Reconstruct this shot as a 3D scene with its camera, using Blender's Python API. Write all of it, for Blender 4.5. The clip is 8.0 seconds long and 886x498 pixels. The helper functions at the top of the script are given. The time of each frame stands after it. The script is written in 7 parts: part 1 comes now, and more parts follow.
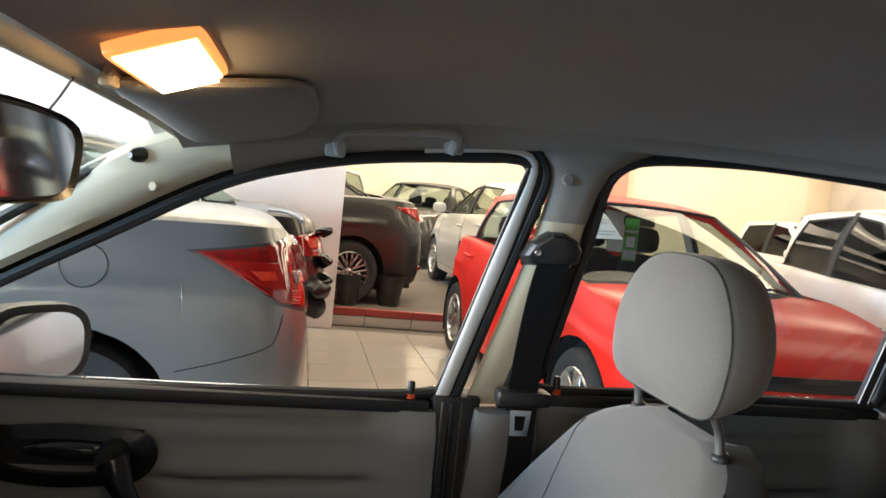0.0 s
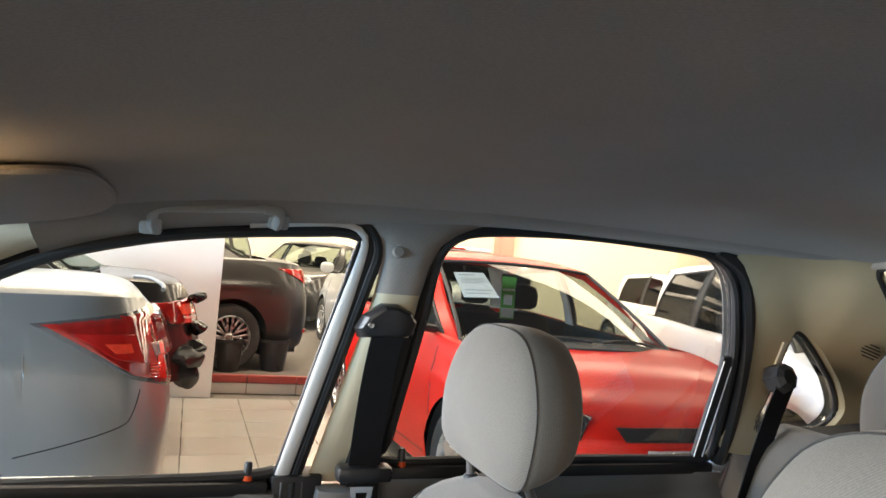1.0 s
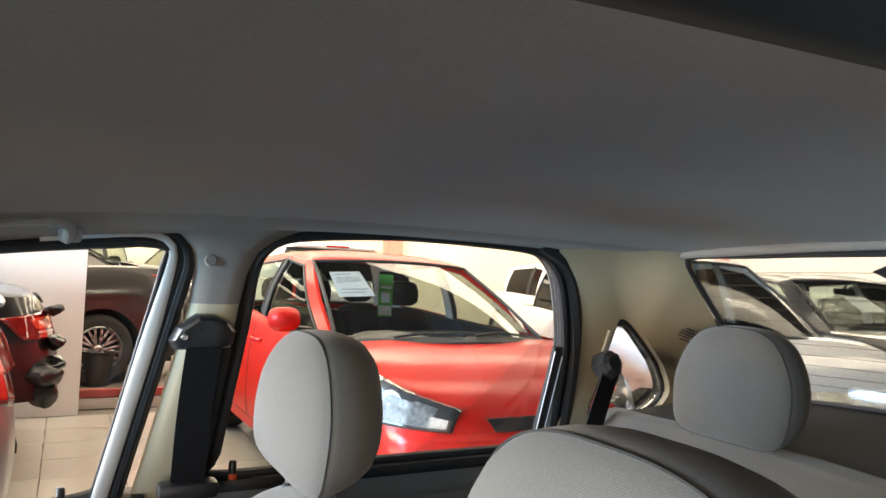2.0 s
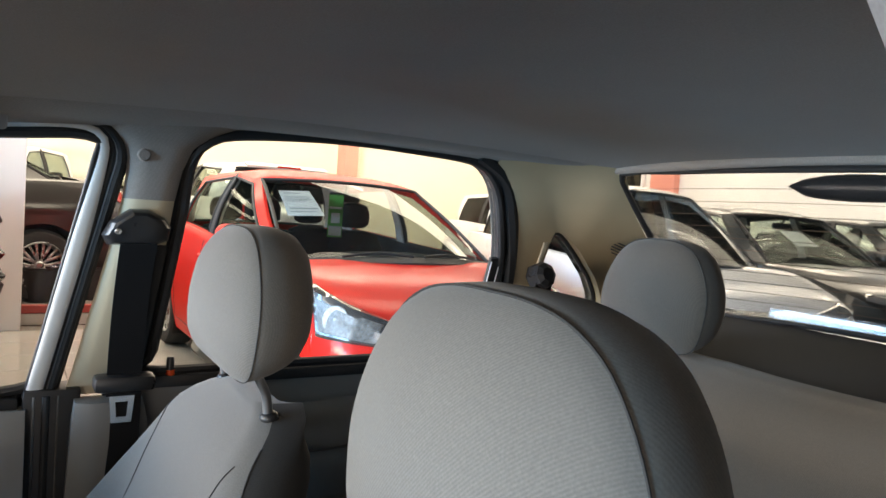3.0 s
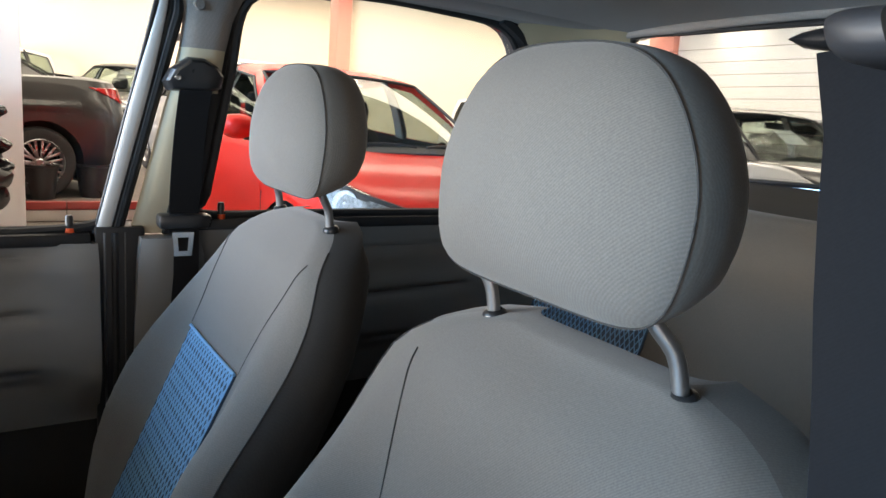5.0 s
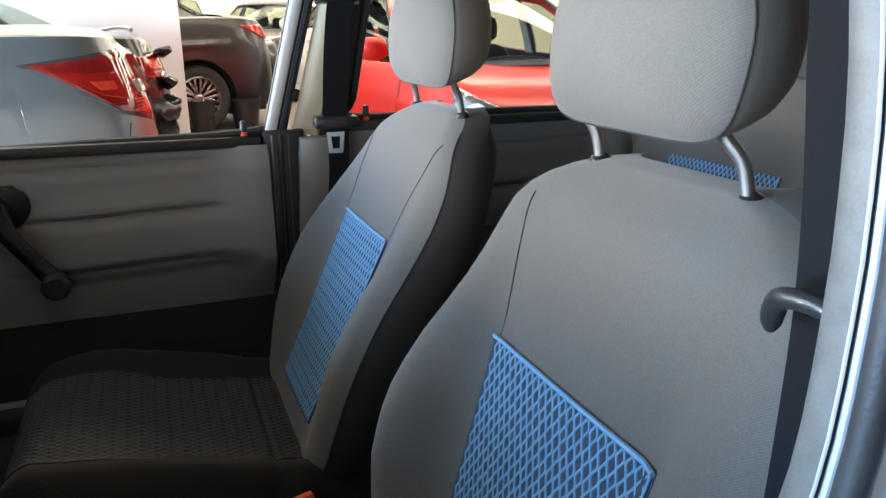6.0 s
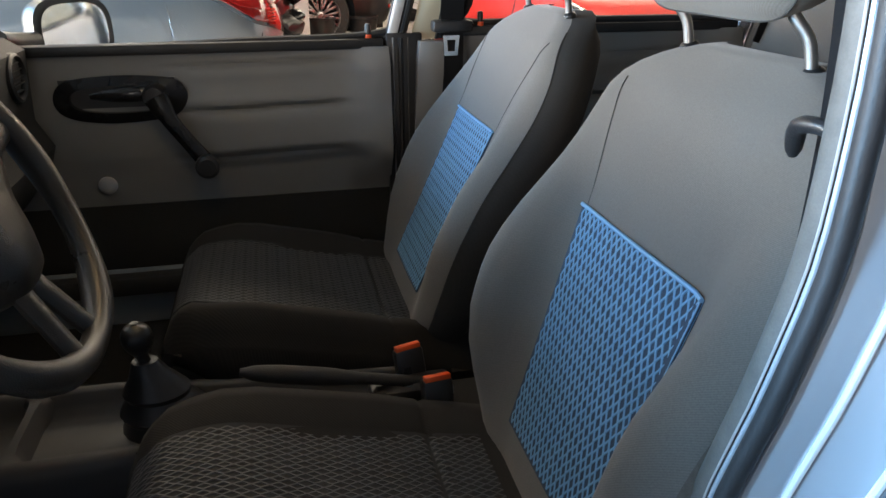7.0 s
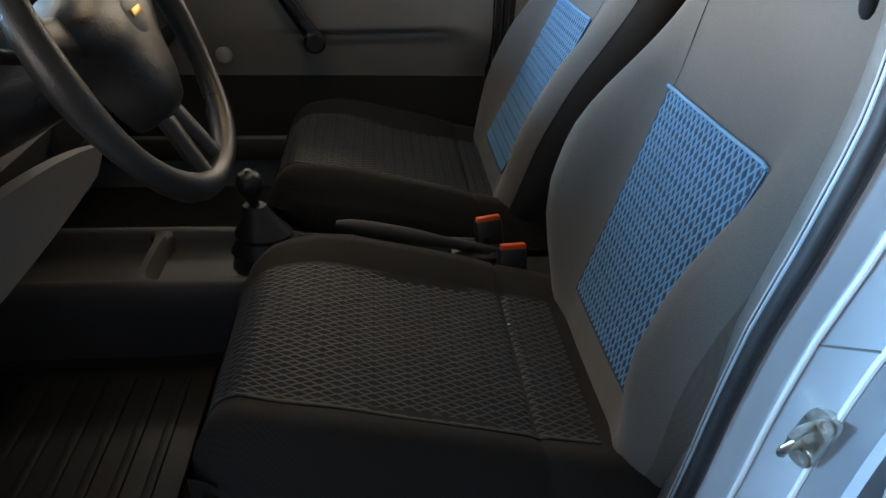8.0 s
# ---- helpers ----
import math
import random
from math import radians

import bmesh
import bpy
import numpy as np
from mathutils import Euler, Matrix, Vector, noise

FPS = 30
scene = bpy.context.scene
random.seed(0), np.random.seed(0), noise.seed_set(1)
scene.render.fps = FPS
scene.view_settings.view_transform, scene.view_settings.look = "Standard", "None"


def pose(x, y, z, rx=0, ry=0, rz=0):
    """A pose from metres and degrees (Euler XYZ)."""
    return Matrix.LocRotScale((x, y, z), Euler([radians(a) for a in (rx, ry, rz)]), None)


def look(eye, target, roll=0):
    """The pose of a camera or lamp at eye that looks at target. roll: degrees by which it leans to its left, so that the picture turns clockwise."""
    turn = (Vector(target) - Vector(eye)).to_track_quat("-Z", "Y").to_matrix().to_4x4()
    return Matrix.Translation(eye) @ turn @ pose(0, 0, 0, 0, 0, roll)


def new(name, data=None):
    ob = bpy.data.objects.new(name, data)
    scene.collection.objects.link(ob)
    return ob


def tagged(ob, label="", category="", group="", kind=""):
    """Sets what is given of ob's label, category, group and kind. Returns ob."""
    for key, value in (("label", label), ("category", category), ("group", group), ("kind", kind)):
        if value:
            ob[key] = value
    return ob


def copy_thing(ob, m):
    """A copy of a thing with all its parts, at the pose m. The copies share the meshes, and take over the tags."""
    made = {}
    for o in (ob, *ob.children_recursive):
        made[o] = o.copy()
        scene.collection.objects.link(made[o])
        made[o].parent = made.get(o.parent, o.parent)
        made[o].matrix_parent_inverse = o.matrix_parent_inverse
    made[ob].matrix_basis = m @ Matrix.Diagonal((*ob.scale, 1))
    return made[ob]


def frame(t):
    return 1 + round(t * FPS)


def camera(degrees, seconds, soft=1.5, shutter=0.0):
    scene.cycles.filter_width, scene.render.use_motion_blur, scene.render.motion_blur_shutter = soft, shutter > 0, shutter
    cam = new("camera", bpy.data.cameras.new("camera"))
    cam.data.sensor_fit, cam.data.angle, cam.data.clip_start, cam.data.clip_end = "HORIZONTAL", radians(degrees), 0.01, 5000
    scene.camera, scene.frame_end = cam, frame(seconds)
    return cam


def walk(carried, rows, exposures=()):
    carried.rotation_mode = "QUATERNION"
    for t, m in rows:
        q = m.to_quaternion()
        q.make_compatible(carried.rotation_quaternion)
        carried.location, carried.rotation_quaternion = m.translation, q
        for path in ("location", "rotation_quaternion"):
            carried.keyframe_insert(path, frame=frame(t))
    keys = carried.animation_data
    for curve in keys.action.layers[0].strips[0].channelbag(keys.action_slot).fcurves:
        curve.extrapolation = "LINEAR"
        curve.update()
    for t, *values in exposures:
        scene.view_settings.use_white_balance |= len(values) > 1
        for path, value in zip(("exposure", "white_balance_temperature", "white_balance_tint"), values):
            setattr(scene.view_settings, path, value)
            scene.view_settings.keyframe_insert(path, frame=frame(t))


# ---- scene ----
cam = camera(64.1, 8.0)
PATH = [
    (0, (-0.529, 0.276, 1.229), (1.427, -0.124, 1.105), 6.0),
    (0.2, (-0.537, 0.263, 1.236), (1.412, -0.178, 1.169), 5.5),
    (0.5, (-0.542, 0.244, 1.25), (1.395, -0.257, 1.241), 5.7),
    (1, (-0.555, 0.179, 1.264), (1.33, -0.487, 1.328), 4.9),
    (1.5, (-0.578, 0.114, 1.272), (1.239, -0.718, 1.35), 4.0),
    (2, (-0.605, 0.064, 1.284), (1.162, -0.872, 1.356), 2.6),
    (2.2, (-0.622, 0.044, 1.284), (1.127, -0.926, 1.333), 2.4),
    (3.5, (-0.646, 0.052, 1.201), (1.026, -1.026, 0.997), 5.1),
    (4, (-0.667, 0.079, 1.171), (0.995, -1.004, 0.916), 5.1),
    (4.2, (-0.689, 0.097, 1.167), (0.967, -0.988, 0.879), 5.2),
    (5.3, (-0.759, 0.192, 1.108), (0.886, -0.869, 0.699), 3.9),
    (5.5, (-0.79, 0.195, 1.092), (0.881, -0.809, 0.643), 3.2),
    (6, (-0.877, 0.237, 1.09), (0.892, -0.489, 0.506), 0.2),
    (6.5, (-0.95, 0.263, 1.073), (0.859, -0.267, 0.405), 0.0),
    (7, (-1.025, 0.279, 1.063), (0.77, -0.144, 0.289), 0.1),
    (7.5, (-1.096, 0.296, 1.05), (0.682, 0.017, 0.177), 2.4),
    (8, (-1.129, 0.294, 1.036), (0.597, 0.119, 0.041), 1.9),
]
walk(cam, [(t, look(eye, target, roll)) for t, eye, target, roll in PATH], exposures=[(0.0, -0.2, 7900, 18), (0.5, -0.17, 7900, 18), (1.0, 0.15, 7850, 18), (2.0, 0.25, 7700, 18), (3.5, -0.25, 7300, 18), (4.0, -0.35, 7250, 18), (5.5, 0.2, 7150, 18), (6.0, 0.3, 7150, 18), (6.5, 0.3, 7150, 18), (7.0, 0.3, 7350, 18), (8.0, 0.25, 7250, 18)])

# ---- world, daylight, exposure ----
scene.view_settings.exposure = 0.0
world = bpy.data.worlds.new("sky")
scene.world = world
world.use_nodes = True
wn = world.node_tree
sky = wn.nodes.new("ShaderNodeTexSky")
sky.sky_type = "NISHITA"
sky.sun_disc = False
sky.sun_elevation, sky.sun_rotation = radians(58), radians(20)
wn.links.new(sky.outputs[0], wn.nodes["Background"].inputs[0])
wn.nodes["Background"].inputs[1].default_value = 0.12
sun = new("sun", bpy.data.lights.new("sun", "SUN"))
sun.data.energy, sun.data.angle, sun.data.color = 3.0, radians(0.5), (1, 0.95, 0.88)
sun.matrix_world = look((3.4, 9.4, 16), (0, 0, 0))


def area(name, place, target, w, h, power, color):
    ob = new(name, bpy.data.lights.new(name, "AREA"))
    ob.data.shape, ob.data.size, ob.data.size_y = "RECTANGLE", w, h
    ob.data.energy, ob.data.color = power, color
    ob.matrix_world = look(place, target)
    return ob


# daylight through the wide open shop front: bright street, and blue sky above it
area("street_daylight", (2.85, 6.9, 1.15), (2.3, 0, 1.15), 7.0, 1.3, 2650, (1.0, 0.965, 0.915))
area("street_sky", (2.9, 6.95, 2.70), (1.4, 0, 0.6), 7.0, 1.5, 1500, (0.24, 0.56, 1.0))
# added low blue lamp to brighten the driver's door jamb
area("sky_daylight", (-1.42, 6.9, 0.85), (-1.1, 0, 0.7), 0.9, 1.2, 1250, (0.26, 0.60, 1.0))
# added side light, let in by an unseen strip window on the driver's side
area("side_daylight", (-6.0, 2.6, 1.36), (0.0, 1.6, 1.26), 7.0, 0.50, 250, (1.0, 0.98, 0.94))


# ---- materials ----
def surf(name, col, rough=0.6, var=0.12, scale=6.0, grain=0.0, gscale=400.0, metal=0.0, coat=0.0, bump=0.0, spec=0.5, per_object=0.0, coat_rough=0.04):
    """A painted, woven or moulded surface: base colour with broad blotches and fine grain, and a little relief."""
    m = bpy.data.materials.new(name)
    m.use_nodes = True
    nt = m.node_tree
    n, l = nt.nodes, nt.links
    b = n["Principled BSDF"]
    tc = n.new("ShaderNodeTexCoord")
    big = n.new("ShaderNodeTexNoise")
    big.inputs["Scale"].default_value, big.inputs["Detail"].default_value = scale, 5
    l.new(tc.outputs["Object"], big.inputs["Vector"])
    fine = n.new("ShaderNodeTexNoise")
    fine.inputs["Scale"].default_value, fine.inputs["Detail"].default_value = gscale, 2
    l.new(tc.outputs["Object"], fine.inputs["Vector"])
    add = n.new("ShaderNodeMath")
    add.operation = "MULTIPLY_ADD"
    l.new(fine.outputs["Fac"], add.inputs[0])
    add.inputs[1].default_value = grain
    l.new(big.outputs["Fac"], add.inputs[2])
    if per_object:
        info = n.new("ShaderNodeObjectInfo")
        add2 = n.new("ShaderNodeMath")
        add2.operation = "MULTIPLY_ADD"
        l.new(info.outputs["Random"], add2.inputs[0])
        add2.inputs[1].default_value = per_object
        l.new(add.outputs[0], add2.inputs[2])
        add = add2
    ramp = n.new("ShaderNodeMapRange")
    ramp.inputs["From Min"].default_value, ramp.inputs["From Max"].default_value = 0.25, 0.75 + grain + per_object
    ramp.inputs["To Min"].default_value, ramp.inputs["To Max"].default_value = 1 - var, 1 + var
    l.new(add.outputs[0], ramp.inputs["Value"])
    mul = n.new("ShaderNodeVectorMath")
    mul.operation = "SCALE"
    mul.inputs[0].default_value = col
    l.new(ramp.outputs[0], mul.inputs["Scale"])
    l.new(mul.outputs[0], b.inputs["Base Color"])
    rr = n.new("ShaderNodeMapRange")
    rr.inputs["To Min"].default_value, rr.inputs["To Max"].default_value = max(0.02, rough - 0.08), min(1, rough + 0.08)
    l.new(big.outputs["Fac"], rr.inputs["Value"])
    l.new(rr.outputs[0], b.inputs["Roughness"])
    b.inputs["Metallic"].default_value = metal
    b.inputs["Coat Weight"].default_value = coat
    b.inputs["Coat Roughness"].default_value = coat_rough
    b.inputs["Specular IOR Level"].default_value = spec
    if bump:
        bp = n.new("ShaderNodeBump")
        bp.inputs["Strength"].default_value, bp.inputs["Distance"].default_value = bump, 0.0015
        l.new(fine.outputs["Fac"], bp.inputs["Height"])
        l.new(bp.outputs[0], b.inputs["Normal"])
    return m


def fabric(name, col, period=0.0024, var=0.10, twist=(0.0, 0.0, 0.6), rib=0.14):
    """Ribbed knit upholstery: fine ridges, lint and broad unevenness."""
    m = surf(name, col, 0.9, var, 5.0, 0.3, 900.0, spec=0.2)
    nt = m.node_tree
    n, l = nt.nodes, nt.links
    b = n["Principled BSDF"]
    tc = n.new("ShaderNodeTexCoord")
    mp = n.new("ShaderNodeMapping")
    mp.inputs["Rotation"].default_value = twist
    l.new(tc.outputs["Object"], mp.inputs["Vector"])
    w = n.new("ShaderNodeTexWave")
    w.inputs["Scale"].default_value, w.inputs["Distortion"].default_value = 0.314 / period, 1.5
    w.inputs["Detail Scale"].default_value = 0.3
    l.new(mp.outputs[0], w.inputs["Vector"])
    bp = n.new("ShaderNodeBump")
    bp.inputs["Strength"].default_value, bp.inputs["Distance"].default_value = rib, 0.0008
    l.new(w.outputs["Fac"], bp.inputs["Height"])
    l.new(bp.outputs[0], b.inputs["Normal"])
    b.inputs["Sheen Weight"].default_value = 0.15 if col[0] > 0.09 else 0.03
    # shade between ridges put into the colour: darker valleys, paler crests; also pale lint
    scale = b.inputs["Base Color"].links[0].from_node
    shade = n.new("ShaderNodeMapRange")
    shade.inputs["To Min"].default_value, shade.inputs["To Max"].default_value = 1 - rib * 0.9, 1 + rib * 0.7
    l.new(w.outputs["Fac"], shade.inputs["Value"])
    lint = n.new("ShaderNodeTexNoise")
    lint.inputs["Scale"].default_value, lint.inputs["Detail"].default_value = 620.0, 3
    l.new(tc.outputs["Object"], lint.inputs["Vector"])
    fleck = n.new("ShaderNodeMapRange")
    fleck.inputs["From Min"].default_value, fleck.inputs["From Max"].default_value = 0.35, 0.68
    fleck.inputs["To Min"].default_value, fleck.inputs["To Max"].default_value = 0.91, 1.09
    l.new(lint.outputs["Fac"], fleck.inputs["Value"])
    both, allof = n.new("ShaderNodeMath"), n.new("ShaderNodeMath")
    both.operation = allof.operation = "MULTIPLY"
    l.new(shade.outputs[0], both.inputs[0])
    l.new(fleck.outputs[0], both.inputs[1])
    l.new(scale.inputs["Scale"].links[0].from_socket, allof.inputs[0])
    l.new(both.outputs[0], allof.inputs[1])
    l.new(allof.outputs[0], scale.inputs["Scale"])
    b.inputs["Sheen Roughness"].default_value = 0.5
    return m


def glow(name, col, strength):
    m = bpy.data.materials.new(name)
    m.use_nodes = True
    b = m.node_tree.nodes["Principled BSDF"]
    b.inputs["Base Color"].default_value = (*col, 1)
    b.inputs["Emission Color"].default_value = (*col, 1)
    b.inputs["Emission Strength"].default_value = strength
    return m


def glass(name, tint, rough=0.0, refl=0.5, facing=False):
    """A thin pane: clear through, with the gloss of glass."""
    m = bpy.data.materials.new(name)
    m.use_nodes = True
    nt = m.node_tree
    n, l = nt.nodes, nt.links
    out = n["Material Output"]
    n.remove(n["Principled BSDF"])
    tr = n.new("ShaderNodeBsdfTransparent")
    tr.inputs[0].default_value = (*tint, 1)
    gl = n.new("ShaderNodeBsdfGlossy")
    gl.inputs["Roughness"].default_value = rough
    fr = n.new("ShaderNodeFresnel")
    fr.inputs["IOR"].default_value = 1.45
    k = n.new("ShaderNodeMath")
    k.operation = "MULTIPLY"
    k.inputs[1].default_value = refl
    l.new(fr.outputs[0], k.inputs[0])
    if facing:
        # gloss of one pane seen from either side: 4 percent head on, rising at a slant
        lw, power, rise = n.new("ShaderNodeLayerWeight"), n.new("ShaderNodeMath"), n.new("ShaderNodeMath")
        lw.inputs["Blend"].default_value = 0.5
        power.operation, rise.operation = "POWER", "MULTIPLY_ADD"
        power.inputs[1].default_value = 5.0
        rise.inputs[1].default_value, rise.inputs[2].default_value = 0.30, 0.04
        l.new(lw.outputs["Facing"], power.inputs[0])
        l.new(power.outputs[0], rise.inputs[0])
        l.new(rise.outputs[0], k.inputs[0])
    mix = n.new("ShaderNodeMixShader")
    l.new(k.outputs[0], mix.inputs[0])
    l.new(tr.outputs[0], mix.inputs[1])
    l.new(gl.outputs[0], mix.inputs[2])
    l.new(mix.outputs[0], out.inputs["Surface"])
    return m


M = {
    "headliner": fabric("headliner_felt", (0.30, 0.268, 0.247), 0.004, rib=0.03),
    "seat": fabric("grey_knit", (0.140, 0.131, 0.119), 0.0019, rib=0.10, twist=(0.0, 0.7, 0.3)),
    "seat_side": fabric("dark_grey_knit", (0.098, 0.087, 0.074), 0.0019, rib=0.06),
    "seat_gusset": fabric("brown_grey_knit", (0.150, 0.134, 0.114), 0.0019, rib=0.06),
    "seat_flank_shade": fabric("shaded_flank_knit", (0.034, 0.032, 0.030), 0.0019, rib=0.04),
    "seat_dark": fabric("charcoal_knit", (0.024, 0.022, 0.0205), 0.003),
    "mesh_blue": surf("blue_net", (0.15, 0.36, 0.57), 0.55, 0.15, 8, 0.2),
    "mesh_back": surf("navy_backing", (0.028, 0.055, 0.09), 0.85, 0.15, 8),
    "mesh_grey": surf("grey_net", (0.056, 0.057, 0.060), 0.6, 0.15, 8, 0.2),
    "mesh_dark": surf("black_backing", (0.015, 0.015, 0.016), 0.85, 0.15, 8),
    "seam": surf("dark_seam_thread", (0.030, 0.029, 0.028), 0.9, 0.2, 60),
    "chrome": surf("brushed_steel", (0.72, 0.72, 0.72), 0.22, 0.05, 20, metal=1.0),
    "satin": surf("satin_steel", (0.32, 0.32, 0.32), 0.42, 0.08, 20, metal=1.0),
    "zinc": surf("zinc_plate", (0.62, 0.60, 0.55), 0.3, 0.15, 60, metal=1.0),
    "rubber": surf("black_rubber", (0.018, 0.018, 0.019), 0.55, 0.25, 20, bump=0.2),
    "plastic": surf("black_plastic", (0.020, 0.020, 0.021), 0.30, 0.2, 15, 0.2, 700, bump=0.25),
    "plastic_soft": surf("charcoal_plastic", (0.032, 0.031, 0.030), 0.6, 0.15, 10, 0.3, 900, bump=0.4),
    "gloss": surf("gloss_black_plastic", (0.014, 0.014, 0.015), 0.16, 0.2, 15, 0.1, 700, bump=0.05),
    "cap_white": surf("pale_seal_edge", (0.36, 0.36, 0.36), 0.4, 0.1, 30),
    "cover_plastic": surf("dark_cover_plastic", (0.024, 0.024, 0.026), 0.5, 0.12, 12),
    "console_grey": surf("dark_grey_console_plastic", (0.062, 0.060, 0.060), 0.5, 0.15, 10, 0.2, 900, bump=0.2),
    "hub_vinyl": surf("worn_black_vinyl", (0.034, 0.031, 0.028), 0.30, 0.35, 14, 0.3, 700, bump=0.3),
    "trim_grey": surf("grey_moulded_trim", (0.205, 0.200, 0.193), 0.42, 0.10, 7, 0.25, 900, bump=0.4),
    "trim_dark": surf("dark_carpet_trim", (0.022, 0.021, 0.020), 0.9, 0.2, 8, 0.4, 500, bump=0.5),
    "cream": surf("cream_pillar_trim", (0.62, 0.54, 0.39), 0.5, 0.10, 6, 0.2, 900, bump=0.25),
    "cream_grey": surf("shaded_pillar_trim", (0.42, 0.335, 0.215), 0.55, 0.16, 5, 0.2, 900, bump=0.25),
    "cream_pale": surf("pale_pillar_trim", (0.62, 0.56, 0.43), 0.45, 0.08, 6, 0.2, 900, bump=0.2),
    "handle_grey": surf("light_grey_plastic", (0.40, 0.393, 0.38), 0.5, 0.07, 9, bump=0.15),
    "belt": fabric("black_webbing", (0.009, 0.009, 0.010), 0.0016, 0.12, (0, 0.8, 0), rib=0.03),
    "orange": surf("orange_plastic", (0.85, 0.10, 0.02), 0.35, 0.08, 30),
    "carpet": surf("black_carpet", (0.02, 0.019, 0.018), 0.95, 0.3, 12, 0.6, 600, bump=0.8),
    "silver": surf("silver_car_paint", (0.62, 0.64, 0.66), 0.24, 0.05, 4, 0.1, 1500, metal=0.75, coat=1.0),
    "silver_flat": surf("silver_jamb_paint", (0.56, 0.64, 0.71), 0.22, 0.05, 5, 0.1, 1500, metal=0.45, coat=0.8),
    "wall_dark": surf("dark_grey_wall_paint", (0.020, 0.020, 0.021), 0.8, 0.06, 1.0, 0.1, 120, bump=0.2),
    "seal_grey": surf("grey_seal_rubber", (0.105, 0.100, 0.092), 0.5, 0.35, 60, 0.5, 500, bump=0.15, spec=0.3),
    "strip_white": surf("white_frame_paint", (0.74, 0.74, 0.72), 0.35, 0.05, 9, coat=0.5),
    "glass": glass("window_glass", (0.93, 0.95, 0.93), refl=0.45),
    "glass_car": glass("car_glass", (0.82, 0.86, 0.83), refl=0.07),
    "glass_screen": glass("windscreen_glass", (0.72, 0.75, 0.75), refl=1.0, facing=True),
    "glass_dark": glass("privacy_glass", (0.16, 0.17, 0.17), refl=1.0, facing=True),
    "mirror": surf("mirror_face", (0.9, 0.9, 0.9), 0.03, 0.0, 3, metal=1.0),
    "wire": surf("heating_wire", (0.07, 0.05, 0.035), 0.7, 0.1, 30, spec=0.1),
    "lamp_lens": glow("lamp_lens", (1.0, 0.64, 0.28), 8.0),
    "lamp_core": glow("lamp_bulb", (1.0, 0.80, 0.46), 32.0),
    "lamp_rim": glow("amber_lens_rim", (1.0, 0.40, 0.12), 1.2),
    "gold": surf("gold_badge", (0.80, 0.52, 0.14), 0.3, 0.1, 40, metal=1.0),
    "paper": surf("white_paper", (0.82, 0.82, 0.80), 0.8, 0.03, 12),
    "ink": surf("grey_print", (0.35, 0.36, 0.37), 0.8, 0.1, 30),
    "green": surf("green_card", (0.13, 0.50, 0.10), 0.5, 0.08, 15),
    "wall_cream": surf("cream_wall_paint", (0.80, 0.72, 0.58), 0.75, 0.04, 0.8, 0.1, 120, bump=0.2),
    "wall_white": surf("white_wall_paint", (0.82, 0.80, 0.75), 0.75, 0.04, 0.8, 0.1, 120, bump=0.2),
    "wall_red": surf("red_wall_paint", (0.78, 0.30, 0.23), 0.6, 0.06, 2),
    "panel": surf("white_laminate", (0.78, 0.78, 0.78), 0.35, 0.04, 1.2),
    "ceiling": surf("grey_ceiling_paint", (0.06, 0.06, 0.06), 0.85, 0.03, 1.0),
    "tile": surf("glazed_floor_tile", (0.56, 0.53, 0.48), 0.14, 0.07, 3.0, 0.1, 60, coat=0.3, per_object=0.25),
    "grout": surf("tile_grout", (0.16, 0.14, 0.12), 0.9, 0.2, 9, bump=0.4),
    "kerb_red": surf("red_edge_tile", (0.38, 0.05, 0.04), 0.35, 0.12, 8),
    "asphalt": surf("asphalt", (0.05, 0.05, 0.05), 0.9, 0.3, 3, 0.5, 90, bump=0.6),
    "fluoro": glow("tube_light", (1.0, 0.93, 0.80), 14.0),
    "steel_red": surf("red_steel", (0.50, 0.06, 0.04), 0.45, 0.12, 8),
    "tyre": surf("tyre_rubber", (0.022, 0.022, 0.022), 0.75, 0.25, 14, bump=0.4),
    "rim": surf("alloy_rim", (0.55, 0.55, 0.55), 0.28, 0.08, 12, metal=0.9),
    "well": surf("wheel_well", (0.012, 0.012, 0.012), 0.95, 0.2, 8),
    "lamp_red": surf("red_lamp_lens", (0.42, 0.010, 0.008), 0.08, 0.10, 20, coat=1.0),
    "lamp_deep": surf("dark_red_lamp_lens", (0.30, 0.008, 0.006), 0.06, 0.35, 30, coat=1.0),
    "lamp_bright": surf("bright_red_lamp_lens", (0.85, 0.06, 0.03), 0.10, 0.15, 40, coat=1.0),
    "lamp_grey": surf("smoked_lamp_lens", (0.13, 0.13, 0.13), 0.38, 0.6, 60, coat=0.15),
    "lamp_dish": surf("lamp_reflector", (0.26, 0.26, 0.26), 0.45, 0.45, 70, metal=0.25),
    "lamp_pink": surf("frosted_lamp_lens", (0.46, 0.27, 0.25), 0.12, 0.15, 40, coat=1.0),
    "lamp_clear": surf("clear_lamp_lens", (0.62, 0.62, 0.63), 0.1, 0.25, 30, metal=0.6, coat=1.0),
    "lamp_black": surf("lamp_housing", (0.05, 0.05, 0.052), 0.2, 0.2, 30, coat=1.0),
    "plate": surf("plate_white", (0.6, 0.6, 0.58), 0.5, 0.05, 20),
}
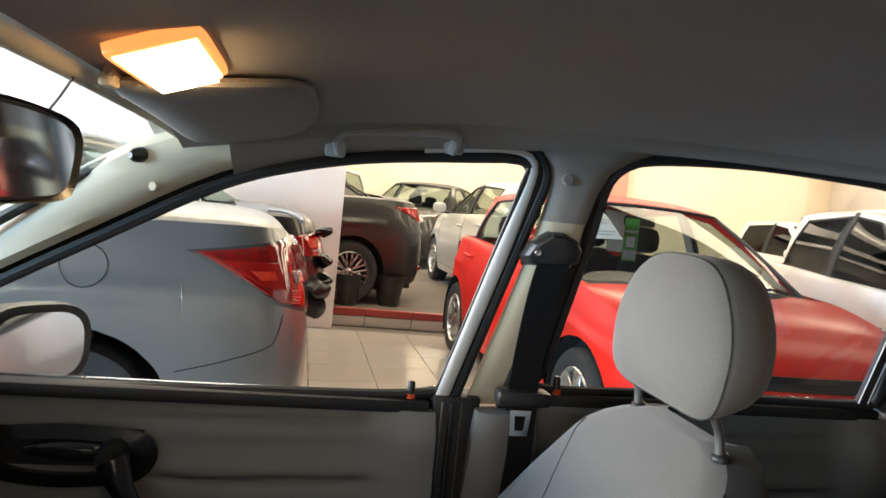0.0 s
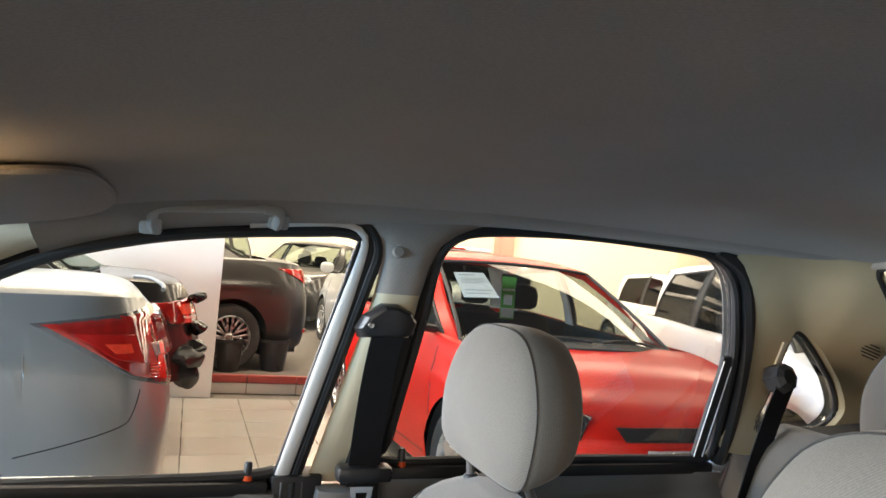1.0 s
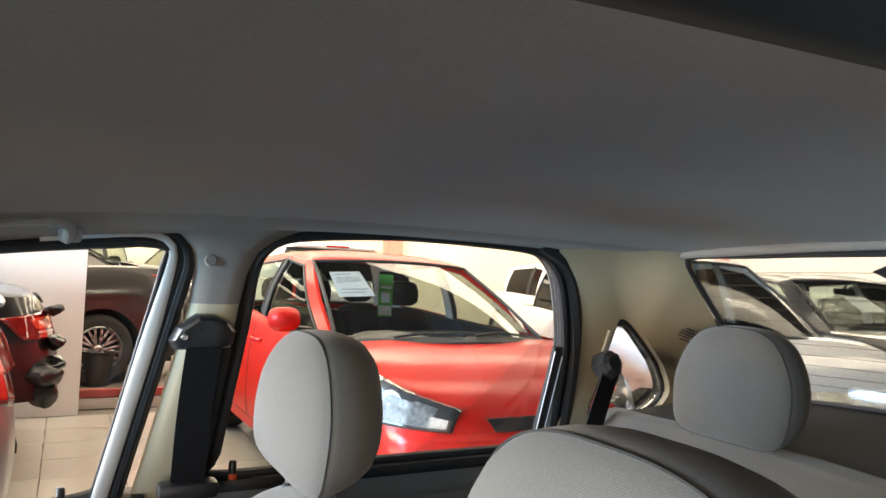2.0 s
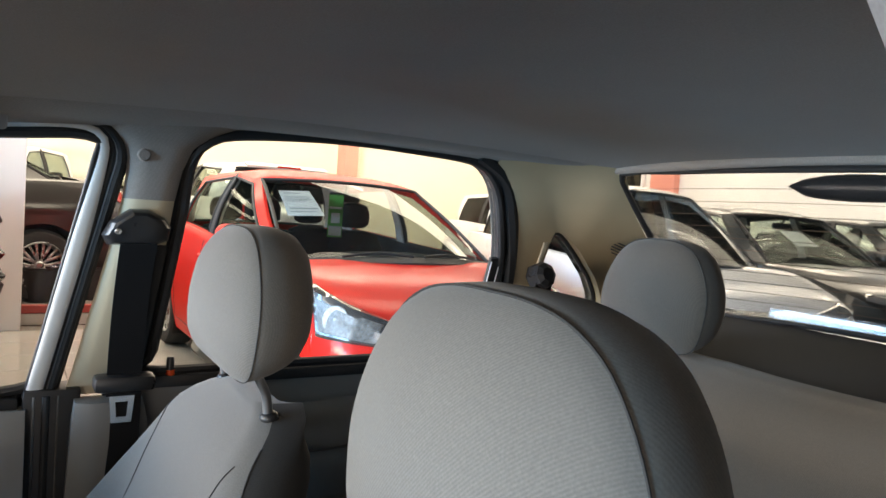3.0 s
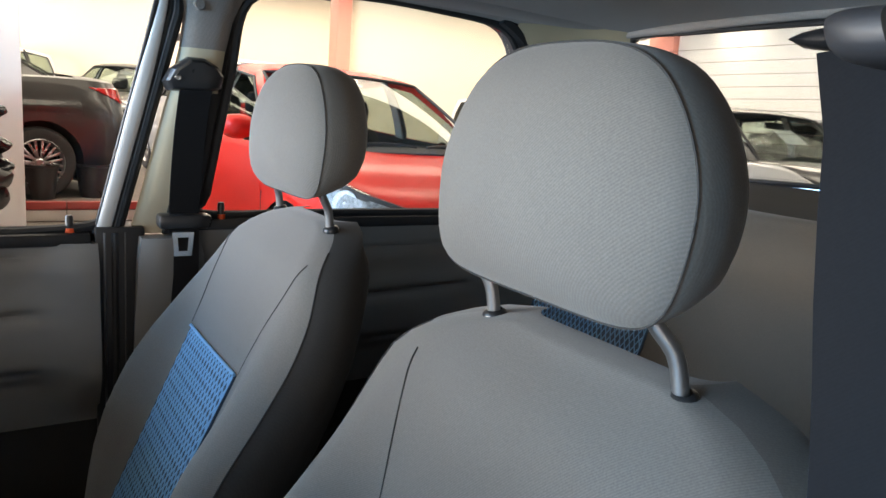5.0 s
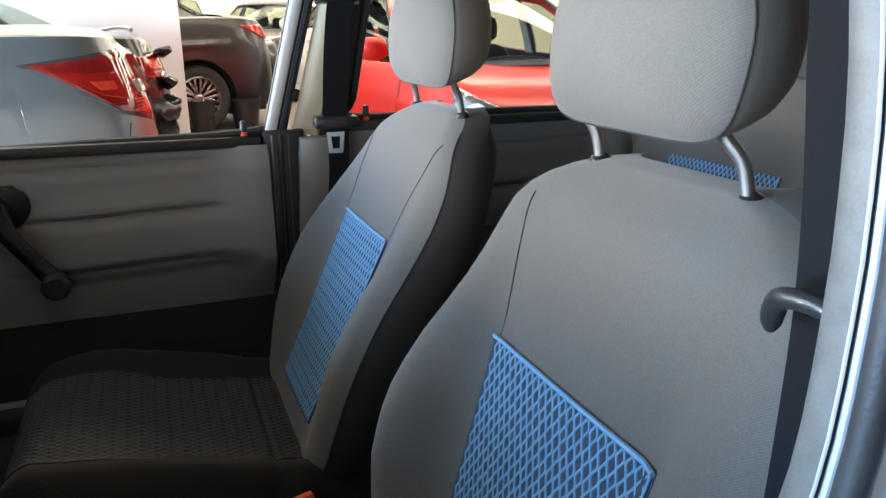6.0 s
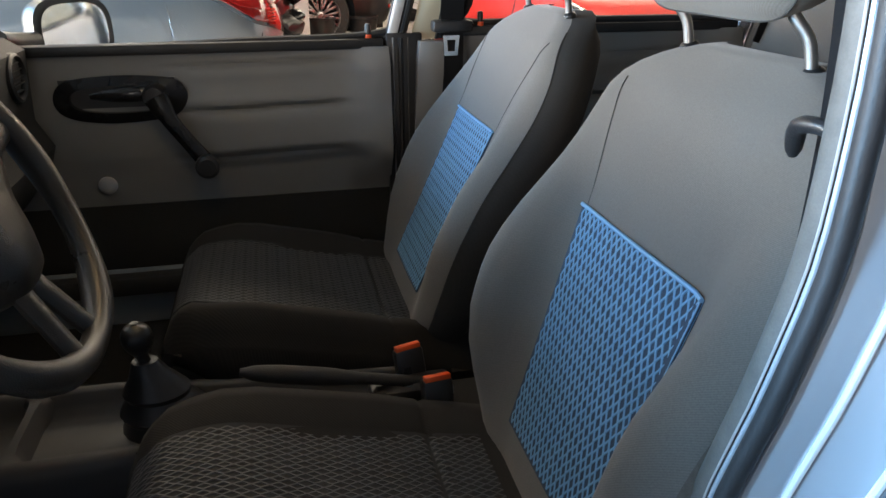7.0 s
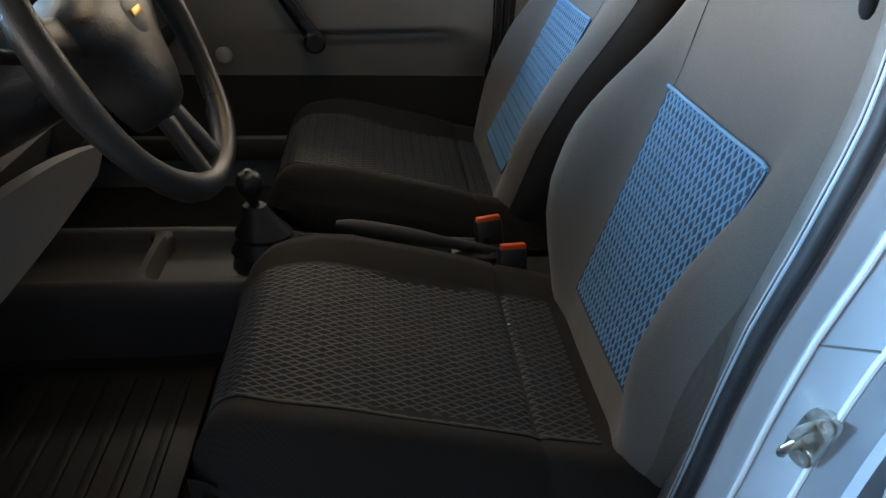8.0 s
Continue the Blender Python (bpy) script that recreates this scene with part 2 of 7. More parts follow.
for key, col, metal, rough in (("red", (0.74, 0.014, 0.007), 0.0, 0.6), ("near_sedan", (0.24, 0.253, 0.262), 0.60, 0.33), ("graphite", (0.016, 0.0145, 0.0135), 0.1, 0.35),
                               ("black", (0.010, 0.010, 0.011), 0.2, 0.34), ("white", (0.78, 0.78, 0.77), 0.0, 0.4), ("pale", (0.62, 0.63, 0.63), 0.5, 0.34),
                               ("slate", (0.030, 0.034, 0.037), 0.2, 0.34)):
    M["paint_" + key] = surf(key + "_car_paint", col, rough, 0.05, 3, 0.1, 1500, metal=metal, coat=0.35 if key in ("red", "graphite", "near_sedan") else 0.6, spec=0.2 if key == "red" else 0.5, coat_rough=0.16 if key == "red" else 0.05)


# ---- building helpers ----
def finish(bm, sharp=38):
    bmesh.ops.recalc_face_normals(bm, faces=bm.faces[:])
    lim = radians(sharp)
    for e in bm.edges:
        e.smooth = not (len(e.link_faces) == 2 and e.calc_face_angle(0) > lim)
    for f in bm.faces:
        f.smooth = True


def to_mesh(name, bm, material, sharp=38):
    finish(bm, sharp)
    me = bpy.data.meshes.new(name)
    bm.to_mesh(me)
    bm.free()
    for one in material if isinstance(material, (list, tuple)) else [material]:
        me.materials.append(M[one])
    return me


def part(name, bm, material, parent=None, label="", sharp=38):
    ob = new(name, to_mesh(name, bm, material, sharp))
    if parent:
        ob.parent = parent
    return tagged(ob, label)


def thing(name, label, category, place=(0, 0, 0), group="", kind=""):
    ob = new(name)
    ob.empty_display_size = 0.05
    ob.location = place
    return tagged(ob, label, category, group, kind)


def here(ob):
    """Children are given in the room's own coordinates."""
    bpy.context.view_layer.update()
    inv = Matrix.Translation(ob.location).inverted()
    for c in ob.children:
        c.matrix_parent_inverse = inv
    return ob


def box(bm, a, b, bevel=0.0, seg=2):
    m = Matrix.LocRotScale([(p + q) / 2 for p, q in zip(a, b)], None, [abs(q - p) for p, q in zip(a, b)])
    made = bmesh.ops.create_cube(bm, size=1, matrix=m)["verts"]
    if bevel:
        edges = list({e for v in made for e in v.link_edges})
        bmesh.ops.bevel(bm, geom=edges, offset=bevel, segments=seg, affect="EDGES", profile=0.5)
    return bm


def obox(bm, m, size, bevel=0.0, seg=2):
    made = bmesh.ops.create_cube(bm, size=1, matrix=m @ Matrix.Diagonal((*size, 1)))["verts"]
    if bevel:
        edges = list({e for v in made for e in v.link_edges})
        bmesh.ops.bevel(bm, geom=edges, offset=bevel, segments=seg, affect="EDGES", profile=0.5)
    return bm


def loft(bm, rings, closed=True, caps=True):
    rows = [[bm.verts.new(p) for p in ring] for ring in rings]
    for a, b in zip(rows, rows[1:]):
        n = len(a)
        for i in range(n if closed else n - 1):
            j = (i + 1) % n
            bm.faces.new((a[i], a[j], b[j], b[i]))
    if caps and closed:
        bm.faces.new(rows[0][::-1])
        bm.faces.new(rows[-1])
    return rows


def sheet(bm, f, nu, nv, thick, way=None):
    """A sheet over f(u, v) with a thickness along way(u, v), or along one direction."""
    front = [[Vector(f(i / nu, j / nv)) for j in range(nv + 1)] for i in range(nu + 1)]
    d = Vector(way) * thick
    va = [[bm.verts.new(p) for p in row] for row in front]
    vb = [[bm.verts.new(p + d) for p in row] for row in front]
    for i in range(nu):
        for j in range(nv):
            bm.faces.new((va[i][j], va[i + 1][j], va[i + 1][j + 1], va[i][j + 1]))
            bm.faces.new((vb[i][j], vb[i][j + 1], vb[i + 1][j + 1], vb[i + 1][j]))
    rim = [(i, 0) for i in range(nu)] + [(nu, j) for j in range(nv)] + [(i, nv) for i in range(nu, 0, -1)] + [(0, j) for j in range(nv, 0, -1)]
    for k, (i, j) in enumerate(rim):
        p, q = rim[(k + 1) % len(rim)]
        bm.faces.new((va[i][j], vb[i][j], vb[p][q], va[p][q]))
    return bm


def spline(pts, n, closed=False):
    """n points, evenly far apart along a smooth line through pts."""
    p = [Vector(q) for q in pts]
    m = len(p)
    dense = []
    for i in range(m if closed else m - 1):
        a, b, c, d = (p[(i - 1) % m], p[i], p[(i + 1) % m], p[(i + 2) % m]) if closed else (p[max(i - 1, 0)], p[i], p[i + 1], p[min(i + 2, m - 1)])
        for k in range(12):
            t = k / 12
            dense.append(0.5 * (2 * b + (c - a) * t + (2 * a - 5 * b + 4 * c - d) * t * t + (3 * b - a - 3 * c + d) * t ** 3))
    dense.append(p[0] if closed else p[-1])
    far = [0.0]
    for a, b in zip(dense, dense[1:]):
        far.append(far[-1] + (b - a).length)
    out, k = [], 0
    for i in range(n):
        want = far[-1] * i / (n if closed else n - 1)
        while k < len(far) - 2 and far[k + 1] < want:
            k += 1
        t = (want - far[k]) / max(far[k + 1] - far[k], 1e-9)
        out.append(dense[k].lerp(dense[k + 1], min(max(t, 0), 1)))
    return out


def tube(bm, pts, r, seg=8, closed=False, flat=1.0, up=(0, 0, 1), caps=True):
    """A round or flattened tube along pts; r may be a list."""
    pts = [Vector(p) for p in pts]
    n, rings = len(pts), []
    for i, p in enumerate(pts):
        a, b = (pts[i - 1], pts[(i + 1) % n]) if closed else (pts[max(i - 1, 0)], pts[min(i + 1, n - 1)])
        t = (b - a).normalized()
        side = t.cross(Vector(up))
        side = side.normalized() if side.length > 1e-4 else t.orthogonal().normalized()
        top = side.cross(t)
        k = r[i] if isinstance(r, (list, tuple)) else r
        rings.append([p + side * k * math.cos(w) + top * k * flat * math.sin(w) for w in (2 * math.pi * s / seg for s in range(seg))])
    if closed:
        rings.append(rings[0])
    rows = [[bm.verts.new(q) for q in ring] for ring in (rings[:-1] if closed else rings)]
    if closed:
        rows.append(rows[0])
    for a, b in zip(rows, rows[1:]):
        for i in range(seg):
            j = (i + 1) % seg
            bm.faces.new((a[i], a[j], b[j], b[i]))
    if caps and not closed:
        bm.faces.new(rows[0][::-1])
        bm.faces.new(rows[-1])
    return bm


def ribbon(bm, pts, w, t, wide=(0, 1, 0)):
    """A flat strap along pts, w wide in the direction of wide, t thick."""
    pts, rings = [Vector(p) for p in pts], []
    for i, p in enumerate(pts):
        d = (pts[min(i + 1, len(pts) - 1)] - pts[max(i - 1, 0)]).normalized()
        a = (Vector(wide) - d * d.dot(Vector(wide))).normalized()
        n = d.cross(a)
        rings.append([p + a * w / 2 * sx + n * t / 2 * sy for sx, sy in ((-1, -1), (1, -1), (1, 1), (-1, 1))])
    loft(bm, rings)
    return bm


def lathe(bm, profile, seg=24, m=None, arc=2 * math.pi):
    """Turns (radius, along) pairs about the local y axis."""
    m = m or Matrix()
    rows = []
    for k in range(seg):
        w = arc * k / seg
        rows.append([bm.verts.new(m @ Vector((r * math.cos(w), y, r * math.sin(w)))) for r, y in profile])
    for k in range(seg):
        a, b = rows[k], rows[(k + 1) % seg]
        for i in range(len(profile) - 1):
            bm.faces.new((a[i], a[i + 1], b[i + 1], b[i]))
    bmesh.ops.remove_doubles(bm, verts=bm.verts[:], dist=1e-6)
    return bm


def lerp(table, x):
    """Smooth reading of a table of (x, value)."""
    xs, ys = [p[0] for p in table], [p[1] for p in table]
    if x <= xs[0]:
        return ys[0]
    if x >= xs[-1]:
        return ys[-1]
    i = next(k for k in range(len(xs) - 1) if x <= xs[k + 1])
    t = (x - xs[i]) / (xs[i + 1] - xs[i])
    def slope(k):
        if k == 0 or k == len(xs) - 1:
            a, b = max(k - 1, 0), min(k + 1, len(xs) - 1)
            return (ys[b] - ys[a]) / (xs[b] - xs[a])
        d0, d1 = (ys[k] - ys[k - 1]) / (xs[k] - xs[k - 1]), (ys[k + 1] - ys[k]) / (xs[k + 1] - xs[k])
        return 0.0 if d0 * d1 <= 0 else 2 * d0 * d1 / (d0 + d1)
    h, m0, m1 = xs[i + 1] - xs[i], slope(i), slope(i + 1)
    return ((2 * t**3 - 3 * t * t + 1) * ys[i] + (t**3 - 2 * t * t + t) * h * m0 + (3 * t * t - 2 * t**3) * ys[i + 1] + (t**3 - t * t) * h * m1)


def ring_panel(bm, outer, inner, n=72, thick=0.0, way=(1, 0, 0)):
    """The band between a closed outer line and a closed inner one, with a lip of depth thick round the hole."""
    a, b = spline(outer, n, True), spline(inner, n, True)
    rings = [a, [p.lerp(q, 0.5) for p, q in zip(a, b)], b, [q + Vector(way) * thick for q in b]]
    rows = [[bm.verts.new(p) for p in ring] for ring in rings]
    for r, s in zip(rows, rows[1:]):
        for i in range(n):
            j = (i + 1) % n
            bm.faces.new((r[i], r[j], s[j], s[i]))
    return bm


def smooth01(x, a, b):
    t = min(max((x - a) / (b - a), 0), 1)
    return t * t * (3 - 2 * t)


# ---- showroom ----
ROOM = (-2.6, 15.5, -13.0, 7.0, 3.6)  # x0, x1, y0, y1, height

bm = bmesh.new()
sheet(bm, lambda u, v: (-400 + 800 * u, -400 + 800 * v, -0.12), 4, 4, 0.1, (0, 0, -1))
tagged(part("ground", bm, "asphalt"), "dark asphalt ground outside the showroom", "ground", kind="structure")

bm = bmesh.new()
box(bm, (ROOM[0], ROOM[2], -0.12), (ROOM[1], ROOM[3], -0.006))
floor = tagged(part("floor", bm, "grout"), "glossy beige ceramic tile floor with dark joints", "floor", kind="structure")

bm = bmesh.new()
box(bm, (ROOM[1], ROOM[2] - 0.2, -0.1), (ROOM[1] + 0.2, ROOM[3] + 0.2, ROOM[4]))
tagged(part("wall_back", bm, "wall_cream"), "cream-painted showroom back wall", "wall", kind="structure")
bm = bmesh.new()
box(bm, (ROOM[0], ROOM[2] - 0.2, -0.1), (ROOM[1], ROOM[2], ROOM[4]))
tagged(part("wall_side", bm, "wall_white"), "white-painted showroom side wall", "wall", kind="structure")
bm = bmesh.new()
box(bm, (ROOM[0], ROOM[3], 3.5), (ROOM[1], ROOM[3] + 0.2, ROOM[4]))
box(bm, (ROOM[0], ROOM[3], -0.1), (-1.9, ROOM[3] + 0.2, 3.5))
box(bm, (6.4, ROOM[3], -0.1), (ROOM[1], ROOM[3] + 0.2, 3.5))
tagged(part("wall_street", bm, "wall_white"), "white street wall with a wide open shop front", "wall", kind="structure")
# unseen dark wall, added; its strip window shapes the side light
bm = bmesh.new()
box(bm, (ROOM[0] - 0.2, ROOM[2] - 0.2, -0.1), (ROOM[0], 0.6, ROOM[4]))
box(bm, (ROOM[0] - 0.2, 0.6, 1.65), (ROOM[0], 5.6, ROOM[4]))
box(bm, (ROOM[0] - 0.2, 0.6, -0.1), (ROOM[0], 5.6, 1.06))
box(bm, (ROOM[0] - 0.2, 5.6, -0.1), (ROOM[0], ROOM[3] + 0.2, ROOM[4]))
tagged(part("wall_side_2", bm, "wall_dark"), "dark grey-painted side wall with a long strip window", "wall", kind="structure")
# ceiling out of view, its tone set dark to limit bounced light
bm = bmesh.new()
box(bm, (ROOM[0] - 0.2, ROOM[2] - 0.2, ROOM[4]), (ROOM[1] + 0.2, ROOM[3] + 0.2, ROOM[4] + 0.15))
tagged(part("ceiling", bm, "ceiling"), "dark grey-painted showroom ceiling", "ceiling", kind="structure")

# ceiling lights
LIGHTS = [(x, y) for x in (3.6, 6.2, 8.8, 11.4, 14.0) for y in (-10.0, -6.5, -3.0, 0.5, 4.0)]


def ceiling_light():
    c = thing("ceiling_light", "white fluorescent ceiling light with two tubes", "ceiling light", (0, 0, 0), "showroom ceiling lights")
    bm = bmesh.new()
    box(bm, (-0.15, -0.65, -0.03), (0.15, 0.65, 0.04), 0.01)
    part("tray", bm, "panel", c)
    for x in (-0.06, 0.06):
        bm = bmesh.new()
        tube(bm, [(x, -0.60, -0.05), (x, 0.60, -0.05)], 0.018, 10)
        part("tube", bm, "fluoro", c)
    return c


first = ceiling_light()
first.location = (*LIGHTS[0], ROOM[4] - 0.04)
for x, y in LIGHTS[1:]:
    copy_thing(first, pose(x, y, ROOM[4] - 0.04))
for x in (3.6, 6.2, 8.8, 11.4, 14.0):
    area("ceiling_row", (x, -4.2, ROOM[4] - 0.12), (x, -4.2, 0), 0.9, 17.4, 240 if x < 4 else 430, (1.0, 0.92, 0.79))

# raised display floor with a red tiled edge
PY1, PX0 = 6.9, 6.12
bm = bmesh.new()
box(bm, (PX0 + 0.04, -3.55, -0.006), (ROOM[1], PY1, 0.160))
podium = tagged(part("podium", bm, "grout"), "raised tiled display floor with a red edge", "podium", kind="structure")
for k in range(23):
    bm = bmesh.new()
    y = -3.55 + 0.45 * k
    box(bm, (PX0 + 0.012, y + 0.003, 0.002), (PX0 + 0.039, y + 0.447, 0.098), 0.003, 1)
    part("riser_tile", bm, "tile", podium)
    bm = bmesh.new()
    box(bm, (PX0, y + 0.003, 0.102), (PX0 + 0.06, y + 0.447, 0.172), 0.006, 1)
    part("edge_tile", bm, "kerb_red", podium)

# white partition panel
bm = bmesh.new()
box(bm, (5.90, -0.085, 0.0), (5.96, 3.6, 2.3), 0.008)
tagged(part("partition_panel", bm, "panel"), "glossy white freestanding partition panel", "partition", kind="structure")

# red column and low wall on the far side
bm = bmesh.new()
box(bm, (12.9, -6.15, 0.0), (13.3, -5.85, ROOM[4]), 0.01)
tagged(part("column_1", bm, "wall_red"), "square red-painted column", "column", kind="structure")
bm = bmesh.new()
box(bm, (13.05, -10.4, 0.0), (13.25, -6.15, ROOM[4]), 0.01)
tagged(part("wall_inner", bm, "wall_cream"), "cream-painted inner wall", "wall", kind="structure")
bm = bmesh.new()
box(bm, (10.35, -12.99, 0.0), (11.05, -12.80, ROOM[4]), 0.01)
tagged(part("column_2", bm, "wall_red"), "red-painted wall column", "column", kind="structure")

# window with white frame in the side wall
win = thing("window_1", "white-framed interior window in the side wall", "window", (12.3, -12.95, 1.2), kind="structure")
bm = bmesh.new()
box(bm, (11.4, -12.99, 1.3), (13.2, -12.95, 2.9))
part("pane", bm, "glass_dark", win)
for x in (11.4, 12.0, 12.6, 13.2):
    bm = bmesh.new()
    box(bm, (x - 0.04, -13.0, 1.26), (x + 0.04, -12.90, 2.94), 0.01)
    part("mullion", bm, "panel", win)
for z in (1.28, 1.7, 2.92):
    bm = bmesh.new()
    box(bm, (11.36, -13.0, z - 0.04), (13.24, -12.885, z + 0.04), 0.01)
    part("rail", bm, "panel", win)
here(win)

# red steel stair beyond the inner wall
stair = thing("staircase", "red steel staircase with open treads", "staircase", (14.3, -11.5, 0))
for k in range(16):
    bm = bmesh.new()
    box(bm, (13.6, -12.4 + 0.25 * k, 0.18 * (k + 1) - 0.03), (14.8, -12.12 + 0.25 * k, 0.18 * (k + 1)), 0.005)
    part("tread", bm, "steel_red", stair)
for x in (13.6, 14.8):
    bm = bmesh.new()
    tube(bm, [(x, -12.4, 0.05), (x, -8.4, 2.93)], 0.07, 6)
    part("stringer", bm, "steel_red", stair)
here(stair)

# two black bins on the display floor's edge
for (bx, by) in ((6.42, -0.22), (6.55, -0.66)):
    bin_ = thing("plastic_bin", "black plastic bucket standing on the tiles", "bucket", (bx, by, 0.16), "black buckets")
    bm = bmesh.new()
    rings = [[(bx + r * math.cos(w), by + r * math.sin(w), z) for w in (2 * math.pi * i / 28 for i in range(28))] for r, z in ((0.11, 0.16), (0.115, 0.165), (0.148, 0.44), (0.158, 0.445), (0.158, 0.465), (0.145, 0.465), (0.13, 0.40), (0.10, 0.18))]
    loft(bm, rings)
    part("tub", bm, "plastic", bin_)
    here(bin_)

# small wall sign far back
bm = bmesh.new()
box(bm, (15.44, -3.55, 2.30), (15.49, -3.15, 2.45), 0.01)
tagged(part("wall_box", bm, "plastic_soft"), "small dark box on the back wall", "wall box")


# ---- the car that the camera is in: shell ----
def side_x(z):
    """Half width of the cabin's inner side at a height."""
    return 0.72 - 0.386 * (z - 0.88) if z > 0.88 else 0.72


def on_side(y, z, out=0.0, s=1):
    return (s * (side_x(z) + out), y, z)


ROOF_Z = [(-1.10, 1.362), (-0.95, 1.378), (-0.4, 1.385), (0.0, 1.372), (0.2, 1.352), (0.34, 1.326), (0.40, 1.317), (0.46, 1.309)]


def roof_z(x, y):
    return lerp(ROOF_Z, y) - 0.030 * min(abs(x) / 0.5, 1.2) ** 3.0


FRONT_WIN = [(0.02, 0.885), (0.35, 0.872), (0.68, 0.862), (0.93, 0.862), (0.99, 0.880), (0.90, 0.935), (0.672, 1.069), (0.555, 1.137), (0.432, 1.208),
             (0.352, 1.245), (0.27, 1.270), (0.187, 1.288), (0.10, 1.300), (0.012, 1.309), (-0.05, 1.314), (-0.082, 1.300), (-0.072, 1.25), (-0.046, 1.11), (-0.012, 0.95)]
REAR_WIN = [(-0.185, 0.907), (-0.40, 0.907), (-0.65, 0.907), (-0.88, 0.907), (-0.925, 0.92), (-0.918, 1.00), (-0.895, 1.133), (-0.855, 1.24), (-0.815, 1.305), (-0.75, 1.339),
            (-0.60, 1.348), (-0.446, 1.349), (-0.29, 1.338), (-0.235, 1.322), (-0.211, 1.285), (-0.207, 1.20), (-0.198, 1.08), (-0.188, 0.95)]
QUARTER = [(-1.005, 0.975), (-1.117, 0.974), (-1.185, 0.985), (-1.212, 1.03), (-1.17, 1.09), (-1.124, 1.13), (-1.07, 1.172), (-1.02, 1.203), (-1.0, 1.19), (-0.998, 1.08)]


def line_on_side(pts, out=0.0, s=1):
    return [on_side(y, z, out, s) for y, z in pts]


def grown(pts, d):
    """A closed (y, z) line pushed outwards by d."""
    cy, cz = sum(p[0] for p in pts) / len(pts), sum(p[1] for p in pts) / len(pts)
    ring = spline([(p[0], p[1], 0) for p in pts], 96, True)
    out = []
    for i, p in enumerate(ring):
        t = (ring[(i + 1) % 96] - ring[i - 1]).normalized()
        n = Vector((t.y, -t.x, 0))
        if n.dot(p - Vector((cy, cz, 0))) < 0:
            n = -n
        out.append((p.x + n.x * d, p.y + n.y * d))
    return out


shell = thing("car", "silver sedan with grey felt headliner and cream pillar trims", "car", (0, 0, 0.0))

bm = bmesh.new()
sheet(bm, lambda u, v: ((u * 2 - 1) * 0.555, -1.10 + 1.55 * v, roof_z((u * 2 - 1) * 0.555, -1.10 + 1.55 * v)), 24, 40, 0.012, (0, 0, 1))
part("headliner", bm, "headliner", shell, "dark grey felt roof lining")
# rounded padded rail between lining and window tops
for s in (1, -1):
    bm = bmesh.new()
    rings = []
    for k in range(41):
        y = -1.02 + 1.40 * k / 40
        top = max(lerp([(-1.0, 1.352), (-0.75, 1.356), (-0.3, 1.352), (-0.15, 1.338), (0.0, 1.326), (0.187, 1.303), (0.30, 1.275), (0.40, 1.236), (0.45, 1.212)], y), 1.0)
        z1 = roof_z(0.45, y) + 0.003
        z0 = top - 0.006
        x0, x1 = side_x(z0) + 0.004, 0.45
        bulge, rise = (0.009, 0.8) if s > 0 else (0.001, 0.35)
        rings.append([(s * (x0 + (x1 - x0) * t - bulge * math.sin(math.pi * t)), y, z0 + (z1 - z0) * t**rise - bulge * 0.8 * math.sin(math.pi * t)) for t in (k2 / 7 for k2 in range(8))]
                     + [(s * (x1 + 0.02), y, z1 + 0.03), (s * (x0 + 0.02), y, z1 + 0.02)])
    loft(bm, rings)
    part("roof_rail_trim", bm, "headliner", shell)
# roof skin above
bm = bmesh.new()
sheet(bm, lambda u, v: ((u * 2 - 1) * 0.60, -1.14 + 1.64 * v, roof_z((u * 2 - 1) * 0.55, min(-1.14 + 1.64 * v, 0.44)) + 0.035 - 0.02 * abs(u * 2 - 1) ** 4), 16, 20, 0.008, (0, 0, 1))
part("roof", bm, "silver", shell)
# strip above the windscreen and the rear window
bm = bmesh.new()
tube(bm, spline([(-0.56, 0.45, 1.290), (-0.4, 0.462, 1.302), (0, 0.470, 1.310), (0.4, 0.462, 1.302), (0.56, 0.45, 1.290)], 24), 0.011, 10)
part("windscreen_header", bm, "cream_pale", shell)
bm = bmesh.new()
tube(bm, spline([(-0.58, -1.030, 1.336), (-0.4, -1.050, 1.350), (0, -1.068, 1.364), (0.4, -1.050, 1.350), (0.58, -1.030, 1.336)], 24), 0.010, 10)
part("rear_header", bm, "headliner", shell)

# floor, sills, tunnel, firewall, rear bulkhead
bm = bmesh.new()
sheet(bm, lambda u, v: ((u * 2 - 1) * 0.74, -1.3 + 2.9 * v, 0.21 + 0.13 * math.exp(-(((u * 2 - 1) * 0.74) / 0.12) ** 4)), 30, 20, 0.02, (0, 0, -1))
part("carpet", bm, "carpet", shell, "black carpet over the car floor")
for s in (1, -1):
    bm = bmesh.new()
    box(bm, (s * 0.66, -1.25, 0.2), (s * 0.78, 1.25, 0.34), 0.02)
    part("sill", bm, "silver_flat", shell)
    bm = bmesh.new()
    box(bm, (s * 0.62, -0.05, 0.30), (s * 0.665, 1.15, 0.35), 0.012)
    part("sill_trim", bm, "plastic_soft", shell)
bm = bmesh.new()
sheet(bm, lambda u, v: ((u * 2 - 1) * 0.74, 1.25 + 0.12 * (1 - v), 0.2 + 0.72 * v), 8, 6, 0.02, (0, 1, 0))
part("firewall", bm, "carpet", shell)
bm = bmesh.new()
sheet(bm, lambda u, v: ((u * 2 - 1) * (0.70 - 0.30 * max(0, v - 0.9)), 1.02 + 0.30 * u * (1 - u) * 4, 0.90 + 0.0 * v) if v < 0.5 else ((u * 2 - 1) * 0.70, 1.45 + 0.2 * u * (1 - u) * 4, 0.90), 12, 2, 0.02, (0, 0, -1))
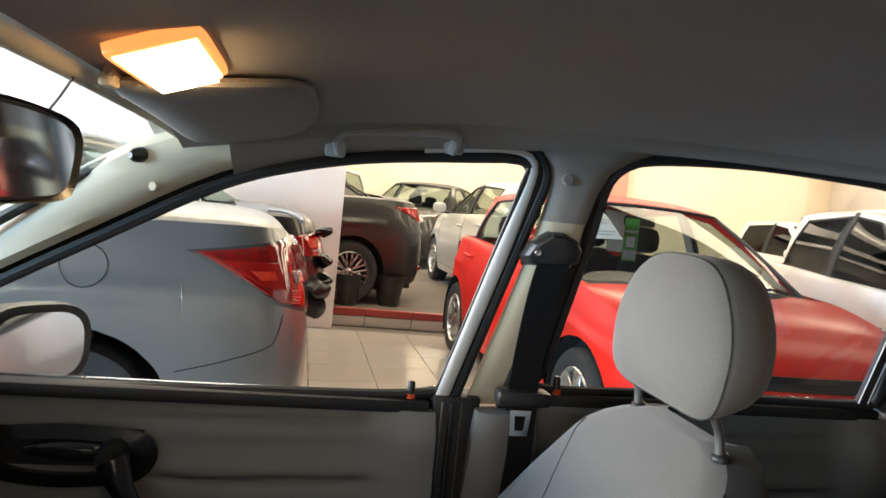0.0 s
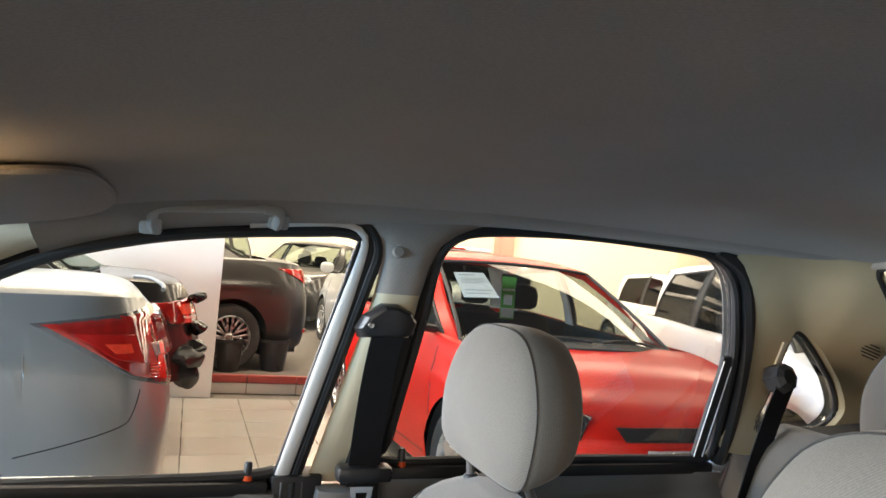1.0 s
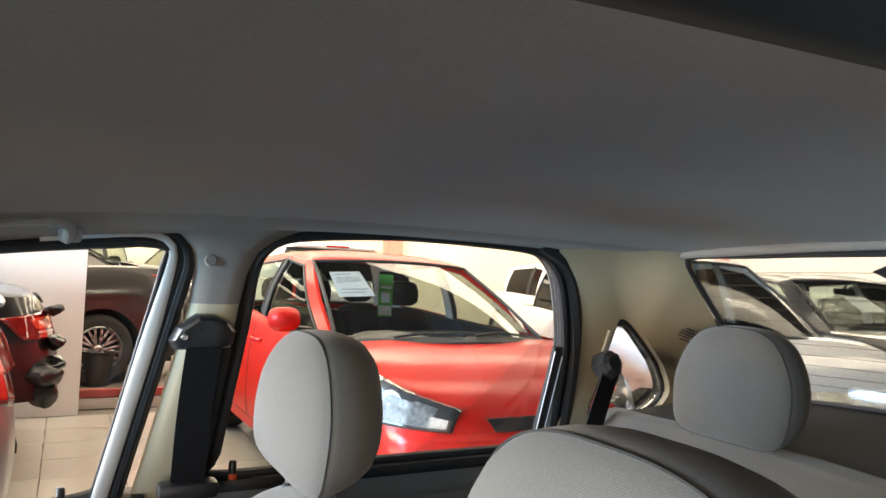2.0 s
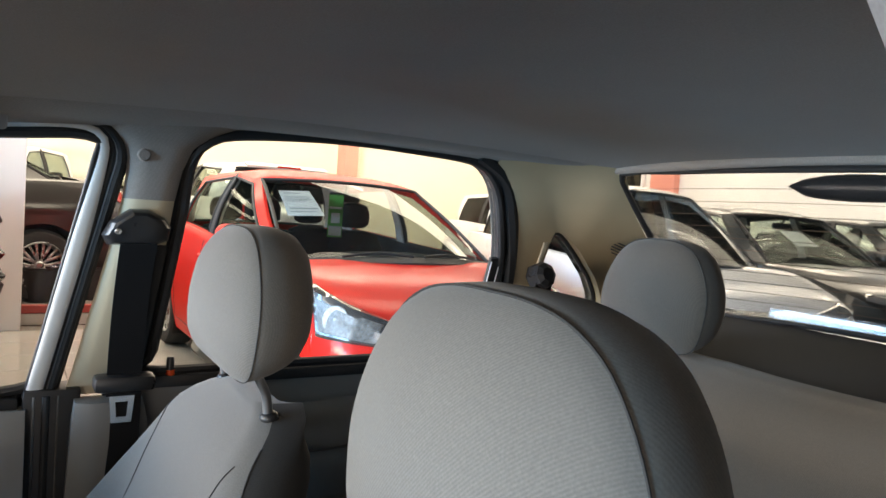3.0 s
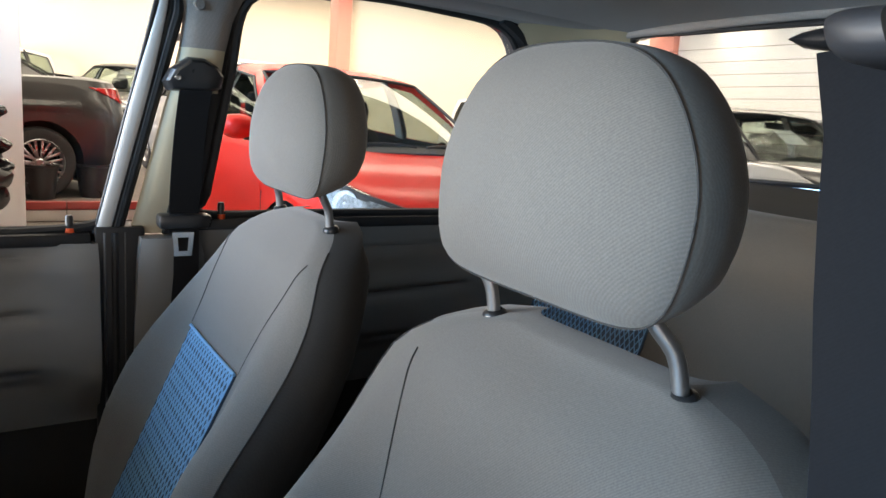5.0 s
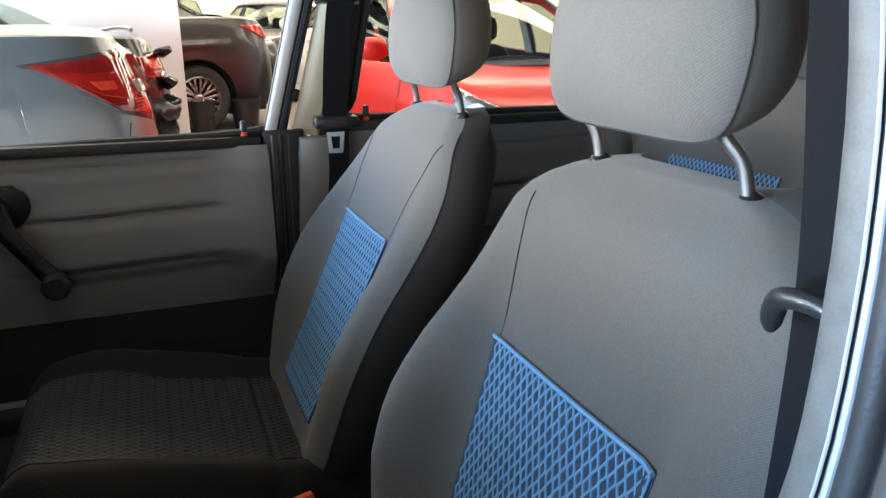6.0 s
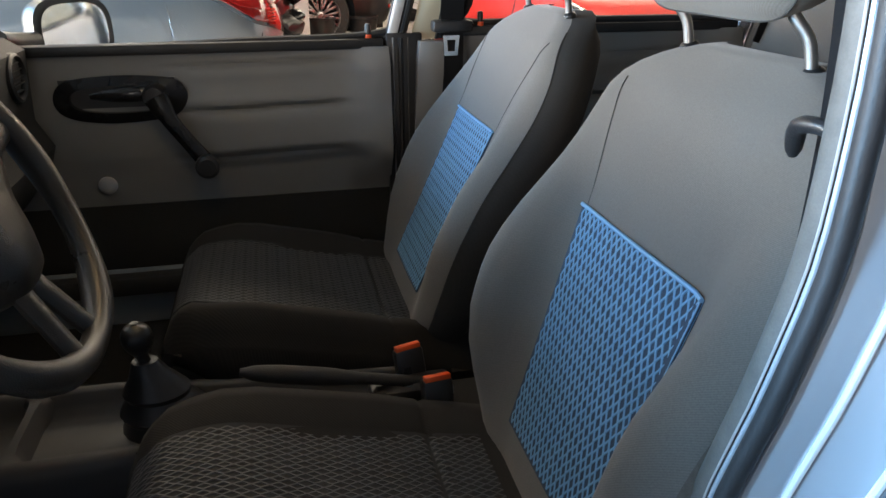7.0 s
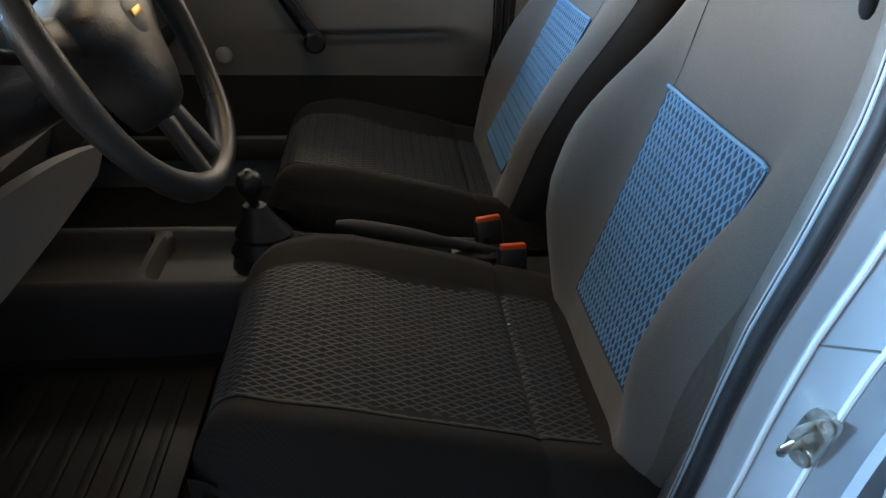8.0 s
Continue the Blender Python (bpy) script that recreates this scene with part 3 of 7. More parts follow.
part("cowl", bm, "plastic", shell)
# bonnet in front of the windscreen
bm = bmesh.new()
sheet(bm, lambda u, v: ((u * 2 - 1) * (0.72 - 0.08 * v), 1.45 + 0.20 * u * (1 - u) * 4 * (1 - v) + 0.75 * v, 0.905 - 0.16 * v * v + 0.03 * u * (1 - u) * 4), 14, 10, 0.02, (0, 0, -1))
part("bonnet", bm, "silver", shell)
bm = bmesh.new()
sheet(bm, lambda u, v: ((u * 2 - 1) * 0.70, -1.47 - 0.55 * v, 1.015 - 0.03 * v + 0.02 * u * (1 - u)), 10, 6, 0.02, (0, 0, -1))
part("boot_lid", bm, "silver", shell)
bm = bmesh.new()
sheet(bm, lambda u, v: ((u * 2 - 1) * 0.70, -2.02, 0.3 + 0.70 * v), 8, 4, 0.02, (0, -1, 0))
part("tail_panel", bm, "silver", shell)

# windscreen and rear window
bm = bmesh.new()
sheet(bm, lambda u, v: ((u * 2 - 1) * (0.575 + 0.10 * (1 - v)), 0.475 + 0.62 * (1 - v) + 0.14 * u * (1 - u) * 4 * (1 - 0.7 * v) - 0.03, 0.915 + 0.392 * v), 16, 10, 0.004, (0, 0.4, 0.9))
windscreen = part("windscreen", bm, "glass", shell)


def rear_pt(x, v):
    """A point of the rear window, v from top to bottom."""
    return Vector((x, -1.04 - 0.41 * v - 0.04 * (1 - (x / 0.5) ** 2), 1.350 - 0.31 * v - 0.012 * (x / 0.5) ** 2))


bm = bmesh.new()
sheet(bm, lambda u, v: rear_pt((u * 2 - 1) * (0.445 + 0.10 * v), v), 16, 10, 0.004, (0, -0.6, 0.8))
rear_glass = part("rear_window", bm, "glass", shell)
for k in range(11):
    v = 0.10 + 0.075 * k
    bm = bmesh.new()
    tube(bm, [rear_pt(x * (0.43 + 0.10 * v) / 10, v) + Vector((0, 0.003, 0)) for x in range(-10, 11)], 0.0005, 4)
    part("heating_wire", bm, "wire", rear_glass)
bm = bmesh.new()
edge = [rear_pt(x, 0) for x in (-0.44, -0.2, 0.1, 0.3, 0.43)] + [rear_pt(0.445 + 0.10 * v, v) for v in (0.1, 0.4, 0.7, 0.95)] + [rear_pt(x, 1) for x in (0.52, 0.2, -0.2, -0.52)] + [rear_pt(-0.445 - 0.10 * v, v) for v in (0.95, 0.7, 0.4, 0.1)]
tube(bm, spline(edge, 90, True), 0.0065, 8, True)
part("rear_window_seal", bm, "rubber", shell)
bm = bmesh.new()
edge = [(-0.545, 0.458, 1.300), (0, 0.480, 1.314), (0.545, 0.458, 1.300), (0.60, 0.60, 1.215), (0.675, 0.92, 1.0), (0.70, 1.06, 0.92), (0, 1.22, 0.92), (-0.70, 1.06, 0.92), (-0.675, 0.92, 1.0), (-0.60, 0.60, 1.215)]
tube(bm, spline(edge, 90, True), 0.009, 8, True)
part("windscreen_seal", bm, "rubber", shell)

# parcel shelf behind the rear bench
bm = bmesh.new()
sheet(bm, lambda u, v: ((u * 2 - 1) * 0.60, -1.06 - 0.42 * v, 1.000 + 0.03 * v), 10, 6, 0.02, (0, 0, -1))
part("parcel_shelf", bm, "well", shell, "black felt parcel shelf")


A_LOW = [(0.15, 1.310), (0.20, 1.300), (0.27, 1.284), (0.352, 1.262), (0.432, 1.226), (0.555, 1.155), (0.672, 1.087), (0.90, 0.953), (1.0, 0.895)]


def a_pillar(s):
    bm = bmesh.new()
    rings = []
    for k in range(19):
        y = 0.17 + 0.82 * k / 18
        za = lerp(A_LOW, y)
        a = Vector((side_x(za) - 0.004, y, za))
        yb = 0.452 + (max(y, 0.27) - 0.27) * 0.80
        b = Vector((min(0.543 + 0.42 * (yb - 0.469), 0.69), yb, 1.292 - 0.598 * (yb - 0.469)))
        b = (a + Vector((-0.03, 0.01, 0.03))).lerp(b, smooth01(y, 0.15, 0.36))
        mid = (a + b) / 2 + Vector((-0.016, -0.006, -0.008))
        q = [a + Vector((0.018, 0.004, 0.006)), a, a.lerp(mid, 0.5) + Vector((-0.006, 0, -0.002)), mid, mid.lerp(b, 0.5) + Vector((-0.005, 0, -0.003)), b, b + Vector((0.02, 0.012, 0.01))]
        rings.append([(s * p.x, p.y, p.z) for p in q])
    loft(bm, rings)
    p = part("a_pillar_trim", bm, "cream_pale", shell, "pale cream moulded windscreen pillar trim")
    bm = bmesh.new()
    lathe(bm, [(0, 0.004), (0.006, 0.004), (0.008, 0.0), (0.008, -0.004)], 14, Matrix.Translation((s * 0.572, 0.490, 1.212)) @ Euler((0, 0, s * 1.2)).to_matrix().to_4x4())
    part("clip_cap", bm, "cream", p)


def b_pillar(s):
    """Cream upper trim that flares into the lining, and grey lower trim."""
    bm = bmesh.new()
    rings = []
    for z, ya, yb, dx in ((0.868, -0.050, -0.165, 0.0), (0.95, -0.066, -0.172, -0.012), (1.05, -0.084, -0.180, -0.018), (1.15, -0.102, -0.188, -0.020), (1.22, -0.112, -0.192, -0.020),
                          (1.27, -0.114, -0.198, -0.018), (1.305, -0.106, -0.212, -0.015), (1.325, -0.080, -0.240, -0.018), (1.340, -0.052, -0.268, -0.024), (1.350, -0.034, -0.284, -0.034)):
        x = side_x(z) + 0.004
        if s < 0:  # the open doorway keeps the trim further in
            x, ya = min(x, lerp([(0.868, 0.643), (0.97, 0.646), (1.05, 0.641), (1.12, 0.632)], z)), ya - 0.022 * (1 - smooth01(z, 1.18, 1.34))
        q = []
        for k in range(9):
            t = k / 8
            q.append((s * (x + dx * (1 - (2 * t - 1) ** 4)), ya + (yb - ya) * t, z))
        back = 0.03 if s > 0 else 0.006
        q += [(s * (x + back), yb + 0.01, z), (s * (x + back), ya - 0.01, z)]
        rings.append(q)
    loft(bm, rings[:6] if s > 0 else rings[3:6])
    up = part("b_pillar_trim", bm, "cream", shell, "cream moulded door pillar trim")
    bm = bmesh.new()
    loft(bm, rings[4:])
    bmesh.ops.translate(bm, vec=(-s * 0.0025, 0, 0), verts=bm.verts[:])
    part("b_pillar_cap", bm, "headliner", shell, "grey flared cap of the door pillar")
    if s > 0:
        bm = bmesh.new()
        tube(bm, [on_side(-0.037 - 0.19 * (z - 0.90), z, 0.008, s) for z in (0.87, 0.95, 1.05, 1.15, 1.25, 1.30)], 0.0085, 8)
        part("b_pillar_seal", bm, "rubber", shell)
    if s > 0:
        bm = bmesh.new()
        lathe(bm, [(0, 0.003), (0.008, 0.003), (0.010, 0.0), (0.010, -0.004)], 14, Matrix.Translation((s * (side_x(1.29) - 0.016), -0.135, 1.29)) @ Euler((0, 0, s * 1.571)).to_matrix().to_4x4())
        part("clip_cap", bm, "headliner", up)
    bm = bmesh.new()
    rings = []
    for z, ya, yb in ((0.22, -0.045, -0.20), (0.45, -0.050, -0.20), (0.70, -0.055, -0.19), (0.83, -0.060, -0.18), (0.868, -0.064, -0.170)) + (() if s > 0 else ((0.97, 0, -0.175), (1.05, 0, -0.18), (1.153, 0, -0.185))):
        x = 0.690 - 0.02 * smooth01(z, 0.7, 0.87) if s > 0 else 0.578 + 0.060 * smooth01(z, 0.5, 0.868)
        if s < 0:
            ya = -0.084 - 0.10 * max(0, z - 0.95)
            x = min(x, lerp([(0.868, 0.641), (0.97, 0.644), (1.05, 0.639), (1.153, 0.613)], z))
        q = [(s * (x - 0.012 * (1 - (2 * k / 6 - 1) ** 4)), ya + (yb - ya) * k / 6, z) for k in range(7)] + [(s * (x + (0.04 if s > 0 else 0.006)), yb, z), (s * (x + (0.04 if s > 0 else 0.006)), ya, z)]
        rings.append(q)
    loft(bm, rings)
    # driver's side made dark in place of the shaded gap behind the seal
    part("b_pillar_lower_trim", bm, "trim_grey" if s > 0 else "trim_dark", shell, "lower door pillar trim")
    if s > 0:
        bm = bmesh.new()
        box(bm, (0.700, -0.075, 0.25), (0.765, 0.012, 0.885), 0.004)
        part("door_gap_seal", bm, "rubber", shell)
        for y, r, mat_name in ((-0.004, 0.0022, "satin"), (-0.022, 0.006, "rubber"), (-0.040, 0.0016, "seal_grey")):
            bm = bmesh.new()
            tube(bm, [(0.699, y, z) for z in (0.26, 0.5, 0.7, 0.875)], r, 8)
            part("door_edge", bm, mat_name, shell)
        # flat black panel laid on the trim for the shadowed slot beside the belt
        bm = bmesh.new()
        for za, zb, y0a, y1a, y0b, y1b in ((0.870, 1.145, -0.108, -0.164, -0.150, -0.186),):
            loft(bm, [[(side_x(z) + 0.004 + d, y, z) for y, d in ((y0, -0.026), (y1, -0.024), (y1, -0.010), (y0, -0.010))] for z, y0, y1 in ((za, y0a, y1a), ((za + zb) / 2, (y0a + y0b) / 2, (y1a + y1b) / 2), (zb, y0b, y1b))])
        part("belt_slot", bm, "well", shell)


def c_pillar(s):
    n = 72
    inner = [(on_side(y, z, -0.02 if y > -1.05 else -0.035, s)) for y, z in QUARTER]
    outer = [(s * 0.694, -0.940, 0.93), (s * 0.66, -1.10, 0.93), (s * 0.60, -1.40, 1.0), (s * 0.545, -1.36, 1.08), (s * 0.505, -1.24, 1.18), (s * 0.47, -1.13, 1.27), (s * 0.435, -1.05, 1.345), (s * 0.47, -0.95, 1.36), (s * 0.525, -0.80, 1.350),
             (s * 0.552, -0.836, 1.30), (s * 0.577, -0.874, 1.24), (s * 0.611, -0.908, 1.15), (s * 0.668, -0.934, 1.0)]
    bm = bmesh.new()
    ring_panel(bm, outer, inner, n, 0.03, (s, 0, 0))
    # darker tone of the cream trim, standing for the shade on this pillar
    c = part("c_pillar_trim", bm, "cream_grey", shell, "cream moulded rear pillar trim, darkened for shade, with a small round grille")
    bm = bmesh.new()
    # small round speaker grille: slats in a ring
    m = Matrix.Translation((s * 0.525, -1.155, 1.175)) @ Euler((0.0, s * -0.35, s * 0.95)).to_matrix().to_4x4()
    for k in range(5):
        h = (k - 2) * 0.0065
        w = math.sqrt(max(0.018**2 - h * h, 0)) * 2
        obox(bm, m @ Matrix.Translation((0, -0.004, h)), (w, 0.004, 0.0028))
    part("grille", bm, "plastic", c)
    bm = bmesh.new()
    tube(bm, spline(line_on_side(QUARTER, -0.012, s), 60, True), 0.007, 6, True)
    part("quarter_seal", bm, "rubber", c)
    bm = bmesh.new()
    loft(bm, [[Vector(p) + Vector((s * d, 0, 0)) for p in spline(line_on_side(QUARTER, 0.0, s), 40, True)] for d in (0.0, 0.004)])
    part("quarter_window", bm, "glass", c)
    bm = bmesh.new()
    tube(bm, [on_side(-0.985, z, -0.022, s) for z in (1.125, 1.15, 1.18)], 0.007, 8, flat=0.5)
    part("belt_slot", bm, "cream_pale", c)
    bm = bmesh.new()
    tube(bm, spline([on_side(y, z, 0.004, s) for y, z in ((-0.952, 0.90), (-0.946, 1.0), (-0.922, 1.133), (-0.882, 1.24), (-0.838, 1.312), (-0.76, 1.352))], 24), 0.017, 8)
    part("door_seal", bm, "rubber", c)


for s in (1, -1):
    a_pillar(s)
    b_pillar(s)
    c_pillar(s)

# outer body sides behind the rear doors and the front wings
for s in (1, -1):
    bm = bmesh.new()
    ring_panel(bm, [(s * 0.79, -0.955, 0.35), (s * 0.78, -1.5, 0.4), (s * 0.74, -2.02, 0.45), (s * 0.72, -2.02, 0.95), (s * 0.70, -1.5, 1.0), (s * 0.53, -1.10, 1.36), (s * 0.56, -0.88, 1.37), (s * 0.62, -0.92, 1.15), (s * 0.78, -0.955, 0.88), (s * 0.80, -0.955, 0.6)],
               line_on_side(QUARTER, 0.02, s), 72)
    part("rear_wing", bm, "silver", shell)
    bm = bmesh.new()
    sheet(bm, lambda u, v: (s * (0.80 - 0.05 * v - 0.08 * u * u), 1.08 + 1.1 * u, 0.3 + (0.58 - 0.12 * u) * v), 10, 6, 0.01, (s, 0, 0))
    part("front_wing", bm, "silver", shell)

# driver's side door opening: painted jamb with rubber seal and striker
JAMB = [(0.014, -0.020), (0.008, -0.008), (-0.006, -0.012), (-0.019, -0.014), (-0.022, -0.018), (-0.026, -0.044), (-0.030, -0.051), (-0.058, -0.081), (-0.066, -0.086), (-0.078, -0.12), (-0.088, -0.125), (-0.088, -0.16), (-0.010, -0.16)]
LIP_X = [(0.22, -0.565), (0.5, -0.582), (0.65, -0.605), (0.70, -0.617), (0.76, -0.631), (0.82, -0.640), (0.87, -0.645), (0.92, -0.648), (0.97, -0.648), (1.03, -0.645), (1.08, -0.639), (1.17, -0.618), (1.32, -0.580)]
LIP_Y = [(0.22, -0.01), (0.5, -0.040), (0.70, -0.045), (0.76, -0.048), (0.82, -0.053), (0.87, -0.058), (1.1, -0.060), (1.32, -0.085)]


def seal_at(z, dx=0.0, dy=0.0):
    return Vector((lerp(LIP_X, z) - 0.018 + dx, lerp(LIP_Y, z) + dy, z))


bm = bmesh.new()
rings = []
for k in range(33):
    z = 0.22 + 1.10 * k / 32
    narrow = 1 - 0.30 * smooth01(z, 0.84, 1.0)
    rings.append([seal_at(z, x * narrow, y) for x, y in JAMB])
loft(bm, rings)
jamb = part("door_jamb", bm, "silver_flat", shell, "silver-painted door jamb")
zs = [0.24 + 1.08 * k / 36 for k in range(37)]
bm = bmesh.new()
tube(bm, [seal_at(z, -0.0145, -0.003) for z in zs], 0.0085, 12, up=(0, 1, 0))
part("door_seal", bm, "rubber", jamb, "dark rubber bulb seal")
bm = bmesh.new()
loft(bm, [[seal_at(z, x, y) for x, y in ((0.0185, -0.006), (0.0188, -0.001), (0.0165, 0.0022), (0.011, 0.0042), (0.005, 0.0044), (0.0005, 0.0030), (-0.0008, -0.002), (0.002, -0.009), (0.016, -0.010))] for z in zs])
part("seal_lip", bm, "seal_grey", jamb, "pale grey felt-covered seal lip")
bm = bmesh.new()
tube(bm, [seal_at(z, -0.0006, 0.0030) for z in zs], 0.0011, 6, up=(0, 1, 0))
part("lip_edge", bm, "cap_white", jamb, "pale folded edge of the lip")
bm = bmesh.new()
tube(bm, [seal_at(z, -0.0035, -0.001) for z in zs], 0.0028, 8, up=(0, 1, 0))
part("flange_edge", bm, "rubber", jamb)
bm = bmesh.new()
tube(bm, [seal_at(z, -0.0063, 0.0025) for z in zs], 0.0022, 8, up=(0, 1, 0))
part("bead", bm, "silver_flat", jamb)
# white beads painted in for the highlights along the jamb's edges
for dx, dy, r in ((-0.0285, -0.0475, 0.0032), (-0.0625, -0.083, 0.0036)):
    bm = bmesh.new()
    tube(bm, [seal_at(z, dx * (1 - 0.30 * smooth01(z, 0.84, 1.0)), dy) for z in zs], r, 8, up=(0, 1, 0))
    part("jamb_edge", bm, "strip_white", jamb, "white bead that imitates the highlight on the jamb's edge")
bm = bmesh.new()
tube(bm, [seal_at(0.655 + 0.02 * k / 4, -0.0275 - 0.034 * k / 4, -0.0475 - 0.034 * k / 4) for k in range(5)], 0.0012, 6)
part("weld_line", bm, "seal_grey", jamb)
bm = bmesh.new()
tube(bm, spline([(-0.597, -0.092, 1.325), (-0.562, -0.06, 1.338), (-0.550, 0.05, 1.338), (-0.559, 0.20, 1.318), (-0.585, 0.35, 1.262), (-0.625, 0.52, 1.175), (-0.665, 0.72, 1.06), (-0.70, 0.94, 0.92)], 50), 0.026, 12)
part("roof_seal", bm, "well", jamb, "black rubber seal along the roof edge")
bm = bmesh.new()
sp = seal_at(0.552, -0.056, -0.074)
m = Matrix.Translation(sp) @ Euler((0, 0, radians(22))).to_matrix().to_4x4() @ Matrix.Rotation(radians(180), 4, "Y") @ Matrix.Rotation(radians(-12), 4, "Y")
plate_line = spline([(-0.013, 0, 0.030), (0.0, 0, 0.038), (0.014, 0, 0.030), (0.016, 0, 0.0), (0.014, 0, -0.030), (0.0, 0, -0.038), (-0.013, 0, -0.030), (-0.016, 0, 0.0)], 32, True)
loft(bm, [[m @ (p + Vector((0, d, 0))) for p in plate_line] for d in (-0.006, 0.004)])
striker = part("door_striker", bm, "zinc", shell, "zinc-plated door striker with two screws")
bm = bmesh.new()
tube(bm, [m @ Vector(p) for p in ((-0.004, 0.0, 0.014), (-0.004, 0.024, 0.014), (-0.002, 0.034, 0.011), (0.0, 0.037, 0.0), (-0.002, 0.034, -0.011), (-0.004, 0.024, -0.014), (-0.004, 0.0, -0.014))], 0.0050, 10)
part("loop", bm, "zinc", striker)
for h in (0.026, -0.026):
    bm = bmesh.new()
    lathe(bm, [(0, 0.0045), (0.004, 0.0045), (0.006, 0.007), (0.009, 0.007), (0.0105, 0.004)], 14, m @ Matrix.Translation((0.006, 0, h)))
    part("screw", bm, "zinc", striker)


# ---- doors of the far side, and the rear door of the near side ----
def window_parts(door, win, s, glass_too=True):
    bm = bmesh.new()
    tube(bm, spline(line_on_side(win, 0.004, s), 110, True), 0.0095, 8, True)
    part("window_seal", bm, "rubber", door)
    bm = bmesh.new()
    ring_panel(bm, line_on_side(grown(win, 0.020), 0.016, s), line_on_side(win, 0.020, s), 96, 0.02, (s, 0, 0))
    part("window_frame", bm, "rubber", door)
    bm = bmesh.new()
    ring_panel(bm, line_on_side(grown(win, 0.040), 0.045, s), line_on_side(grown(win, 0.002), 0.045, s), 96, -0.02, (s, 0, 0))
    part("outer_frame", bm, "silver", door)
    bm = bmesh.new()
    line = spline(line_on_side(win, 0.026, s), 72, True)
    loft(bm, [line, [p + Vector((s * 0.004, 0, 0)) for p in line]])
    part("window_pane", bm, "glass", door).visible_shadow = False


def relief(y, z, y0, y1):
    """Inward relief of a moulded door panel: a swelling armrest with three creases, rounded off towards the pillar."""
    z -= 0.03 * (0.1 - min(max(y - y0, 0.0), 0.6)) * 1.0
    swell = smooth01(y, y0 + 0.02, y0 + 0.12)
    mid = 1 - smooth01(y, y1 - 0.10, y1)
    crease = smooth01(y, y0 + 0.09, y0 + 0.14) * (1 - smooth01(y, y0 + 0.40, y0 + 0.56))
    r = 0.034 * smooth01(z, 0.585, 0.64) * (1 - smooth01(z, 0.70, 0.80)) * mid
    r += 0.014 * smooth01(z, 0.72, 0.76) * (1 - smooth01(z, 0.80, 0.85)) * mid
    r *= 1 - 0.85 * smooth01(y, y0 + 0.40, y0 + 0.52)
    r -= 0.012 * math.exp(-((z - 0.732) / 0.006) ** 2) * crease
    r -= 0.012 * math.exp(-((z - 0.622) / 0.009) ** 2) * crease
    r -= 0.006 * math.exp(-((z - 0.832) / 0.005) ** 2) * crease
    low = smooth01(z, 0.50, 0.62)
    return r + (0.046 - r) * (1 - swell) * low * (1 - 0.5 * smooth01(z, 0.80, 0.86))


def door(s, win, y0, y1, label, name="door"):
    d = new(name)
    d.empty_display_size, d.parent = 0.05, shell
    tagged(d, label)
    sill_z = 0.868 if win is FRONT_WIN else 0.893
    bm = bmesh.new()
    sheet(bm, lambda u, v: (s * (0.715 - 0.012 * math.sin(math.pi * min(v * 1.4, 1)) - relief(y0 + (y1 - y0) * u, 0.50 + (sill_z - 0.012 - 0.50) * v, y0, y1)), y0 + (y1 - y0) * u, 0.50 + (sill_z - 0.012 - 0.50) * v), 60, 70, 0.03, (s, 0, 0))
    part("trim_panel", bm, "trim_grey", d, "grey moulded door card with two creases")
    bm = bmesh.new()
    sheet(bm, lambda u, v: (s * (0.712 + 0.012 * (1 - v) - 0.02 * math.exp(-((v - 0.45) / 0.3) ** 2)), y0 + (y1 - y0) * u, 0.27 + 0.232 * v), 20, 10, 0.03, (s, 0, 0))
    part("lower_panel", bm, "trim_dark", d, "black carpeted lower door panel with a pocket")
    bm = bmesh.new()
    ya, yb = y0 + 0.01, y1 - 0.005
    box(bm, (s * 0.700, ya, sill_z - 0.018), (s * 0.742, yb, sill_z + 0.006), 0.006)
    part("waist_strip", bm, "rubber", d)
    bm = bmesh.new()
    sheet(bm, lambda u, v: (s * (0.77 + 0.03 * math.sin(math.pi * v)), y0 + (y1 - y0) * u, 0.30 + (sill_z - 0.30) * v), 8, 10, 0.008, (s, 0, 0))
    part("outer_skin", bm, "silver", d)
    window_parts(d, win, s)
    bm = bmesh.new()
    ly = 0.052 if win is FRONT_WIN else -0.222
    lx = 0.722 if win is FRONT_WIN else 0.712
    tube(bm, [(s * lx, ly, sill_z - 0.005), (s * lx, ly, sill_z + 0.018), (s * lx, ly, sill_z + 0.034), (s * lx, ly, sill_z + 0.038)], [0.0075, 0.0075, 0.0070, 0.005], 10)
    part("lock_pin", bm, "plastic", d, "black lock pin with an orange band")
    bm = bmesh.new()
    tube(bm, [(s * (lx - 0.002), ly, sill_z + 0.004), (s * (lx - 0.002), ly, sill_z + 0.014)], 0.0088, 10)
    part("lock_band", bm, "orange", d)
    return d


right_door = door(1, FRONT_WIN, 0.008, 1.04, "grey passenger door, closed, with a wind-down window")
# inner handle in a black bezel
bm = bmesh.new()
out = [(0.70, y, z) for y, z in ((0.5, 0.718), (0.55, 0.706), (0.65, 0.702), (0.735, 0.718), (0.76, 0.755), (0.735, 0.796), (0.65, 0.808), (0.55, 0.806), (0.49, 0.792), (0.475, 0.755))]
inn = [(0.692, y, z) for y, z in ((0.535, 0.734), (0.57, 0.727), (0.65, 0.727), (0.71, 0.737), (0.725, 0.756), (0.71, 0.777), (0.65, 0.786), (0.57, 0.784), (0.53, 0.776), (0.52, 0.756))]
ring_panel(bm, out, inn, 60, 0.02, (1, 0, 0))
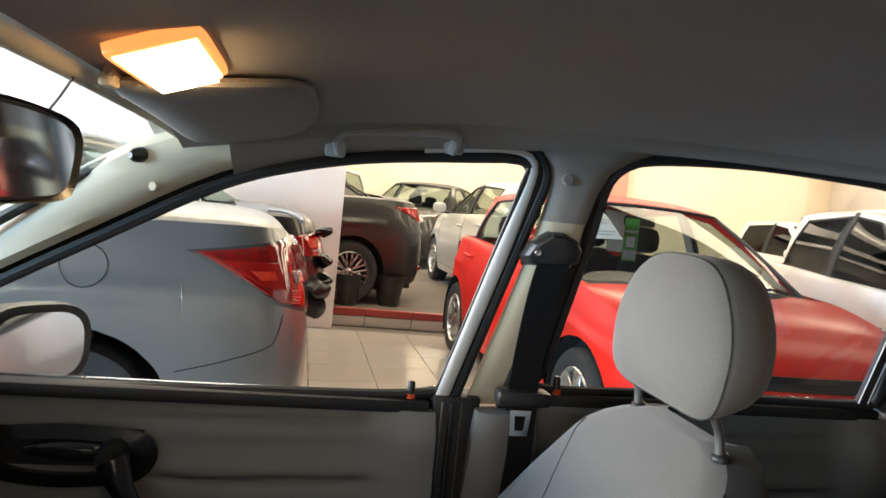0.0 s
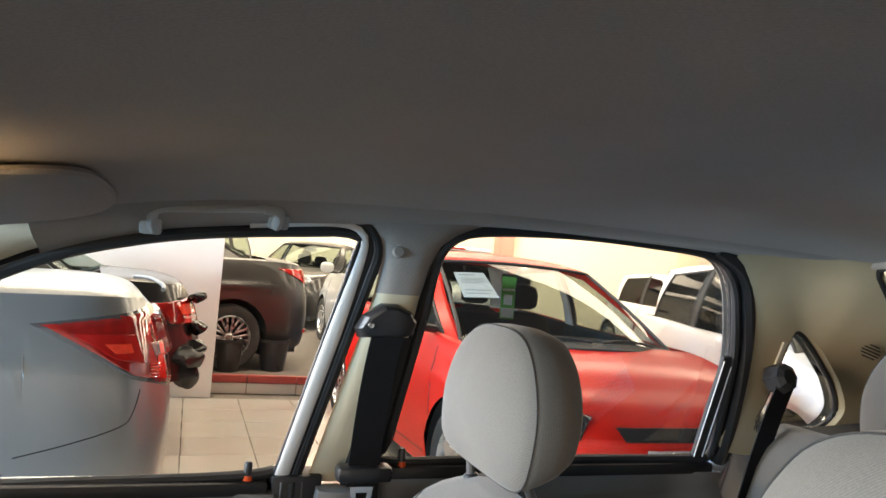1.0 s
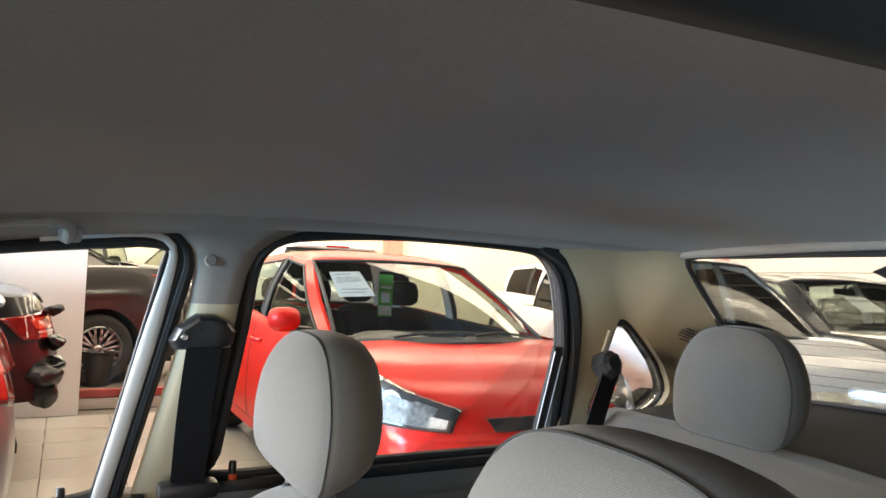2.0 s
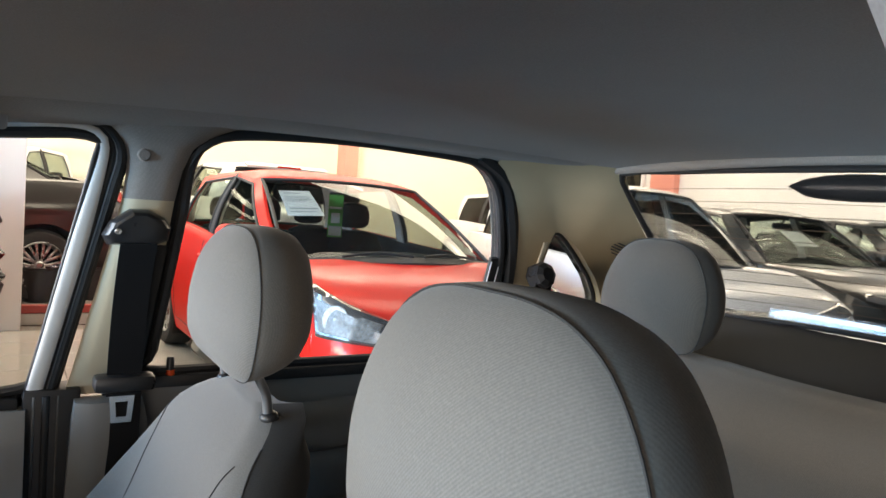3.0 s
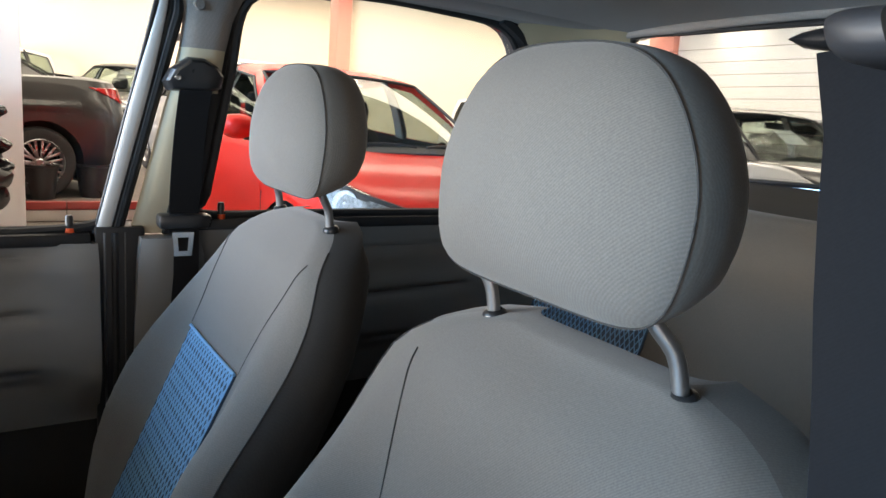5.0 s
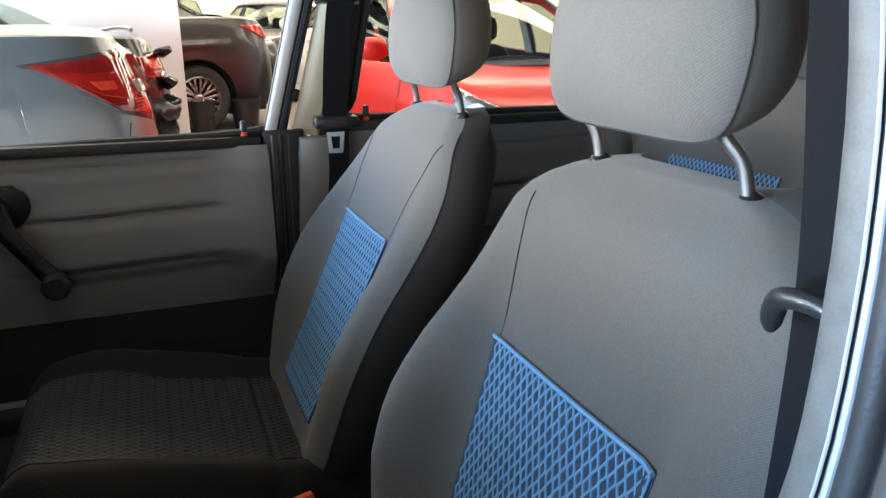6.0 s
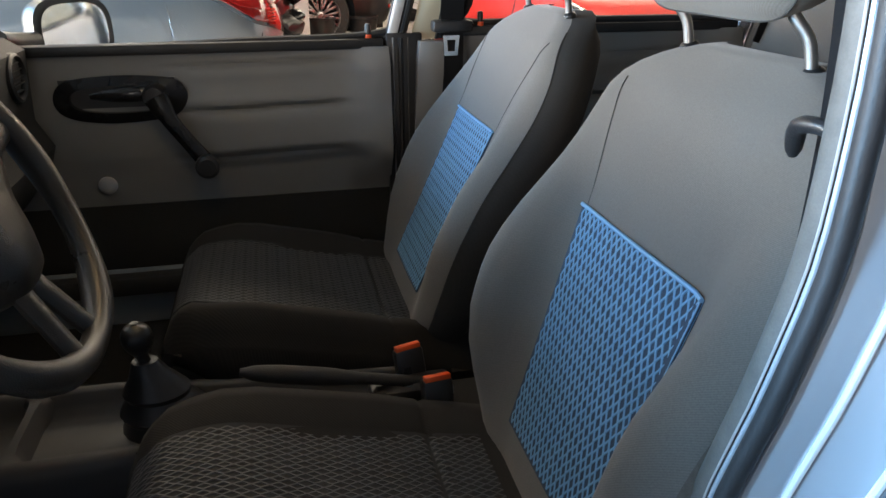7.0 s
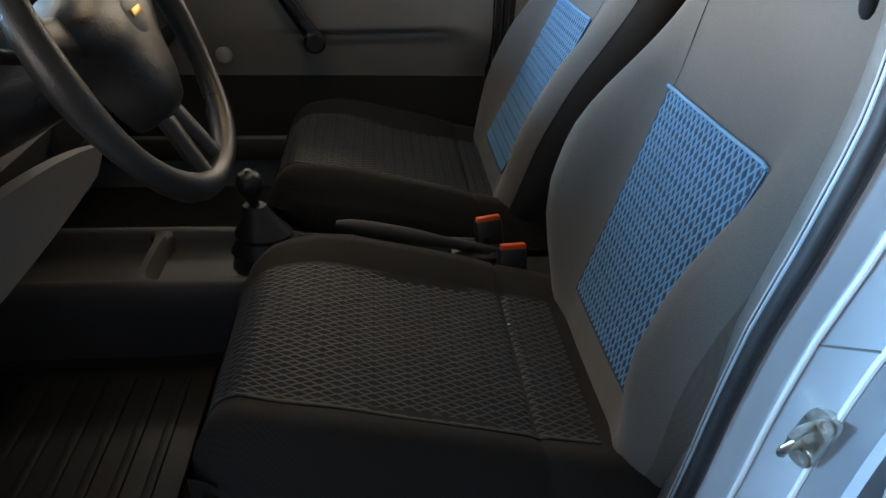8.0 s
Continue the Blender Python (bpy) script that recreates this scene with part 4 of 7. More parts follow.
part("handle_bezel", bm, "gloss", right_door, "black bezel round the door handle")
bm = bmesh.new()
box(bm, (0.708, 0.50, 0.72), (0.712, 0.745, 0.80))
part("handle_recess", bm, "plastic", right_door)
bm = bmesh.new()
tube(bm, spline([(0.692, 0.54, 0.766), (0.684, 0.57, 0.768), (0.684, 0.62, 0.768), (0.69, 0.68, 0.766)], 14), [0.006 + 0.011 * math.sin(math.pi * (0.15 + 0.85 * k / 13)) for k in range(14)], 10, flat=0.5, up=(1, 0, 0))
part("door_handle", bm, "gloss", right_door)
# window crank
bm = bmesh.new()
tube(bm, spline([(0.668, 0.540, 0.762), (0.656, 0.515, 0.712), (0.655, 0.478, 0.655), (0.654, 0.448, 0.612)], 16), [0.027, 0.026, 0.025, 0.023, 0.0195, 0.019, 0.0185, 0.018, 0.018, 0.018, 0.018, 0.018, 0.0185, 0.019, 0.0195, 0.020], 10, flat=0.55, up=(1, 0, 0))
part("window_crank", bm, "gloss", right_door, "black window crank")
bm = bmesh.new()
lathe(bm, [(0, -0.038), (0.020, -0.038), (0.027, -0.031), (0.027, -0.012), (0.022, 0.0), (0.0, 0.0)], 16, Matrix.Translation((0.654, 0.445, 0.607)) @ Euler((0, 0, -1.571)).to_matrix().to_4x4())
part("crank_knob", bm, "plastic", right_door)
bm = bmesh.new()
lathe(bm, [(0, -0.020), (0.020, -0.020), (0.026, -0.008), (0.026, 0.02), (0, 0.02)], 20, Matrix.Translation((0.678, 0.542, 0.764)) @ Euler((0, 0, -1.571)).to_matrix().to_4x4())
part("crank_hub", bm, "plastic", right_door)
bm = bmesh.new()
lathe(bm, [(0, 0.0065), (0.012, 0.006), (0.019, 0.003), (0.021, 0.0), (0.021, -0.01)], 24, Matrix.Translation((0.701, 0.680, 0.556)) @ Euler((0, 0, 1.571)).to_matrix().to_4x4())
part("round_cap", bm, "handle_grey", right_door, "pale round plastic cap")
# exterior mirror
bm = bmesh.new()
rings = []
for k, (d, f) in enumerate(((0.0, 1.0), (0.03, 1.02), (0.06, 0.95), (0.085, 0.75), (0.10, 0.4))):
    rings.append([(0.89 + 0.098 * f * math.copysign(abs(math.cos(w)) ** 0.6, math.cos(w)), 0.80 + d, 0.885 + 0.080 * f * math.copysign(abs(math.sin(w)) ** 0.7, math.sin(w))) for w in (2 * math.pi * i / 28 for i in range(28))])
rings.insert(0, [(0.89 + (x - 0.89) * 0.90, y, 0.885 + (z - 0.885) * 0.88) for x, y, z in rings[0]])
loft(bm, rings)
turn_in = Matrix.Translation((0.905, 0.735, 0)) @ Matrix.Rotation(radians(-48), 4, "Z") @ Matrix.Translation((-0.89, -0.80, 0))
bm.transform(turn_in)
mir = part("exterior_mirror", bm, "plastic", right_door, "black exterior mirror")
bm = bmesh.new()
line = [(0.89 + 0.084 * math.copysign(abs(math.cos(w)) ** 0.6, math.cos(w)), 0.797, 0.885 + 0.066 * math.copysign(abs(math.sin(w)) ** 0.7, math.sin(w))) for w in (2 * math.pi * i / 28 for i in range(28))]
loft(bm, [[(x, y + 0.05 * (x - 0.89), z) for x, y, z in line], [(x, y + 0.05 * (x - 0.89) - 0.003, z) for x, y, z in line]])
bm.transform(turn_in)
part("mirror_glass", bm, "mirror", right_door)
bm = bmesh.new()
tube(bm, spline([(0.70, 0.90, 0.89), (0.76, 0.89, 0.88), (0.82, 0.86, 0.875)], 8), 0.02, 10)
bmesh.ops.translate(bm, vec=(0, -0.06, 0), verts=bm.verts[:])
part("mirror_foot", bm, "plastic", right_door)
# bright metal edge of the front door frame beside the pillar, running round the upper corner into the roof edge
EDGE = [(-0.002, 0.87), (-0.018, 0.95), (-0.037, 1.05), (-0.056, 1.15), (-0.073, 1.24), (-0.080, 1.285), (-0.078, 1.308), (-0.062, 1.321), (-0.03, 1.324), (0.03, 1.318), (0.10, 1.309)]


def edge_line(dy, out, n=44):
    return spline([on_side(y - dy * (1 - smooth01(z, 1.29, 1.322)), z + dy * smooth01(z, 1.27, 1.322) * 0.7, out) for y, z in EDGE], n)


bm = bmesh.new()
tube(bm, edge_line(0.0, -0.004), [0.0125 - 0.008 * smooth01(k, 18, 36) for k in range(44)], 10, flat=0.35, up=(1, 0, 0.386))
edge_strip = part("frame_edge", bm, "strip_white", right_door, "white-painted door frame edge")
for dy, out, r, mat_name in ((-0.0125, 0.0, 0.0040, "rubber"), (0.013, 0.002, 0.0055, "rubber"), (0.0185, -0.004, 0.0014, "satin"), (0.025, 0.0, 0.0072, "rubber")):
    bm = bmesh.new()
    tube(bm, edge_line(dy, out), r, 8, up=(1, 0, 0.386))
    part("frame_seal", bm, mat_name, right_door)

rear_right = door(1, REAR_WIN, -0.94, -0.165, "grey rear passenger door, closed")
bm = bmesh.new()
ribbon(bm, [on_side(-0.893 + 0.05 * (z - 0.9), z, 0.004) for z in (0.90, 1.0, 1.1, 1.14)], 0.030, 0.008, (0, 1, 0))
part("channel", bm, "rubber", rear_right)
for dy in (-0.010, 0.012):
    bm = bmesh.new()
    tube(bm, [on_side(-0.893 + dy + 0.05 * (z - 0.9), z, -0.001) for z in (0.90, 1.0, 1.1, 1.13)], 0.0016, 6)
    part("channel_edge", bm, "strip_white", rear_right)
rear_left = door(-1, REAR_WIN, -0.94, -0.165, "grey rear door behind the driver, closed")


# ---- fittings on the roof and pillars ----
grab = thing("grab_handle", "grey plastic grab handle above the passenger window", "grab handle", (0.53, 0.15, 1.33))
bm = bmesh.new()
line = spline([(0.545, 0.232, 1.288), (0.527, 0.235, 1.303), (0.512, 0.226, 1.316), (0.507, 0.19, 1.321), (0.505, 0.15, 1.324), (0.504, 0.11, 1.328), (0.506, 0.075, 1.330), (0.520, 0.064, 1.322), (0.540, 0.066, 1.308)], 40)
tube(bm, line, 0.0105, 12, flat=0.75, up=(0, 1, 0))
part("grip", bm, "handle_grey", grab)
for y, z in ((0.236, 1.292), (0.062, 1.316)):
    bm = bmesh.new()
    obox(bm, Matrix.Translation((0.545, y, z)) @ Euler((0, -0.36, 0)).to_matrix().to_4x4(), (0.018, 0.030, 0.026), 0.005)
    part("mount", bm, "handle_grey", grab)
for c in grab.children:
    c.data.transform(Matrix.Translation((-0.030, 0, 0.003)))
here(grab)

visor = thing("sun_visor", "grey fabric sun visor folded up against the roof", "sun visor", (0.25, 0.36, 1.31))
bm = bmesh.new()
line = spline([(0.120, 0.442, 0), (0.25, 0.446, 0), (0.44, 0.430, 0), (0.475, 0.40, 0), (0.465, 0.33, 0), (0.43, 0.285, 0), (0.36, 0.268, 0), (0.24, 0.270, 0), (0.165, 0.282, 0), (0.128, 0.315, 0), (0.112, 0.40, 0)], 60, True)
cen = sum(line, Vector()) / 60
rings = []
for f, dz in ((0.90, -0.001), (0.98, -0.003), (1.0, -0.007), (0.98, -0.011), (0.90, -0.013), (0.5, -0.014), (0.05, -0.014)):
    rings.append([(q.x, q.y, roof_z(q.x, q.y) - 0.002 + dz) for q in (cen + (p - cen) * f for p in line)])
loft(bm, rings)
part("pad", bm, "headliner", visor)
bm = bmesh.new()
tube(bm, [(0.085, 0.437, roof_z(0.06, 0.437) - 0.004), (0.45, 0.428, roof_z(0.45, 0.428) - 0.006)], 0.0035, 8)
part("rod", bm, "headliner", visor)
bm = bmesh.new()
obox(bm, Matrix.Translation((0.105, 0.440, 1.302)), (0.022, 0.014, 0.012), 0.004)
part("clip", bm, "cream", visor)
here(visor)

dome = thing("dome_lamp", "lit amber dome lamp in the roof lining", "dome lamp", (0.0, 0.37, 1.31))
slope = math.atan2(1.318 - 1.300, 0.062)
mm = Matrix.Translation((0.041, 0.380, 1.3135)) @ Euler((-slope, 0, 0)).to_matrix().to_4x4() @ Matrix(((1, 0.38, 0, 0), (0, 1, 0, 0), (0, 0, 1, 0), (0, 0, 0, 1)))
bm = bmesh.new()
rim = spline([(-0.074, -0.034, 0), (0, -0.035, 0), (0.074, -0.034, 0), (0.081, -0.027, 0), (0.082, 0, 0), (0.081, 0.027, 0), (0.074, 0.034, 0), (0, 0.035, 0), (-0.074, 0.034, 0), (-0.081, 0.027, 0), (-0.082, 0, 0), (-0.081, -0.027, 0)], 60, True)
loft(bm, [[mm @ Vector((p.x - math.copysign(d, p.x) * min(abs(p.x) / 0.07, 1), p.y - math.copysign(d, p.y) * min(abs(p.y) / 0.03, 1), h)) for p in rim] for d, h in ((0.0, 0.006), (0.0, -0.001), (0.002, -0.003), (0.006, -0.0035), (0.008, -0.002), (0.009, 0.004))])
part("bezel", bm, "lamp_rim", dome, "amber translucent lamp rim")
bm = bmesh.new()
obox(bm, mm @ Matrix.Translation((0, 0, -0.0025)), (0.152, 0.058, 0.006), 0.002)
part("lens", bm, "lamp_lens", dome)
bm = bmesh.new()
obox(bm, mm @ Matrix.Translation((0.004, 0, -0.0068)), (0.140, 0.050, 0.003), 0.001)
part("bulb", bm, "lamp_core", dome)
here(dome)

antenna = thing("antenna_base", "black roof antenna base at the windscreen pillar", "antenna", (0.60, 0.56, 1.25))
bm = bmesh.new()
tube(bm, spline([(0.548, 0.520, 1.2525), (0.558, 0.513, 1.2540), (0.570, 0.500, 1.2600)], 8), [0.004, 0.008, 0.0105, 0.0115, 0.0115, 0.0105, 0.009, 0.006], 10)
part("foot", bm, "plastic", antenna)
bm = bmesh.new()
tube(bm, [(0.564, 0.506, 1.258), (0.566, 0.478, 1.278), (0.570, 0.455, 1.291)], 0.0035, 8)
part("rod", bm, "plastic", antenna)
here(antenna)

rear_view = thing("interior_mirror", "black interior rear-view mirror on the windscreen", "mirror", (-0.05, 0.48, 1.24))
mm = Matrix.Translation((-0.08, 0.462, 1.2335)) @ Euler((radians(4), 0, radians(-12))).to_matrix().to_4x4()
line = spline([(-0.105, 0, 0.026), (-0.05, 0, 0.033), (0.05, 0, 0.033), (0.105, 0, 0.022), (0.110, 0, -0.012), (0.100, 0, -0.028), (0.05, 0, -0.032), (-0.05, 0, -0.032), (-0.100, 0, -0.028), (-0.110, 0, 0)], 48, True)
bm = bmesh.new()
loft(bm, [[mm @ Vector((p.x * f, d, p.z * f)) for p in line] for f, d in ((0.93, -0.001), (0.97, -0.006), (1.0, 0.0), (1.0, 0.014), (0.86, 0.026), (0.4, 0.032))])
part("housing", bm, "plastic", rear_view)
bm = bmesh.new()
loft(bm, [[mm @ Vector((p.x * 0.90, d, p.z * 0.84)) for p in line] for d in (-0.004, -0.0045)])
part("glass", bm, "mirror", rear_view)
bm = bmesh.new()
tube(bm, spline([(-0.08, 0.485, 1.24), (-0.07, 0.505, 1.265), (-0.05, 0.505, 1.29)], 10), 0.009, 10)
part("stem", bm, "plastic", rear_view)
bm = bmesh.new()
tube(bm, [(0.150, 0.502, 1.270), (0.116, 0.480, 1.285), (0.083, 0.461, 1.298)], 0.0013, 6)
part("wire", bm, "rubber", rear_view)
here(rear_view)

brake = thing("high_brake_lamp", "black high-mounted brake lamp housing at the rear window top", "brake lamp", (-0.04, -1.09, 1.33))
bm = bmesh.new()
rings = []
for k in range(13):
    t = k / 12
    x = 0.055 - 0.21 * t
    h = 0.022 * max(math.sin(math.pi * min(max(t, 0.0), 1)) ** 0.3, 0.15)
    p = rear_pt(x, 0.05)
    rings.append([(x, p.y + 0.030 + 0.026 * math.cos(w), p.z - 0.016 + h * math.sin(w)) for w in (2 * math.pi * i / 14 for i in range(14))])
loft(bm, rings)
part("housing", bm, "plastic", brake)
here(brake)


# ---- seat belts ----
def front_belt(s):
    b = thing("seat_belt", "black seat belt hanging from a pillar ring", "seat belt", (s * 0.62, -0.12, 0.9), "front seat belts")
    top = Vector((s * (side_x(1.17) - (0.022 if s > 0 else 0.013)), -0.135 if s > 0 else -0.100, 1.170 if s > 0 else 1.174))
    size = 1.0 if s > 0 else 0.70
    bm = bmesh.new()
    # swivel ring: faceted cover
    q = [(-0.052, 0.006), (-0.040, 0.022), (-0.014, 0.034), (0.012, 0.034), (0.040, 0.012), (0.050, -0.010), (0.042, -0.026), (-0.030, -0.024), (-0.050, -0.016)]
    if s < 0:  # the driver's has a smooth rounded cover
        q = [(0.040 * math.copysign(abs(math.cos(a)) ** 0.6, math.cos(a)), 0.015 * math.copysign(abs(math.sin(a)) ** 0.7, math.sin(a))) for a in (2 * math.pi * k / 32 for k in range(32))]
    rings = []
    for f, d in ((1.0, 0.012), (1.0, 0.0), (0.97, -0.008), (0.92, -0.014), (0.84, -0.019), (0.72, -0.022), (0.3, -0.024)):
        rings.append([(top.x + s * (d - 0.386 * v * f) * size, top.y + u * f * size, top.z + v * f * size) for u, v in q])
    loft(bm, rings)
    part("belt_ring", bm, "plastic" if s > 0 else "cover_plastic", b, sharp=25 if s > 0 else 60)
    if s > 0:
        bm = bmesh.new()
        lathe(bm, [(0, 0.003), (0.005, 0.002), (0.006, -0.003)], 12, Matrix.Translation((top.x - s * 0.022, top.y + 0.030, top.z - 0.002)) @ Euler((0, 0, s * 1.571)).to_matrix().to_4x4())
        part("bolt", bm, "chrome", b)
    bm = bmesh.new()
    if s > 0:
        line = [(top.x - s * 0.012, top.y - 0.004, 1.160), (s * 0.605, -0.138, 1.10), (s * 0.628, -0.136, 1.02), (s * 0.650, -0.136, 0.93), (s * 0.652, -0.136, 0.88)]
    else:
        line = [(-0.592, -0.108, 1.176), (-0.597, -0.113, 1.150), (-0.603, -0.114, 1.09), (-0.616, -0.114, 1.00), (-0.622, -0.114, 0.90), (-0.615, -0.116, 0.70), (-0.580, -0.12, 0.40)]
    ribbon(bm, spline(line, 24), 0.055, 0.003, (0, 1, 0) if s > 0 else (0.86, 0.5, 0))
    part("webbing", bm, "belt", b)
    if s < 0:
        return here(b)
    bm = bmesh.new()
    box(bm, (s * 0.632, -0.185, 0.890), (s * 0.672, -0.088, 0.918), 0.008)
    part("guide", bm, "plastic", b)
    bm = bmesh.new()
    ribbon(bm, [(s * 0.645, -0.140, 0.895), (s * 0.64, -0.138, 0.80), (s * 0.63, -0.12, 0.6), (s * 0.62, -0.10, 0.32)], 0.046, 0.003, (0, 1, 0))
    part("lower_webbing", bm, "belt", b)
    bm = bmesh.new()
    c = Vector((s * 0.640, -0.132, 0.862))
    o = [c + Vector((0, y, z)) for y, z in ((-0.020, 0.022), (0.020, 0.022), (0.016, -0.024), (-0.016, -0.024))]
    i = [c + Vector((0, y, z)) for y, z in ((-0.010, 0.012), (0.010, 0.012), (0.008, -0.014), (-0.008, -0.014))]
    for x0, x1 in ((-0.002, 0.002),):
        rows = [[bm.verts.new(p + Vector((d, 0, 0))) for p in line] for line, d in ((o, x0), (i, x0), (i, x1), (o, x1))]
        rows.append(rows[0])
        for r1, r2 in zip(rows, rows[1:]):
            for k in range(4):
                bm.faces.new((r1[k], r1[(k + 1) % 4], r2[(k + 1) % 4], r2[k]))
    part("tongue", bm, "chrome", b, "chromed belt tongue")
    return here(b)


front_belt(1)
front_belt(-1)
hook = thing("belt_hook", "black curved plastic belt guide beside the driver seat", "belt guide", (-0.60, -0.09, 0.93))
bm = bmesh.new()
tube(bm, spline([(-0.660, -0.070, 0.952), (-0.640, -0.066, 0.958), (-0.618, -0.066, 0.955), (-0.608, -0.072, 0.943), (-0.604, -0.076, 0.930)], 14), [0.005, 0.0052, 0.0055, 0.0055, 0.0056, 0.0058, 0.006, 0.0062, 0.0064, 0.0066, 0.0068, 0.0066, 0.006, 0.0035], 12)
part("horn", bm, "plastic", hook)
here(hook)

rear_belt = thing("rear_seat_belt", "black rear seat belt on the cream pillar", "seat belt", (0.60, -1.0, 1.0))
bm = bmesh.new()
m = Matrix.Translation((0.585, -0.985, 1.105)) @ Euler((0, 0.3, 0)).to_matrix().to_4x4()
lathe(bm, [(0, -0.022), (0.016, -0.022), (0.028, -0.014), (0.032, 0.0), (0.032, 0.02), (0, 0.02)], 8, m @ Euler((0, 0, -1.571)).to_matrix().to_4x4())
part("belt_ring", bm, "plastic", rear_belt, sharp=20)
bm = bmesh.new()
ribbon(bm, spline([(0.575, -0.985, 1.09), (0.590, -0.972, 1.02), (0.600, -0.955, 0.94), (0.60, -0.93, 0.85)], 12), 0.047, 0.003, (0, 1, 0))
part("webbing", bm, "belt", rear_belt)
here(rear_belt)

# the car stands on its wheels
t_bm, m_bm = bmesh.new(), bmesh.new()
turn_y = Euler((0, 0, -math.pi / 2)).to_matrix().to_4x4()
lathe(t_bm, [(0.19, -0.07), (0.25, -0.085), (0.28, -0.07), (0.285, 0.0), (0.28, 0.07), (0.25, 0.085), (0.19, 0.07)], 32, turn_y)
lathe(m_bm, [(0.19, 0.075), (0.18, 0.07), (0.17, 0.04), (0.06, 0.06), (0.0, 0.06)], 32, turn_y)
t_me, m_me = to_mesh("tyre", t_bm, "tyre"), to_mesh("rim", m_bm, "rim")
for wy in (1.33, -1.11):
    for sx in (1, -1):
        w = new("tyre", t_me)
        w.parent, w.matrix_basis = shell, pose(sx * 0.70, wy, 0.285, 0, 0, 0 if sx > 0 else 180)
        new("rim", m_me).parent = w


# ---- front seats ----
RECLINE = 0.30  # of the driver's backrest; the passenger's leans further
W_BACK = [(0.36, 0.222), (0.42, 0.247), (0.50, 0.266), (0.62, 0.280), (0.72, 0.285), (0.79, 0.275), (0.84, 0.254), (0.88, 0.227), (0.91, 0.203), (0.935, 0.174), (0.953, 0.134), (0.964, 0.086)]


def back_w(z, lean):
    """Half width of a backrest; the driver's has broader shoulders."""
    return lerp(W_BACK, z) * (1 + (0.17 * smooth01(z, 0.78, 0.92) if lean < 0.4 else 0.0))


def back_y(x, z, lean=RECLINE, puff=0.090):
    """The front face of a backrest (x from its middle)."""
    w = back_w(z, lean)
    a = min(abs(x) / w, 1.0)
    bolster = puff * smooth01(a, 0.47, 0.78) * smooth01(z, 0.32, 0.60) * (1 - smooth01(z, 0.64, 0.88))
    t = max(0.0, (a - 0.74) / 0.26)
    top = smooth01(z, 0.88, 0.975)
    return -0.107 - lean * (z - 0.75) + bolster - (0.058 + bolster) * (1 - math.sqrt(max(0, 1 - t * t))) - 0.006 * a * a - 0.040 * top * top


def cushion_z(x, y):
    a = min(abs(x) / 0.255, 1.0)
    z = lerp([(-0.08, 0.372), (0.05, 0.392), (0.25, 0.436), (0.40, 0.470), (0.455, 0.472), (0.49, 0.452), (0.515, 0.405)], y)
    hump = math.sin(math.pi * min(max((y + 0.06) / 0.56, 0.0), 1.0)) ** 0.8
    return z + (0.010 + 0.022 * hump) * smooth01(a, 0.58, 0.80) - 0.07 * smooth01(a, 0.84, 1.03)


def net(bm, f, across, along, cw, ch, width=0.0016, lift=0.002):
    """A diamond net of strands laid on f(x, y): across by along metres, cells cw by ch."""
    n, steps = int(across / cw), int(along / ch) * 4
    for k in range(n + 1):
        for side in (-1, 1):
            pts = []
            for j in range(steps + 1):
                sway = 0.6 * (1 - abs(j % 8 / 4 - 1)) + 0.2 * (1 - math.cos(2 * math.pi * j / 8))
                x = -across / 2 + k * cw + side * (cw * 0.5 - width * 0.4) * sway
                pts.append((min(max(x, -across / 2), across / 2), along * j / steps))
            prev = None
            for j, (x, y) in enumerate(pts):
                wv = width
                p = Vector(f(x, y))
                up = (Vector(f(x + 0.002, y)) - Vector(f(x - 0.002, y))).cross(Vector(f(x, y + 0.002)) - Vector(f(x, y - 0.002))).normalized()
                row = [bm.verts.new(Vector(f(x - wv, y)) - up * 0.001), bm.verts.new(Vector(f(x - wv * 0.4, y)) + up * lift), bm.verts.new(Vector(f(x + wv * 0.4, y)) + up * lift), bm.verts.new(Vector(f(x + wv, y)) - up * 0.001)]
                if prev:
                    for i in range(3):
                        bm.faces.new((prev[i], prev[i + 1], row[i + 1], row[i]))
                prev = row


def patch_on(bm, f, x0, x1, y0, y1, lift, nx=16, ny=16, thick=0.004):
    """A thin pad on f over a rectangle."""
    def at(u, v):
        x, y = x0 + (x1 - x0) * u, y0 + (y1 - y0) * v
        up = (Vector(f(x + 0.003, y)) - Vector(f(x - 0.003, y))).cross(Vector(f(x, y + 0.003)) - Vector(f(x, y - 0.003))).normalized()
        return Vector(f(x, y)) + up * lift
    d = (at(0.6, 0.5) - at(0.4, 0.5)).cross(at(0.5, 0.6) - at(0.5, 0.4)).normalized()
    sheet(bm, at, nx, ny, thick, -d)


HALF_HEAD = [(0, -0.5), (0.42, -0.5), (0.68, -0.490), (0.85, -0.450), (0.94, -0.365), (0.982, -0.24), (1, -0.10), (0.985, 0.02), (0.93, 0.14), (0.83, 0.27), (0.69, 0.385), (0.50, 0.46), (0.27, 0.494), (0, 0.5)]


def head_line(w, h):
    """Headrest outline: full round top, squarer foot."""
    half = [(w / 2 * x, h * z, 0) for x, z in HALF_HEAD]
    return [(p.x, p.y) for p in spline(half + [(-x, z, 0) for x, z, _ in half[-2:0:-1]], 84, True)]


